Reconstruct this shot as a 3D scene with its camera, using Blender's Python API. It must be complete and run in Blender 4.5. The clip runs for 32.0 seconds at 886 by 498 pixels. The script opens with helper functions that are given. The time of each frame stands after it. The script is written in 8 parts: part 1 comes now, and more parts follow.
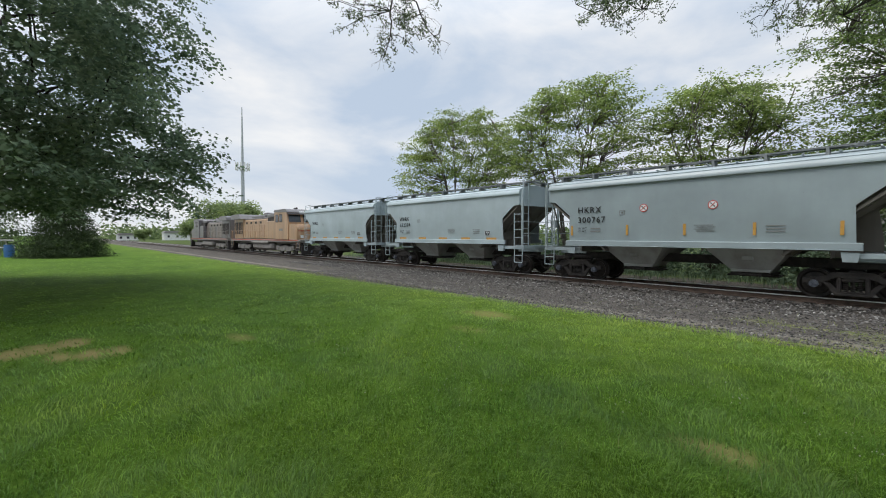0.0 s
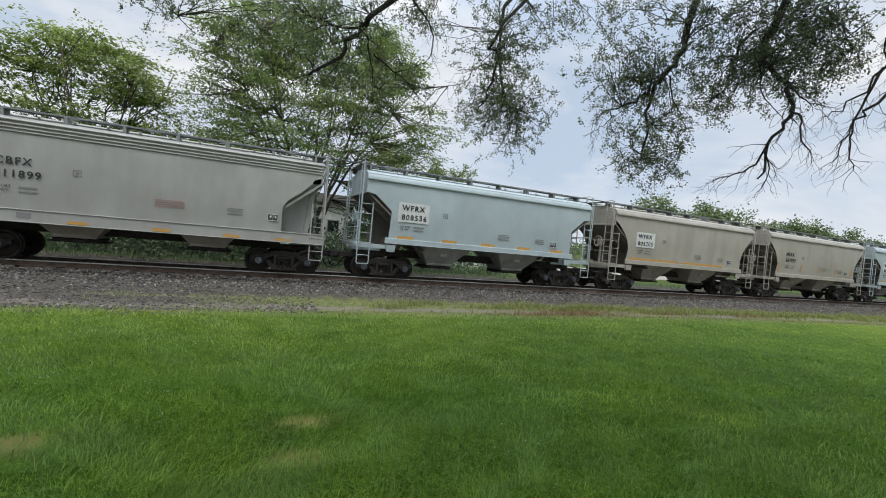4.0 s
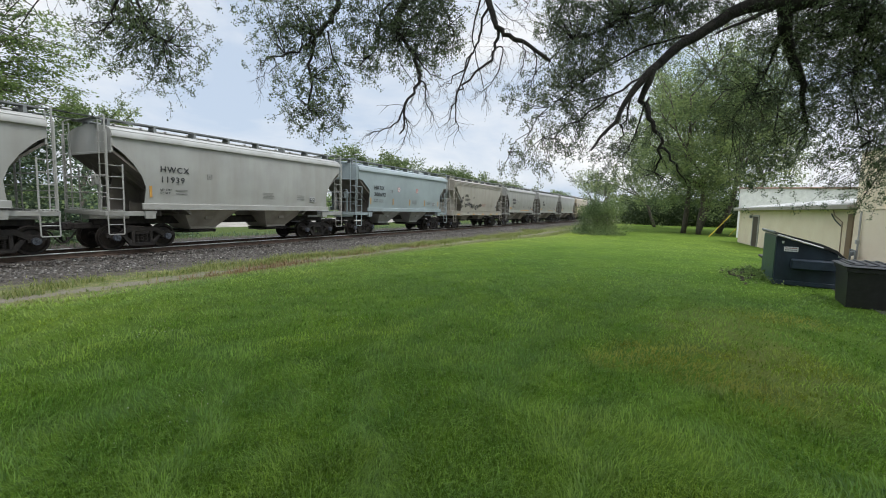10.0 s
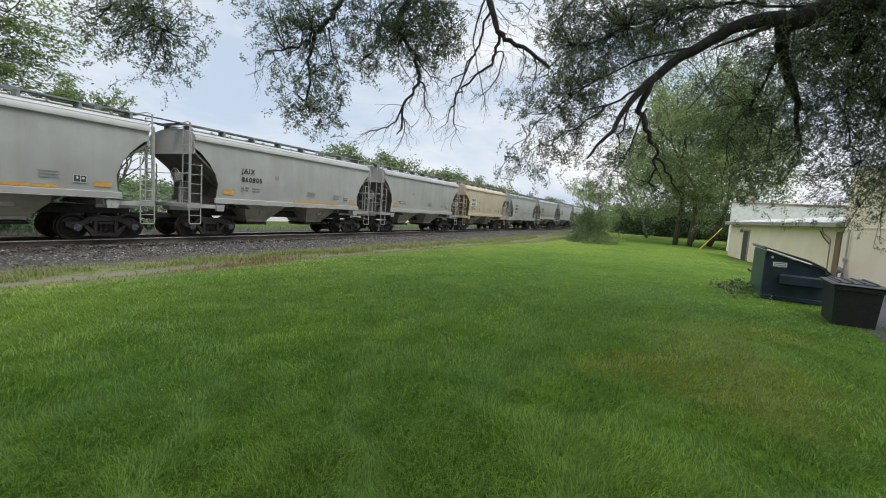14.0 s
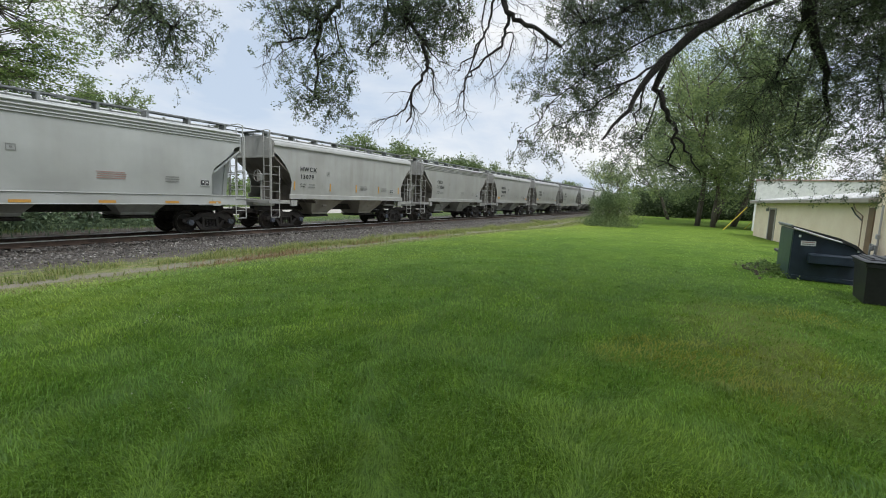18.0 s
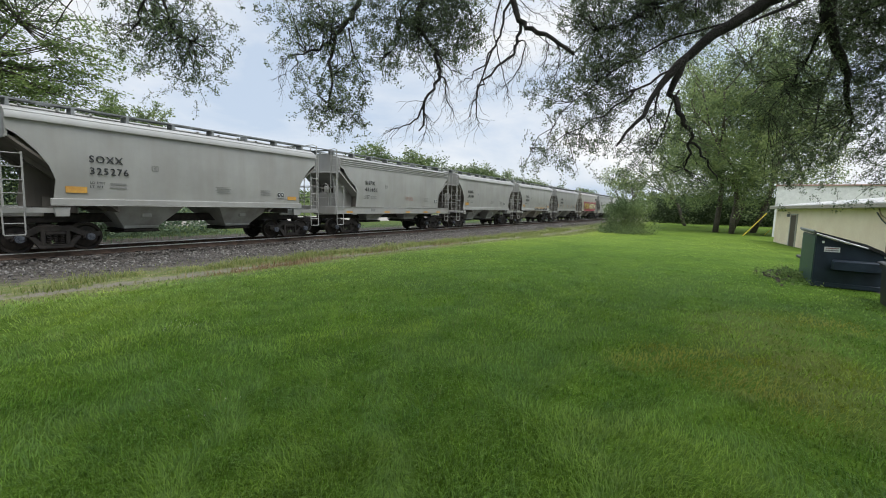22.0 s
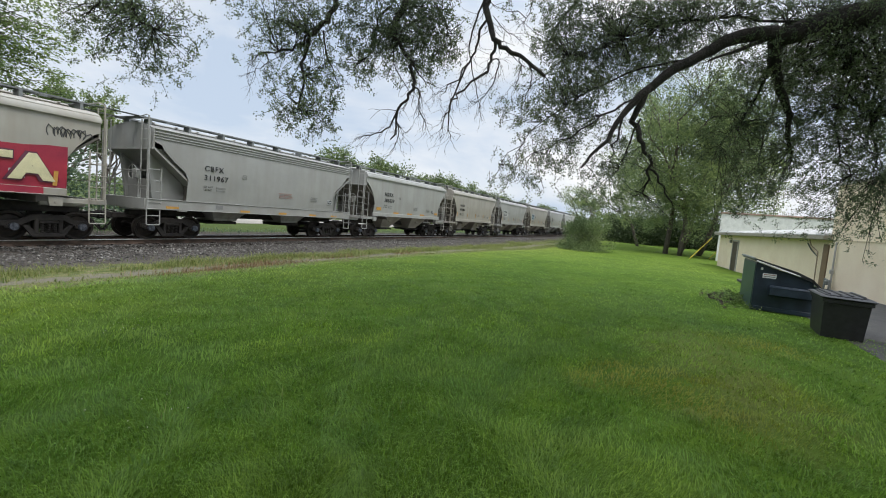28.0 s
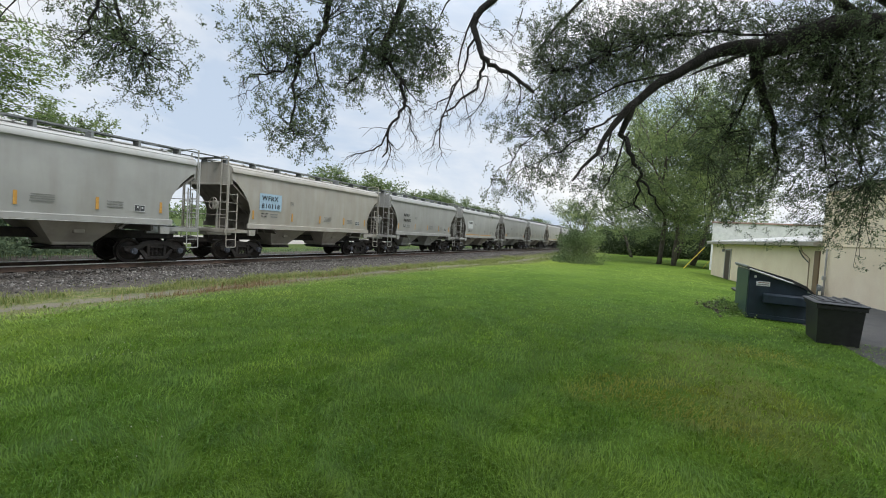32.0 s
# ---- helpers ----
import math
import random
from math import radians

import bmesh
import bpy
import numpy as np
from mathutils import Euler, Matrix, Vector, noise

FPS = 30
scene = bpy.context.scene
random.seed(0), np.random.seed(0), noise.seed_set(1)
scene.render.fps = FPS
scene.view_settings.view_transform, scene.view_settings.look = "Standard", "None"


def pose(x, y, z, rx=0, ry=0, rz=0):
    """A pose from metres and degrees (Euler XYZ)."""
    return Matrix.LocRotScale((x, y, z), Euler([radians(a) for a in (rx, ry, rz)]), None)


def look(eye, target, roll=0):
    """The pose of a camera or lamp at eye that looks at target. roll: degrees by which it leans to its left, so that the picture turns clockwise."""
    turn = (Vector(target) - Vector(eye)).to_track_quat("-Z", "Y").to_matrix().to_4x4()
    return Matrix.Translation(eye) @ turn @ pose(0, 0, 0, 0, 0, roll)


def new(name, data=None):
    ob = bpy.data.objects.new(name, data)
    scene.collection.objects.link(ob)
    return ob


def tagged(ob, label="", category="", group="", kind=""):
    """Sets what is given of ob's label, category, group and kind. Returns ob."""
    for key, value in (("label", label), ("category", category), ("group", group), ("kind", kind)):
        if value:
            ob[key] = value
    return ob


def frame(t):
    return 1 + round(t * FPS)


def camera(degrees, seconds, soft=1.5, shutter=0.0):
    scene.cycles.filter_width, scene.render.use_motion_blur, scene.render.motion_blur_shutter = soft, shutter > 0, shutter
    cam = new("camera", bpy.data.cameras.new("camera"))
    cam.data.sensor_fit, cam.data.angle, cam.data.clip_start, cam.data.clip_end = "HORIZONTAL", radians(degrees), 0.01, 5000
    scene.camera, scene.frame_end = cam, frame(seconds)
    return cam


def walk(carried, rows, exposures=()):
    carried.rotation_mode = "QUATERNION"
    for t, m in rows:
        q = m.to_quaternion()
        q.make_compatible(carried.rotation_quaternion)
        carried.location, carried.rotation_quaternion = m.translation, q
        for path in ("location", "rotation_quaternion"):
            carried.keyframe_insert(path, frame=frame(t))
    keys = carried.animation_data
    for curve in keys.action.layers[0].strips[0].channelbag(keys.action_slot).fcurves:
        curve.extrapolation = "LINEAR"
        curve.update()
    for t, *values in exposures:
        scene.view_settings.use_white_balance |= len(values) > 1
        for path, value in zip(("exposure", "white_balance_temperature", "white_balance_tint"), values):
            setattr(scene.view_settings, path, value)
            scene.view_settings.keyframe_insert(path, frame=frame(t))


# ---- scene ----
cam = camera(91.92, 32.0, soft=1.0)
PATH = [
    (0.0, pose(0.000, 0.000, 1.650, 88.33, -0.09, 47.97)),
    (0.5, pose(0.004, -0.009, 1.654, 88.96, -0.08, 49.03)),
    (1.0, pose(-0.003, -0.025, 1.658, 89.49, -0.13, 50.01)),
    (1.5, pose(0.001, -0.028, 1.657, 89.85, -0.27, 50.84)),
    (2.0, pose(0.001, -0.023, 1.656, 90.09, -0.46, 49.51)),
    (2.5, pose(0.019, 0.017, 1.644, 89.89, -0.80, 36.38)),
    (3.0, pose(0.069, 0.069, 1.634, 89.94, -2.61, 10.07)),
    (3.5, pose(0.226, 0.108, 1.615, 88.63, -3.88, -12.11)),
    (4.0, pose(0.478, 0.096, 1.619, 88.75, -5.32, -23.36)),
    (4.5, pose(0.655, -0.081, 1.699, 89.93, -6.23, -38.75)),
    (6.5, pose(0.633, -0.193, 1.645, 85.52, -1.48, -55.15)),
    (7.0, pose(0.637, -0.199, 1.644, 85.12, -1.06, -54.25)),
    (7.5, pose(0.635, -0.208, 1.643, 86.74, 0.50, -53.85)),
    (8.0, pose(0.652, -0.217, 1.635, 85.50, -2.48, -53.86)),
    (8.5, pose(0.641, -0.217, 1.638, 83.55, -2.39, -56.74)),
    (9.0, pose(0.619, -0.209, 1.638, 82.07, -2.61, -59.11)),
    (9.5, pose(0.610, -0.200, 1.641, 81.39, -2.06, -60.53)),
    (10.0, pose(0.605, -0.199, 1.649, 84.43, -1.62, -61.54)),
    (10.5, pose(0.608, -0.198, 1.650, 83.57, -2.71, -62.67)),
    (11.0, pose(0.608, -0.194, 1.647, 83.23, -4.16, -63.15)),
    (11.5, pose(0.625, -0.181, 1.647, 82.59, -4.83, -63.78)),
    (12.0, pose(0.629, -0.179, 1.645, 82.29, -4.92, -63.91)),
    (12.5, pose(0.614, -0.178, 1.649, 86.22, -4.62, -62.64)),
    (13.0, pose(0.609, -0.183, 1.653, 88.41, -4.27, -62.28)),
    (13.5, pose(0.621, -0.183, 1.651, 87.57, -4.00, -62.15)),
    (14.0, pose(0.622, -0.193, 1.647, 84.76, -3.91, -62.25)),
    (14.5, pose(0.657, -0.205, 1.647, 84.07, -2.76, -61.99)),
    (16.5, pose(0.687, -0.224, 1.644, 83.79, -1.19, -60.29)),
    (17.0, pose(0.687, -0.227, 1.647, 83.57, -1.51, -60.33)),
    (17.5, pose(0.689, -0.221, 1.650, 83.24, -1.93, -60.41)),
    (18.0, pose(0.683, -0.215, 1.647, 83.05, -2.13, -60.12)),
    (18.5, pose(0.677, -0.218, 1.642, 83.11, -2.09, -58.84)),
    (19.0, pose(0.666, -0.220, 1.647, 84.15, -1.79, -56.38)),
    (19.5, pose(0.656, -0.221, 1.645, 84.47, -0.84, -54.70)),
    (20.0, pose(0.668, -0.224, 1.643, 83.78, -0.77, -55.57)),
    (20.5, pose(0.667, -0.221, 1.641, 83.24, -2.44, -55.78)),
    (21.0, pose(0.674, -0.214, 1.643, 83.32, -3.30, -56.38)),
    (21.5, pose(0.685, -0.217, 1.646, 83.93, -1.78, -57.29)),
    (22.0, pose(0.689, -0.215, 1.644, 84.06, -1.68, -58.37)),
    (22.5, pose(0.685, -0.209, 1.643, 84.27, -2.09, -58.58)),
    (23.0, pose(0.680, -0.213, 1.642, 84.33, -2.73, -58.55)),
    (23.5, pose(0.684, -0.212, 1.642, 84.44, -2.91, -57.99)),
    (24.0, pose(0.677, -0.216, 1.642, 84.50, -2.86, -57.69)),
    (24.5, pose(0.678, -0.216, 1.643, 84.48, -2.55, -57.47)),
    (25.0, pose(0.678, -0.216, 1.644, 84.24, -2.39, -57.42)),
    (25.5, pose(0.678, -0.213, 1.642, 84.09, -2.42, -57.02)),
    (27.5, pose(0.667, -0.173, 1.657, 83.43, -4.49, -59.93)),
    (28.0, pose(0.678, -0.158, 1.667, 85.54, -4.91, -63.22)),
    (28.5, pose(0.683, -0.147, 1.670, 85.95, -5.10, -64.33)),
    (29.0, pose(0.681, -0.147, 1.669, 86.41, -4.80, -63.98)),
    (29.5, pose(0.683, -0.149, 1.675, 86.81, -4.17, -63.15)),
    (30.0, pose(0.688, -0.153, 1.683, 86.95, -3.34, -62.85)),
    (30.5, pose(0.692, -0.151, 1.675, 87.26, -3.01, -62.70)),
    (31.0, pose(0.688, -0.161, 1.677, 87.57, -3.03, -62.62)),
    (31.5, pose(0.696, -0.158, 1.669, 87.63, -3.37, -63.38)),
    (32.0, pose(0.695, -0.162, 1.667, 87.71, -3.54, -63.98)),
]
walk(cam, PATH, [(0.0, 0.03), (4.5, 0.05), (6.5, 0.16), (32.0, 0.16)])
scene.render.film_transparent = False

# ---- light ----
world = bpy.data.worlds.new("overcast_sky")
scene.world = world
world.use_nodes = True
wn, wl = world.node_tree.nodes, world.node_tree.links
wn.clear()
sky = wn.new("ShaderNodeTexSky")
sky.sky_type, sky.sun_disc = "NISHITA", False
sky.sun_elevation, sky.sun_rotation = radians(59), radians(217)
sky.air_density, sky.dust_density, sky.ozone_density = 1.0, 2.0, 1.5
coord = wn.new("ShaderNodeTexCoord")
stretch = wn.new("ShaderNodeMapping")
stretch.inputs["Scale"].default_value = (1.0, 1.0, 2.6)
cloud = wn.new("ShaderNodeTexNoise")
cloud.inputs["Scale"].default_value, cloud.inputs["Detail"].default_value = 2.3, 9
cloud.inputs["Roughness"].default_value, cloud.inputs["Distortion"].default_value = 0.55, 0.35
ramp = wn.new("ShaderNodeValToRGB")
ramp.color_ramp.elements[0].position, ramp.color_ramp.elements[0].color = 0.38, (5.4, 6.4, 7.8, 1)
ramp.color_ramp.elements[1].position, ramp.color_ramp.elements[1].color = 0.66, (9.4, 9.45, 9.5, 1)
mixer = wn.new("ShaderNodeMix")
mixer.data_type = "RGBA"
mixer.inputs["Factor"].default_value = 0.9
back = wn.new("ShaderNodeBackground")
back.inputs["Strength"].default_value = 0.1
wout = wn.new("ShaderNodeOutputWorld")
wl.new(coord.outputs["Generated"], stretch.inputs["Vector"])
wl.new(stretch.outputs["Vector"], cloud.inputs["Vector"])
wl.new(cloud.outputs["Fac"], ramp.inputs["Fac"])
wl.new(sky.outputs["Color"], mixer.inputs["A"])
wl.new(ramp.outputs["Color"], mixer.inputs["B"])
# an overcast sky is brightest overhead
height = wn.new("ShaderNodeSeparateXYZ")
rise = wn.new("ShaderNodeMapRange")
rise.interpolation_type = "SMOOTHSTEP"
rise.inputs["From Min"].default_value, rise.inputs["From Max"].default_value = 0.35, 1.0
rise.inputs["To Min"].default_value, rise.inputs["To Max"].default_value = 1.0, 2.7
zenith = wn.new("ShaderNodeVectorMath")
zenith.operation = "SCALE"
wl.new(coord.outputs["Generated"], height.inputs["Vector"])
wl.new(height.outputs["Z"], rise.inputs["Value"])
wl.new(mixer.outputs["Result"], zenith.inputs[0])
wl.new(rise.outputs["Result"], zenith.inputs["Scale"])
wl.new(zenith.outputs["Vector"], back.inputs["Color"])
wl.new(back.outputs["Background"], wout.inputs["Surface"])

sun = new("sun", bpy.data.lights.new("sun", "SUN"))
sun.data.energy, sun.data.angle, sun.data.color = 1.75, radians(30), (1.0, 0.96, 0.9)
sun.matrix_world = look((0, 0, 40), (0 + 12, 16, 40 - 33))


# ---- materials ----
def nodes_of(name):
    m = bpy.data.materials.new(name)
    m.use_nodes = True
    return m, m.node_tree.nodes, m.node_tree.links, m.node_tree.nodes["Principled BSDF"]


def noise_node(n, l, vec, scale, detail=4, rough=0.55):
    t = n.new("ShaderNodeTexNoise")
    t.inputs["Scale"].default_value, t.inputs["Detail"].default_value, t.inputs["Roughness"].default_value = scale, detail, rough
    l.new(vec, t.inputs["Vector"])
    return t


def ramp_node(n, l, fac, stops):
    r = n.new("ShaderNodeValToRGB")
    while len(r.color_ramp.elements) < len(stops):
        r.color_ramp.elements.new(0.5)
    for e, (p, c) in zip(r.color_ramp.elements, stops):
        e.position = p
        e.color = (*c, 1) if len(c) == 3 else c
    l.new(fac, r.inputs["Fac"])
    return r


def mix_node(n, l, fac, a, b, mode="MIX"):
    m = n.new("ShaderNodeMix")
    m.data_type, m.blend_type = "RGBA", mode
    for key, v in (("Factor", fac), ("A", a), ("B", b)):
        if isinstance(v, (int, float)):
            m.inputs[key].default_value = v
        elif isinstance(v, tuple):
            m.inputs[key].default_value = (*v, 1)
        else:
            l.new(v, m.inputs[key])
    return m.outputs["Result"]


def bump_node(n, l, p, height, strength, dist=0.01):
    b = n.new("ShaderNodeBump")
    b.inputs["Strength"].default_value, b.inputs["Distance"].default_value = strength, dist
    l.new(height, b.inputs["Height"])
    l.new(b.outputs["Normal"], p.inputs["Normal"])


def scaled(n, l, vec, s):
    m = n.new("ShaderNodeMapping")
    m.inputs["Scale"].default_value = s
    l.new(vec, m.inputs["Vector"])
    return m.outputs["Vector"]


def surface(name, a, b, scale=6.0, rough=0.6, metal=0.0, bump=0.2, fine=60.0, dist=0.005, vary=0.0):
    """Two tones mixed by noise at two scales, with fine relief; vary: lightness from object to object."""
    m, n, l, p = nodes_of(name)
    tc = n.new("ShaderNodeTexCoord")
    big = noise_node(n, l, tc.outputs["Object"], scale)
    small = noise_node(n, l, tc.outputs["Object"], fine, 3)
    c = ramp_node(n, l, big.outputs["Fac"], [(0.35, a), (0.68, b)]).outputs["Color"]
    g = ramp_node(n, l, small.outputs["Fac"], [(0.3, (0.78, 0.78, 0.78)), (0.7, (1.12, 1.12, 1.12))]).outputs["Color"]
    c = mix_node(n, l, 1.0, c, g, "MULTIPLY")
    if vary:
        info = n.new("ShaderNodeObjectInfo")
        v = ramp_node(n, l, info.outputs["Random"], [(0, (1 - vary,) * 3), (1, (1 + vary,) * 3)]).outputs["Color"]
        c = mix_node(n, l, 1.0, c, v, "MULTIPLY")
    l.new(c, p.inputs["Base Color"])
    p.inputs["Roughness"].default_value, p.inputs["Metallic"].default_value = rough, metal
    bump_node(n, l, p, small.outputs["Fac"], bump, dist)
    return m


def car_paint(name, base, streak, amount=0.45, rough=0.34):
    """Weathered freight-car paint: broad fading, rain streaks down the sheets, specks of rust."""
    m, n, l, p = nodes_of(name)
    tc = n.new("ShaderNodeTexCoord")
    info = n.new("ShaderNodeObjectInfo")
    shift = n.new("ShaderNodeVectorMath")
    shift.operation = "ADD"
    grow = n.new("ShaderNodeMath")
    grow.operation = "MULTIPLY"
    grow.inputs[1].default_value = 40.0
    l.new(info.outputs["Random"], grow.inputs[0])
    l.new(tc.outputs["Object"], shift.inputs[0])
    l.new(grow.outputs["Value"], shift.inputs[1])
    vec = shift.outputs["Vector"]
    fade = noise_node(n, l, vec, 0.7, 4)
    run = noise_node(n, l, scaled(n, l, vec, (1.3, 1.3, 0.16)), 1.6, 4, 0.55)
    speck = noise_node(n, l, vec, 26.0, 5, 0.7)
    c = ramp_node(n, l, fade.outputs["Fac"], [(0.3, tuple(0.86 * v for v in base)), (0.7, tuple(min(1, 1.08 * v) for v in base))]).outputs["Color"]
    f = ramp_node(n, l, run.outputs["Fac"], [(0.40, (0, 0, 0)), (0.85, (amount,) * 3)]).outputs["Color"]
    c = mix_node(n, l, f, c, streak)
    s = ramp_node(n, l, speck.outputs["Fac"], [(0.66, (0, 0, 0)), (0.76, (0.6, 0.6, 0.6))]).outputs["Color"]
    c = mix_node(n, l, s, c, (0.16, 0.085, 0.05))
    l.new(c, p.inputs["Base Color"])
    p.inputs["Roughness"].default_value = rough
    bump_node(n, l, p, fade.outputs["Fac"], 0.25, 0.03)
    return m


def flat_paint(name, c, rough=0.55):
    return surface(name, tuple(0.88 * v for v in c), tuple(min(1, 1.06 * v) for v in c), 3.0, rough, bump=0.05)


def dry_and_hazy_edges(n, l, pos, c):
    """Thin yellower grass along the gravel; the open end lightened in colour for haze."""
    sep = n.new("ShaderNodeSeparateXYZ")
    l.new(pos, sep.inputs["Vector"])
    # Y: dry verge tone; X: far haze and open-sky brightness put into the colour
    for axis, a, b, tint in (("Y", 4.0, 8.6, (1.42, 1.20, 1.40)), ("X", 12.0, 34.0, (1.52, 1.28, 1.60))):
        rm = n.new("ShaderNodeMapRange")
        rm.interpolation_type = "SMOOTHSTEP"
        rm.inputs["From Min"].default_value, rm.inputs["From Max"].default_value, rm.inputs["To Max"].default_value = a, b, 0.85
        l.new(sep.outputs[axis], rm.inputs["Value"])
        lifted = mix_node(n, l, 1.0, c, tint, "MULTIPLY")
        c = mix_node(n, l, rm.outputs["Result"], c, lifted)
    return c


def parched(n, l, pos, c):
    """Patches of the lawn where the grass has dried to an orange brown: x, y, radius, strength."""
    wob = noise_node(n, l, pos, 1.7, 4, 0.65)
    for cx, cy, r, strong in ((6.1, -0.25, 0.85, 0.62), (5.4, -0.95, 0.7, 0.45), (6.6, -1.6, 0.6, 0.30), (9.2, -1.9, 0.8, 0.55), (5.6, 0.35, 0.4, 0.4)):
        off = n.new("ShaderNodeVectorMath")
        off.operation = "DISTANCE"
        off.inputs[1].default_value = (cx, cy, 0)
        l.new(pos, off.inputs[0])
        tot = n.new("ShaderNodeMath")
        tot.operation = "MULTIPLY_ADD"
        tot.inputs[1].default_value = 1.6 * r
        l.new(wob.outputs["Fac"], tot.inputs[0])
        l.new(off.outputs["Value"], tot.inputs[2])
        rm = n.new("ShaderNodeMapRange")
        rm.interpolation_type = "SMOOTHSTEP"
        rm.inputs["From Min"].default_value, rm.inputs["From Max"].default_value = 0.9 * r, 2.1 * r
        rm.inputs["To Min"].default_value, rm.inputs["To Max"].default_value = strong, 0.0
        l.new(tot.outputs["Value"], rm.inputs["Value"])
        c = mix_node(n, l, rm.outputs["Result"], c, (0.33, 0.265, 0.05))
    return c


def foliage(name, dark, light, rough=0.55, through_light=0.3, shine=0.2, sward=False, clump=0.0):
    m, n, l, p = nodes_of(name)
    geo = n.new("ShaderNodeNewGeometry")
    c = ramp_node(n, l, geo.outputs["Random Per Island"], [(0.0, dark), (1.0, light)]).outputs["Color"]
    if clump:
        bough = noise_node(n, l, geo.outputs["Position"], clump, 3, 0.6)
        c = mix_node(n, l, 1.0, c, ramp_node(n, l, bough.outputs["Fac"], [(0.34, (0.62, 0.66, 0.70)), (0.5, (0.98, 0.98, 0.98)), (0.66, (1.30, 1.25, 1.12))]).outputs["Color"], "MULTIPLY")
    if sward:
        # lusher and drier patches, and faint mowing lanes
        broad = noise_node(n, l, geo.outputs["Position"], 0.45, 4, 0.6)
        c = mix_node(n, l, 1.0, c, ramp_node(n, l, broad.outputs["Fac"], [(0.3, (0.74, 0.84, 0.95)), (0.5, (1, 1, 1)), (0.7, (1.3, 1.12, 0.95))]).outputs["Color"], "MULTIPLY")
        lane = noise_node(n, l, scaled(n, l, geo.outputs["Position"], (0.12, 1.0, 1.0)), 1.5, 2, 0.5)
        c = mix_node(n, l, 1.0, c, ramp_node(n, l, lane.outputs["Fac"], [(0.35, (0.84, 0.86, 0.86)), (0.65, (1.16, 1.14, 1.12))]).outputs["Color"], "MULTIPLY")
        # mixed kinds of grass in patches a forearm wide
        kinds = noise_node(n, l, geo.outputs["Position"], 2.1, 4, 0.65)
        c = mix_node(n, l, 1.0, c, ramp_node(n, l, kinds.outputs["Fac"], [(0.33, (0.84, 0.90, 0.95)), (0.5, (1, 1, 1)), (0.68, (1.16, 1.12, 1.05))]).outputs["Color"], "MULTIPLY")
        c = dry_and_hazy_edges(n, l, geo.outputs["Position"], c)
        c = parched(n, l, geo.outputs["Position"], c)
    l.new(c, p.inputs["Base Color"])
    p.inputs["Roughness"].default_value, p.inputs["Specular IOR Level"].default_value = rough, shine
    tr = n.new("ShaderNodeBsdfTranslucent")
    l.new(c, tr.inputs["Color"])
    mx = n.new("ShaderNodeMixShader")
    mx.inputs["Fac"].default_value = through_light
    l.new(p.outputs["BSDF"], mx.inputs[1])
    l.new(tr.outputs["BSDF"], mx.inputs[2])
    l.new(mx.outputs["Shader"], n["Material Output"].inputs["Surface"])
    return m


PAINT = {
    "grey": car_paint("grey_paint", (0.349, 0.353, 0.336), (0.216, 0.197, 0.162), 0.5),
    "pale": car_paint("pale_grey_paint", (0.313, 0.315, 0.301), (0.213, 0.194, 0.163), 0.45),
    "white": car_paint("white_grey_paint", (0.383, 0.396, 0.383), (0.255, 0.243, 0.219), 0.3),
    "blue": car_paint("blue_grey_paint", (0.372, 0.442, 0.465), (0.257, 0.299, 0.308), 0.3),
    "slate": car_paint("slate_blue_paint", (0.288, 0.341, 0.355), (0.212, 0.238, 0.238), 0.3),
    "warm": car_paint("warm_grey_paint", (0.359, 0.344, 0.304), (0.247, 0.204, 0.145), 0.62),
    "tan": car_paint("tan_paint", (0.484, 0.405, 0.290), (0.324, 0.259, 0.178), 0.35),
}
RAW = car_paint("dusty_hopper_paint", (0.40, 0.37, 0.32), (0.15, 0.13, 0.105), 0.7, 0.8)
# dark brown that puts the shade inside the end cut-outs into the paint
RECESS = car_paint("shaded_end_recess", (0.17, 0.155, 0.135), (0.07, 0.058, 0.048), 0.7, 0.85)
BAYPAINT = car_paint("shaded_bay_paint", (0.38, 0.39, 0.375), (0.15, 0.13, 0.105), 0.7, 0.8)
UNDER = surface("dark_running_gear", (0.014, 0.012, 0.011), (0.042, 0.035, 0.03), 5.0, 0.75, 0.1, 0.4)
WHEEL = surface("wheel_steel", (0.014, 0.012, 0.011), (0.04, 0.032, 0.026), 7.0, 0.55, 0.5, 0.3)
CAP = surface("bearing_cap", (0.06, 0.07, 0.09), (0.16, 0.17, 0.2), 9.0, 0.45, 0.5, 0.2)
GALV = surface("galvanised_steel", (0.17, 0.18, 0.18), (0.28, 0.295, 0.295), 5.0, 0.5, 0.35, 0.25)
RAILSIDE = surface("rusty_rail", (0.055, 0.038, 0.029), (0.115, 0.077, 0.057), 4.0, 0.85, 0.15, 0.4)
RAILTOP = surface("polished_rail", (0.72, 0.71, 0.70), (0.85, 0.84, 0.83), 3.0, 0.35, 0.7, 0.05)
TIE = surface("creosoted_tie", (0.028, 0.024, 0.021), (0.095, 0.082, 0.070), 3.5, 0.92, 0, 0.8, 40, 0.01, 0.3)
BLACK = flat_paint("black_lettering", (0.025, 0.027, 0.03), 0.6)
FAINT = flat_paint("faded_lettering", (0.22, 0.22, 0.215), 0.6)
DARKPANEL = flat_paint("dark_data_panel", (0.05, 0.052, 0.055), 0.6)
REDTEXT = flat_paint("faded_red_lettering", (0.36, 0.20, 0.175), 0.6)
YELLOW = surface("reflective_stripe", (0.46, 0.23, 0.05), (0.60, 0.34, 0.07), 6.0, 0.4, 0, 0.05)
PATCH = flat_paint("white_patch", (0.74, 0.76, 0.76), 0.5)
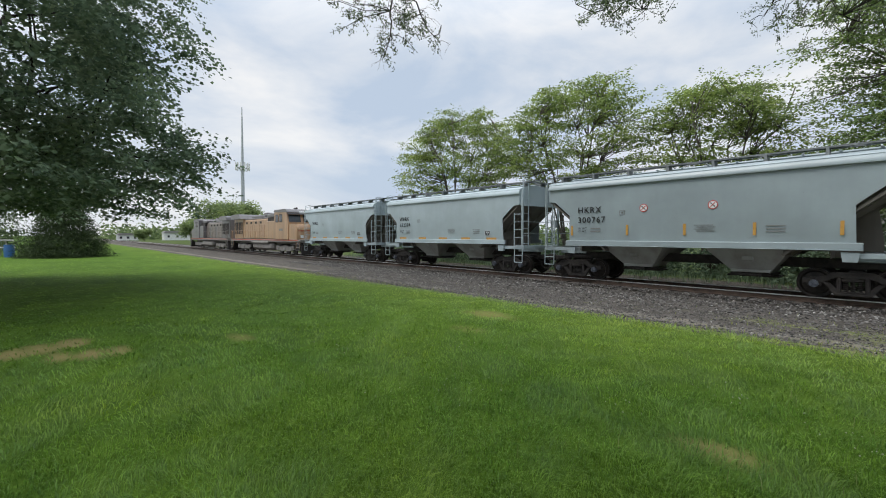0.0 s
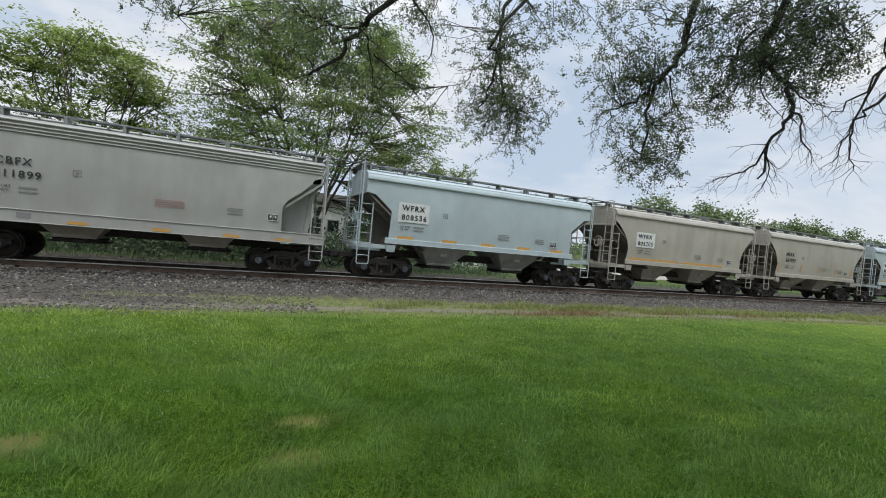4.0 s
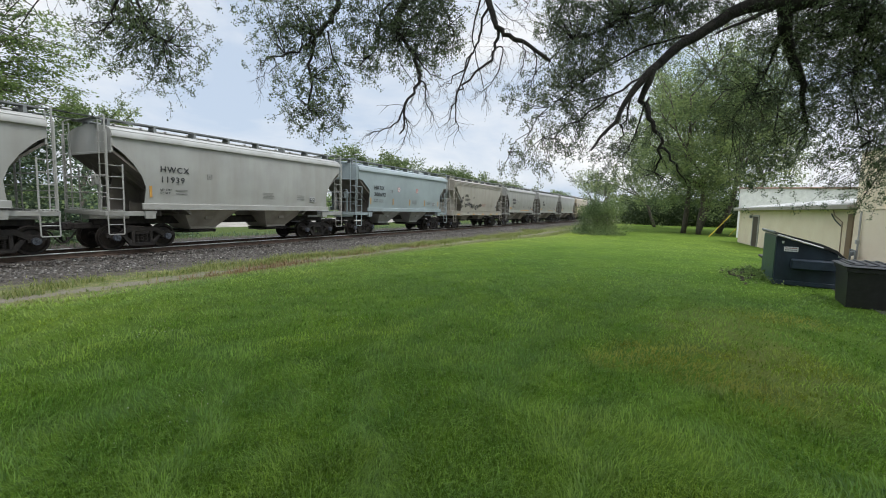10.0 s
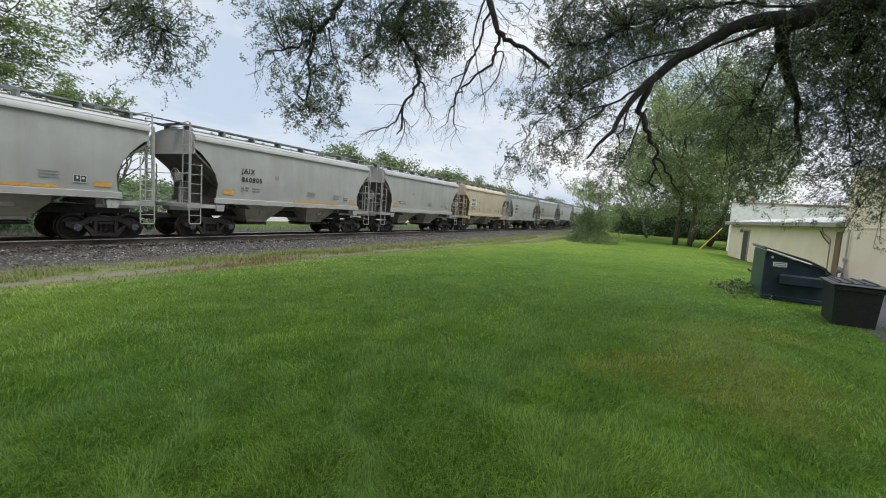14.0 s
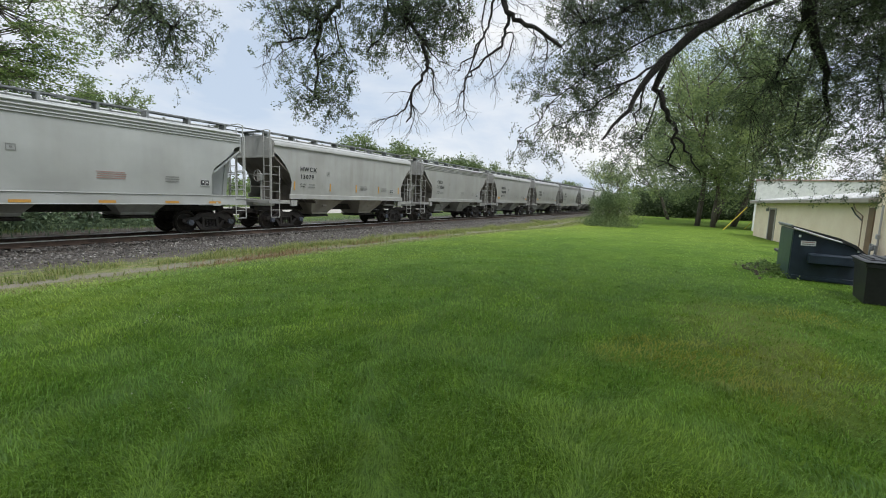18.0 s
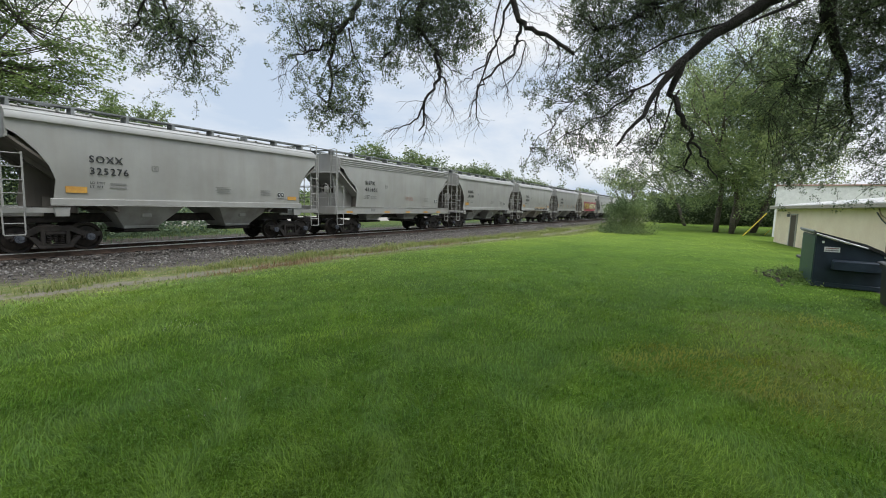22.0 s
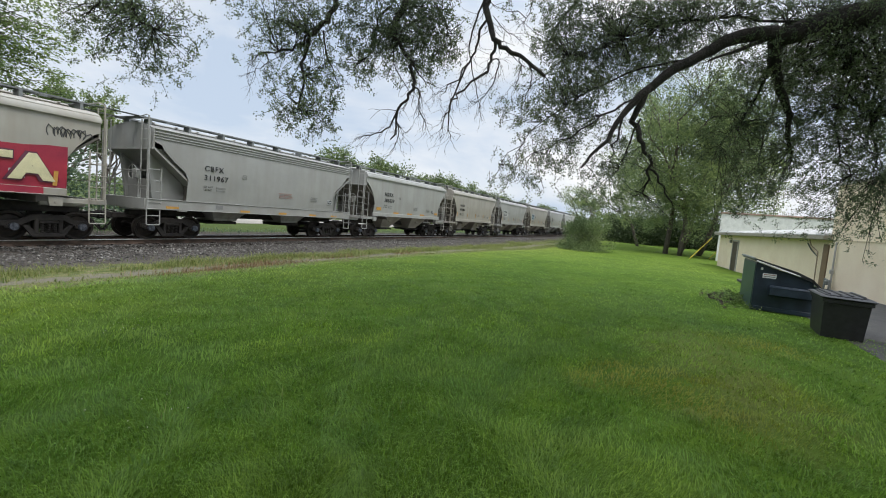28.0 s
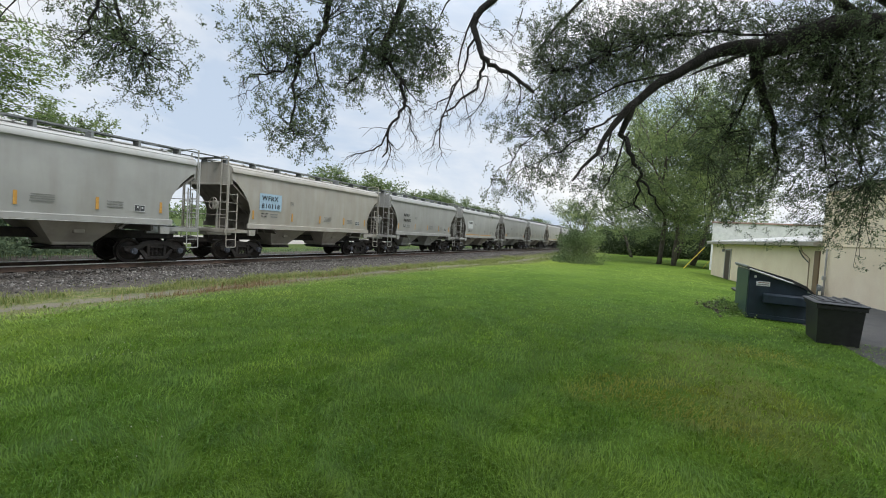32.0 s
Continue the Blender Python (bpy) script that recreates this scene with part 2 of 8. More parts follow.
NUMBERPATCH = flat_paint("pale_number_patch", (0.60, 0.62, 0.61), 0.5)
BLUEPATCH = flat_paint("blue_patch", (0.33, 0.47, 0.58), 0.5)
BARK = surface("dark_bark", (0.014, 0.012, 0.011), (0.042, 0.036, 0.031), 7.0, 0.95, 0, 1.0, 35, 0.03)
BARK_FAR = surface("grey_bark", (0.07, 0.06, 0.05), (0.15, 0.13, 0.105), 5.0, 0.95, 0, 0.8, 25, 0.03)
LEAF_ELM = foliage("small_elm_leaves", (0.085, 0.118, 0.066), (0.185, 0.235, 0.12), 0.5, 0.48, clump=1.6)
LEAF_MAPLE = foliage("dark_maple_leaves", (0.118, 0.172, 0.112), (0.20, 0.265, 0.165), 0.6, 0.45, 0.1, clump=0.9)
LEAF_LOCUST = foliage("bright_locust_leaves", (0.15, 0.215, 0.065), (0.33, 0.41, 0.13), 0.6, 0.5, 0.1, clump=0.7)
LEAF_MID = foliage("mid_green_leaves", (0.125, 0.19, 0.065), (0.28, 0.37, 0.13), 0.6, 0.45, 0.1, clump=0.7)
LEAF_GROVE = foliage("pale_grove_leaves", (0.15, 0.21, 0.09), (0.31, 0.385, 0.165), 0.6, 0.55, clump=0.6)
# dark leaf tone; behind the grove it also carries the shade under the crowns
LEAF_HEDGE = foliage("dark_and_shaded_leaves", (0.03, 0.05, 0.02), (0.075, 0.105, 0.045), 0.6, 0.3)
LEAF_FAR = foliage("far_leaves", (0.10, 0.145, 0.06), (0.21, 0.275, 0.12), 0.6, 0.4, clump=0.3)
BLADE = foliage("grass_blades", (0.080, 0.156, 0.021), (0.208, 0.350, 0.055), 0.45, 0.5, 0.36, True)
WEED = foliage("pale_weeds", (0.10, 0.15, 0.035), (0.29, 0.30, 0.11), 0.6, 0.4)
DRYWEED = foliage("dry_brown_weeds", (0.13, 0.085, 0.04), (0.32, 0.21, 0.12), 0.7, 0.35)
STRAW = foliage("dry_straw", (0.16, 0.20, 0.07), (0.34, 0.36, 0.16), 0.7, 0.3)
CLOVER = flat_paint("white_clover", (0.45, 0.46, 0.38), 0.8)
PLASTER = surface("cream_painted_block", (0.76, 0.645, 0.47), (0.83, 0.73, 0.55), 0.9, 0.85, 0, 0.12, 60, 0.004)
ROOFTIN = surface("weathered_white_roof", (0.46, 0.46, 0.45), (0.68, 0.68, 0.67), 1.6, 0.6, 0.1, 0.3, 14, 0.01)
TRIMGREY = flat_paint("grey_trim", (0.42, 0.41, 0.38))
DOORBROWN = flat_paint("dark_brown_door", (0.07, 0.05, 0.04))
BINBLACK = surface("black_plastic", (0.012, 0.012, 0.013), (0.024, 0.024, 0.026), 8.0, 0.45, 0, 0.1)
DUMPBLUE = surface("dark_blue_steel", (0.012, 0.022, 0.036), (0.024, 0.04, 0.06), 3.0, 0.45, 0.1, 0.3)
DUMPGREEN = surface("green_steel", (0.02, 0.055, 0.05), (0.035, 0.085, 0.075), 3.0, 0.45, 0.1, 0.3)
GUYYELLOW = flat_paint("yellow_guard", (0.72, 0.55, 0.05))
LOCO_YELLOW = car_paint("dusty_yellow_loco", (0.44, 0.275, 0.155), (0.20, 0.13, 0.09), 0.8)
LOCO_DARK = car_paint("sooty_brown_loco", (0.20, 0.165, 0.145), (0.08, 0.065, 0.055), 0.7)
LOCO_DUST = car_paint("dusty_grey_steel", (0.24, 0.225, 0.205), (0.10, 0.085, 0.07), 0.6, 0.8)
LOCO_GREY = car_paint("sooty_grey_loco", (0.15, 0.14, 0.14), (0.07, 0.06, 0.055), 0.6)
LOCO_RED = flat_paint("faded_red_band", (0.42, 0.10, 0.05))
GLASS = surface("dark_glass", (0.02, 0.025, 0.03), (0.04, 0.045, 0.05), 3.0, 0.1, 0, 0.0)
TOWERGREY = flat_paint("galvanised_tower", (0.42, 0.44, 0.46))
DRUMBLUE = flat_paint("blue_plastic", (0.05, 0.16, 0.42), 0.4)
HOUSEWHITE = flat_paint("white_siding", (0.74, 0.74, 0.72))
ROOFGREY = flat_paint("grey_shingle", (0.22, 0.21, 0.20))
ASPHALT = surface("asphalt", (0.045, 0.045, 0.047), (0.075, 0.073, 0.07), 2.0, 0.9, 0, 0.5, 80, 0.006)
PALEGRAVEL = surface("pale_gravel", (0.24, 0.225, 0.195), (0.36, 0.34, 0.30), 0.6, 0.95, 0, 0.5, 25, 0.02)
SPRAYRED = surface("red_spray_paint", (0.27, 0.02, 0.05), (0.42, 0.035, 0.06), 0.9, 0.45, bump=0.05)
SPRAYYELLOW = surface("yellow_spray_paint", (0.42, 0.28, 0.04), (0.58, 0.47, 0.10), 1.1, 0.45, bump=0.05)
SPRAYWHITE = flat_paint("cream_spray_paint", (0.72, 0.67, 0.42), 0.45)
SPRAYDARK = flat_paint("dark_outline_spray", (0.12, 0.035, 0.06), 0.5)
SPRAYPINK = flat_paint("pale_pink_spray", (0.75, 0.45, 0.48), 0.5)
SIGNRED = flat_paint("red_sign", (0.55, 0.06, 0.05))


# ---- mesh kit ----
class Kit:
    """Collects simple solids into one mesh."""

    def __init__(self):
        self.v, self.f = [], []

    def add(self, verts, faces):
        k = len(self.v)
        self.v += [tuple(p) for p in verts]
        self.f += [tuple(i + k for i in q) for q in faces]
        return self

    def box(self, c, s, rz=0.0, ry=0.0, bev=0.0):
        hx, hy, hz = s[0] / 2, s[1] / 2, s[2] / 2
        b = min(bev, hx * 0.9, hz * 0.9, hy * 0.9)
        pts = []
        if b:
            ring = [(-hx + b, -hy), (hx - b, -hy), (hx, -hy + b), (hx, hy - b), (hx - b, hy), (-hx + b, hy), (-hx, hy - b), (-hx, -hy + b)]
            inner = [(x * (hx - b) / hx, y * (hy - b) / hy) for x, y in ring]
            for z, r in ((-hz, inner), (-hz + b, ring), (hz - b, ring), (hz, inner)):
                pts += [(x, y, z) for x, y in r]
            faces = [tuple(range(7, -1, -1)), tuple(range(24, 32))]
            faces += [(8 * j + i, 8 * j + (i + 1) % 8, 8 * j + 8 + (i + 1) % 8, 8 * j + 8 + i) for j in range(3) for i in range(8)]
        else:
            pts = [(x, y, z) for z in (-hz, hz) for x, y in ((-hx, -hy), (hx, -hy), (hx, hy), (-hx, hy))]
            faces = [(3, 2, 1, 0), (4, 5, 6, 7), (0, 1, 5, 4), (1, 2, 6, 5), (2, 3, 7, 6), (3, 0, 4, 7)]
        m = Matrix.Translation(c) @ Matrix.Rotation(rz, 4, "Z") @ Matrix.Rotation(ry, 4, "Y")
        return self.add([m @ Vector(p) for p in pts], faces)

    def prism(self, poly, y0, y1):
        """A polygon in x and z, pushed from y0 to y1."""
        k = len(poly)
        v = [(x, y0, z) for x, z in poly] + [(x, y1, z) for x, z in poly]
        f = [tuple(range(k)), tuple(range(2 * k - 1, k - 1, -1))]
        f += [(i, i + k, (i + 1) % k + k, (i + 1) % k) for i in range(k)]
        return self.add(v, f)

    def tube(self, pts, r, n=6, r1=None):
        pts = [Vector(p) for p in pts]
        k = len(pts)
        v, f = [], []
        side = None
        for i, p in enumerate(pts):
            d = (pts[min(i + 1, k - 1)] - pts[max(i - 1, 0)]).normalized()
            if side is None:
                side = d.orthogonal().normalized()
            side = (side - d * side.dot(d)).normalized()
            up = d.cross(side)
            rr = r if r1 is None else r + (r1 - r) * i / max(1, k - 1)
            for j in range(n):
                a = 2 * math.pi * j / n
                v.append(p + (side * math.cos(a) + up * math.sin(a)) * rr)
        for i in range(k - 1):
            f += [(i * n + j, i * n + (j + 1) % n, (i + 1) * n + (j + 1) % n, (i + 1) * n + j) for j in range(n)]
        f += [tuple(range(n - 1, -1, -1)), tuple(range((k - 1) * n, k * n))]
        return self.add(v, f)

    def lathe(self, prof, c, n=24):
        """A profile of (radius, y) turned round the y axis at c."""
        v, f, k = [], [], len(prof)
        for r, y in prof:
            v += [(c[0] + r * math.cos(2 * math.pi * j / n), c[1] + y, c[2] + r * math.sin(2 * math.pi * j / n)) for j in range(n)]
        for i in range(k - 1):
            f += [(i * n + j, i * n + (j + 1) % n, (i + 1) * n + (j + 1) % n, (i + 1) * n + j) for j in range(n)]
        f += [tuple(range(n - 1, -1, -1)), tuple(range((k - 1) * n, k * n))]
        return self.add(v, f)

    def mesh(self, name, smooth=True):
        me = bpy.data.meshes.new(name)
        me.from_pydata(self.v, [], self.f)
        b = bmesh.new()
        b.from_mesh(me)
        bmesh.ops.recalc_face_normals(b, faces=b.faces)
        b.to_mesh(me)
        b.free()
        if smooth:
            me.shade_smooth()
            me.set_sharp_from_angle(angle=radians(38))
        return me


KEPT = {}


def kept(key, make):
    """One mesh for all alike parts."""
    if key not in KEPT:
        KEPT[key] = make()
    return KEPT[key]


def part(name, data, mat, parent=None, label="", at=None):
    """Links a Kit or mesh as one object under a thing or under a part."""
    me = data.mesh(name) if isinstance(data, Kit) else data
    ob = new(name, me)
    if not me.materials:
        me.materials.append(mat)
    if me.materials[0] is not mat:
        ob.material_slots[0].link = "OBJECT"
        ob.material_slots[0].material = mat
    if parent is not None:
        ob.parent = parent
    if at is not None:
        ob.matrix_basis = at if isinstance(at, Matrix) else Matrix.Translation(at)
    if label:
        ob["label"] = label
    return ob


def cloud_mesh(name, verts, faces):
    me = bpy.data.meshes.new(name)
    k = faces.shape[1]
    me.vertices.add(len(verts))
    me.vertices.foreach_set("co", np.asarray(verts, np.float32).ravel())
    me.loops.add(faces.size)
    me.loops.foreach_set("vertex_index", faces.astype(np.int32).ravel())
    me.polygons.add(len(faces))
    me.polygons.foreach_set("loop_start", np.arange(0, faces.size, k, dtype=np.int32))
    me.update(calc_edges=True)
    me.validate()
    return me


LETTERS = {}


def swollen_text(text, size, fat, squeeze):
    """Block letters whose strokes are thickened by a bevel."""
    cu = bpy.data.curves.new("lettering", "FONT")
    cu.body, cu.size, cu.extrude, cu.space_character, cu.resolution_u = text, size, 0.002, squeeze, 3
    cu.bevel_depth, cu.bevel_resolution = fat, 0
    ob = new("lettering", cu)
    bpy.context.view_layer.update()
    me = bpy.data.meshes.new_from_object(ob.evaluated_get(bpy.context.evaluated_depsgraph_get()))
    bpy.data.objects.remove(ob)
    return me


def letter_mesh(text, size):
    key = (text, size)
    if key not in LETTERS:
        LETTERS[key] = swollen_text(text, size, size * 0.016, 1.22)
    return LETTERS[key]


# ---- ground, track ----
RAIL_Z, NEAR_RAIL, FAR_RAIL = -0.233, 17.71, 19.22
TRACK_Y = (NEAR_RAIL + FAR_RAIL) / 2


def smooth(a, b, x):
    t = np.clip((x - a) / (b - a), 0, 1)
    return t * t * (3 - 2 * t)


def ground_z(x, y):
    """Height of the ground sheet: flat lawn, a shallow fall to the gravel strip, the ballast bed under the track."""
    x, y = np.asarray(x, float), np.asarray(y, float)
    z = -0.45 * smooth(16, 38, x) * smooth(16, 6, y)
    z = z + 0.02 * np.sin(x * 0.35 + 1.0) * np.cos(y * 0.4) * smooth(2, 7, np.hypot(x - 0.4, y))
    z = z - 0.42 * smooth(7.2, 12.0, y)
    bed = smooth(13.2, 16.6, y) * smooth(23.4, 20.6, y)
    z = np.where(y > 12.8, np.maximum(z * (1 - bed) + (RAIL_Z - 0.29) * bed, -0.9), z)
    return z


def build_ground():
    def steps(a, b, fine0, fine1, coarse, fine):
        far = [a - 4000, a - 1500, a - 600, a - 250, a - 100, a - 40]
        mid = list(np.arange(a, fine0, coarse)) + list(np.arange(fine0, fine1, fine)) + list(np.arange(fine1, b + 0.1, coarse))
        return np.array(far + mid + [b + 40, b + 100, b + 250, b + 600, b + 1500, b + 4000])
    xs, ys = steps(-60, 90, -26, 40, 1.5, 0.35), steps(-40, 60, -8, 24, 1.5, 0.25)
    gx, gy = np.meshgrid(xs, ys)
    z = ground_z(gx, gy)
    z = z + 0.004 * np.sin(gx * 2.1 + 3 * np.sin(gy * 1.3)) * np.cos(gy * 1.7 + 2 * np.sin(gx * 0.9)) * (np.hypot(gx, gy) < 60)
    v = np.stack([gx, gy, z], -1).reshape(-1, 3)
    nx, ny = len(xs), len(ys)
    i = (np.arange(ny - 1)[:, None] * nx + np.arange(nx - 1)[None]).ravel()
    f = np.stack([i, i + 1, i + nx + 1, i + nx], -1)
    me = cloud_mesh("ground", v, f)
    me.shade_smooth()
    m, n, l, p = nodes_of("lawn_and_gravel")
    geo = n.new("ShaderNodeNewGeometry")
    pos = geo.outputs["Position"]
    sep = n.new("ShaderNodeSeparateXYZ")
    l.new(pos, sep.inputs["Vector"])
    big, mid, fine = noise_node(n, l, pos, 0.35, 5), noise_node(n, l, pos, 2.2, 5), noise_node(n, l, pos, 45, 4, 0.7)
    grass = ramp_node(n, l, big.outputs["Fac"], [(0.3, (0.050, 0.104, 0.012)), (0.7, (0.090, 0.160, 0.020))]).outputs["Color"]
    tone = ramp_node(n, l, mid.outputs["Fac"], [(0.3, (0.72, 0.75, 0.7)), (0.72, (1.2, 1.15, 1.1))]).outputs["Color"]
    grass = mix_node(n, l, 1.0, grass, tone, "MULTIPLY")
    tuft = ramp_node(n, l, fine.outputs["Fac"], [(0.3, (0.7, 0.7, 0.66)), (0.7, (1.25, 1.25, 1.2))]).outputs["Color"]
    grass = mix_node(n, l, 1.0, grass, tuft, "MULTIPLY")
    grass = dry_and_hazy_edges(n, l, pos, grass)
    # worn straw patches in the lawn: x, y, radius
    for cx, cy, r, strong in ((-6.0, 6.7, 0.5, 0.5), (-7.4, 2.2, 0.25, 0.5), (-8.45, -0.5, 0.30, 0.9), (-8.6, -0.2, 0.32, 0.9), (-8.8, 0.15, 0.30, 0.9), (-7.88, 0.0, 0.25, 0.85), (-7.8, 0.32, 0.27, 0.85), (-7.78, 0.65, 0.23, 0.8), (-0.95, 3.75, 0.28, 0.5), (-5.3, 5.4, 0.3, 0.35), (0.95, 3.75, 0.22, 0.5), (0.85, 3.15, 0.22, 0.4), (8.0, -0.9, 1.3, 0.22), (6.2, -1.4, 0.9, 0.22)):
        off = n.new("ShaderNodeVectorMath")
        off.operation = "SUBTRACT"
        off.inputs[1].default_value = (cx, cy, 0)
        l.new(pos, off.inputs[0])
        flat = scaled(n, l, off.outputs["Vector"], (0.7 / r, 1.3 / r, 0))
        ln = n.new("ShaderNodeVectorMath")
        ln.operation = "LENGTH"
        l.new(flat, ln.inputs[0])
        add = n.new("ShaderNodeMath")
        add.operation = "MULTIPLY_ADD"
        add.inputs[1].default_value, add.inputs[2].default_value = 1.4, 0.0
        l.new(mid.outputs["Fac"], add.inputs[0])
        tot = n.new("ShaderNodeMath")
        tot.operation = "ADD"
        l.new(ln.outputs["Value"], tot.inputs[0])
        l.new(add.outputs["Value"], tot.inputs[1])
        fac = ramp_node(n, l, tot.outputs["Value"], [(0.0, (strong,) * 3), (1.0, (0.0,) * 3)])
        rm = n.new("ShaderNodeMapRange")
        rm.inputs["From Min"].default_value, rm.inputs["From Max"].default_value = 1.0, 1.9
        l.new(tot.outputs["Value"], rm.inputs["Value"])
        l.new(rm.outputs["Result"], fac.inputs["Fac"])
        grass = mix_node(n, l, fac.outputs["Color"], grass, (0.25, 0.20, 0.085))
    # gravel strip and ballast, with a ragged edge to the lawn
    edge = n.new("ShaderNodeMath")
    edge.operation = "MULTIPLY_ADD"
    edge.inputs[1].default_value = 2.6
    l.new(mid.outputs["Fac"], edge.inputs[0])
    l.new(sep.outputs["Y"], edge.inputs[2])
    stone = noise_node(n, l, pos, 30, 4, 0.75)
    grit = noise_node(n, l, pos, 3.0, 4)
    gravel = ramp_node(n, l, stone.outputs["Fac"], [(0.3, (0.022, 0.020, 0.018)), (0.5, (0.085, 0.078, 0.070)), (0.7, (0.20, 0.187, 0.17))]).outputs["Color"]
    gravel = mix_node(n, l, 1.0, gravel, ramp_node(n, l, grit.outputs["Fac"], [(0.3, (0.66, 0.64, 0.60)), (0.7, (1.15, 1.12, 1.1))]).outputs["Color"], "MULTIPLY")
    weedy = noise_node(n, l, scaled(n, l, pos, (0.25, 1.1, 1)), 0.9, 5)
    # weeds creep over the strip towards +x
    creep = n.new("ShaderNodeMapRange")
    creep.inputs["From Min"].default_value, creep.inputs["From Max"].default_value = -6.0, 2.0
    creep.inputs["To Min"].default_value, creep.inputs["To Max"].default_value = -0.2, 0.17
    l.new(sep.outputs["X"], creep.inputs["Value"])
    wsum = n.new("ShaderNodeMath")
    wsum.operation = "ADD"
    l.new(weedy.outputs["Fac"], wsum.inputs[0])
    l.new(creep.outputs["Result"], wsum.inputs[1])
    wf = ramp_node(n, l, wsum.outputs["Value"], [(0.46, (0, 0, 0)), (0.56, (0.85, 0.85, 0.85))]).outputs["Color"]
    weedtone = ramp_node(n, l, noise_node(n, l, pos, 5.0, 5).outputs["Fac"], [(0.35, (0.08, 0.115, 0.028)), (0.52, (0.15, 0.17, 0.06)), (0.68, (0.25, 0.215, 0.125))]).outputs["Color"]
    weedtone = mix_node(n, l, 1.0, weedtone, tuft, "MULTIPLY")
    strip = mix_node(n, l, wf, gravel, weedtone)
    # a bare wheel track worn along the strip
    lane = n.new("ShaderNodeMath")
    lane.operation = "SUBTRACT"
    lane.inputs[1].default_value = 12.35
    l.new(edge.outputs["Value"], lane.inputs[0])
    span = n.new("ShaderNodeMath")
    span.operation = "ABSOLUTE"
    l.new(lane.outputs["Value"], span.inputs[0])
    bare = n.new("ShaderNodeMapRange")
    bare.inputs["From Min"].default_value, bare.inputs["From Max"].default_value = 0.25, 0.6
    bare.inputs["To Min"].default_value, bare.inputs["To Max"].default_value = 0.85, 0.0
    l.new(span.outputs["Value"], bare.inputs["Value"])
    dirt = ramp_node(n, l, stone.outputs["Fac"], [(0.3, (0.13, 0.115, 0.095)), (0.7, (0.24, 0.215, 0.18))]).outputs["Color"]
    strip = mix_node(n, l, bare.outputs["Result"], strip, dirt)
    bal = n.new("ShaderNodeMapRange")
    bal.inputs["From Min"].default_value, bal.inputs["From Max"].default_value = 13.9, 14.5
    l.new(edge.outputs["Value"], bal.inputs["Value"])
    strip = mix_node(n, l, bal.outputs["Result"], strip, gravel)
    e1 = n.new("ShaderNodeMapRange")
    e1.inputs["From Min"].default_value, e1.inputs["From Max"].default_value = 9.85, 10.35
    l.new(edge.outputs["Value"], e1.inputs["Value"])
    c = mix_node(n, l, e1.outputs["Result"], grass, strip)
    e2 = n.new("ShaderNodeMapRange")
    e2.inputs["From Min"].default_value, e2.inputs["From Max"].default_value = 24.2, 24.8
    l.new(edge.outputs["Value"], e2.inputs["Value"])
    c = mix_node(n, l, e2.outputs["Result"], c, (0.06, 0.085, 0.022))
    l.new(c, p.inputs["Base Color"])
    p.inputs["Roughness"].default_value, p.inputs["Specular IOR Level"].default_value = 0.95, 0.1
    bump_node(n, l, p, fine.outputs["Fac"], 0.7, 0.03)
    ob = part("ground", me, m)
    tagged(ob, "mown green lawn falling to a grey gravel railway bed", "ground", kind="structure")


def build_track():
    for y, name in ((NEAR_RAIL, "rail"), (FAR_RAIL, "rail")):
        k = Kit()
        prof = [(-0.075, -0.18), (0.075, -0.18), (0.075, -0.165), (0.012, -0.14), (0.012, -0.045), (0.036, -0.035), (0.036, -0.004), (-0.036, -0.004), (-0.036, -0.035), (-0.012, -0.045), (-0.012, -0.14), (-0.075, -0.165)]
        xs = [-900, -300] + list(range(-100, 121, 10)) + [300, 900]
        n = len(prof)
        v = [(x, y + a, RAIL_Z + b) for x in xs for a, b in prof]
        f = [(i * n + j, i * n + (j + 1) % n, (i + 1) * n + (j + 1) % n, (i + 1) * n + j) for i in range(len(xs) - 1) for j in range(n)]
        k.add(v, f)
        rail = part(name, k, RAILSIDE)
        tagged(rail, "rusty steel rail with a polished running surface", "rail", "rails of the track", "structure")
        top = Kit().box((0, y, RAIL_Z - 0.014), (1800, 0.078, 0.034), bev=0.008)
        part("running_surface", top, RAILTOP, rail, "bright worn railhead")
    bed = Kit().box((0, TRACK_Y, RAIL_Z - 0.34), (1600, 2.5, 0.16), bev=0.03)
    track = part("track_bed", bed, surface("ballast_fill", (0.05, 0.045, 0.04), (0.13, 0.12, 0.11), 20, 0.95, 0, 1.0, 50, 0.03))
    tagged(track, "grey crushed stone bed between the wooden ties", "track bed", kind="structure")
    ties = [Kit().box((0, 0, 0), (0.23, 2.6 + 0.05 * i, 0.18), rz=0.01 * (i - 1), bev=0.02).mesh("tie") for i in range(3)]
    rng = random.Random(4)
    for i in range(-110, 190):
        part("tie", ties[rng.randrange(3)], TIE, track, at=pose(i * 0.5 + rng.uniform(-0.03, 0.03), TRACK_Y + rng.uniform(-0.06, 0.06), RAIL_Z - 0.275 + rng.uniform(-0.015, 0.01), 0, 0, rng.uniform(-1.5, 1.5)))
    far = Kit()
    for i in list(range(-300, -110)) + list(range(190, 420)):
        far.box((i * 0.5, TRACK_Y, RAIL_Z - 0.275), (0.23, 2.6, 0.18))
    tagged(part("far_ties", far, TIE, track), kind="stuff")
    plate = Kit().box((0, 0, 0), (0.2, 0.32, 0.02), bev=0.004).mesh("tie_plate")
    for i in range(-50, 90):
        part("tie_plate", plate, RAILSIDE, track, at=(i * 0.5, NEAR_RAIL, RAIL_Z - 0.182))


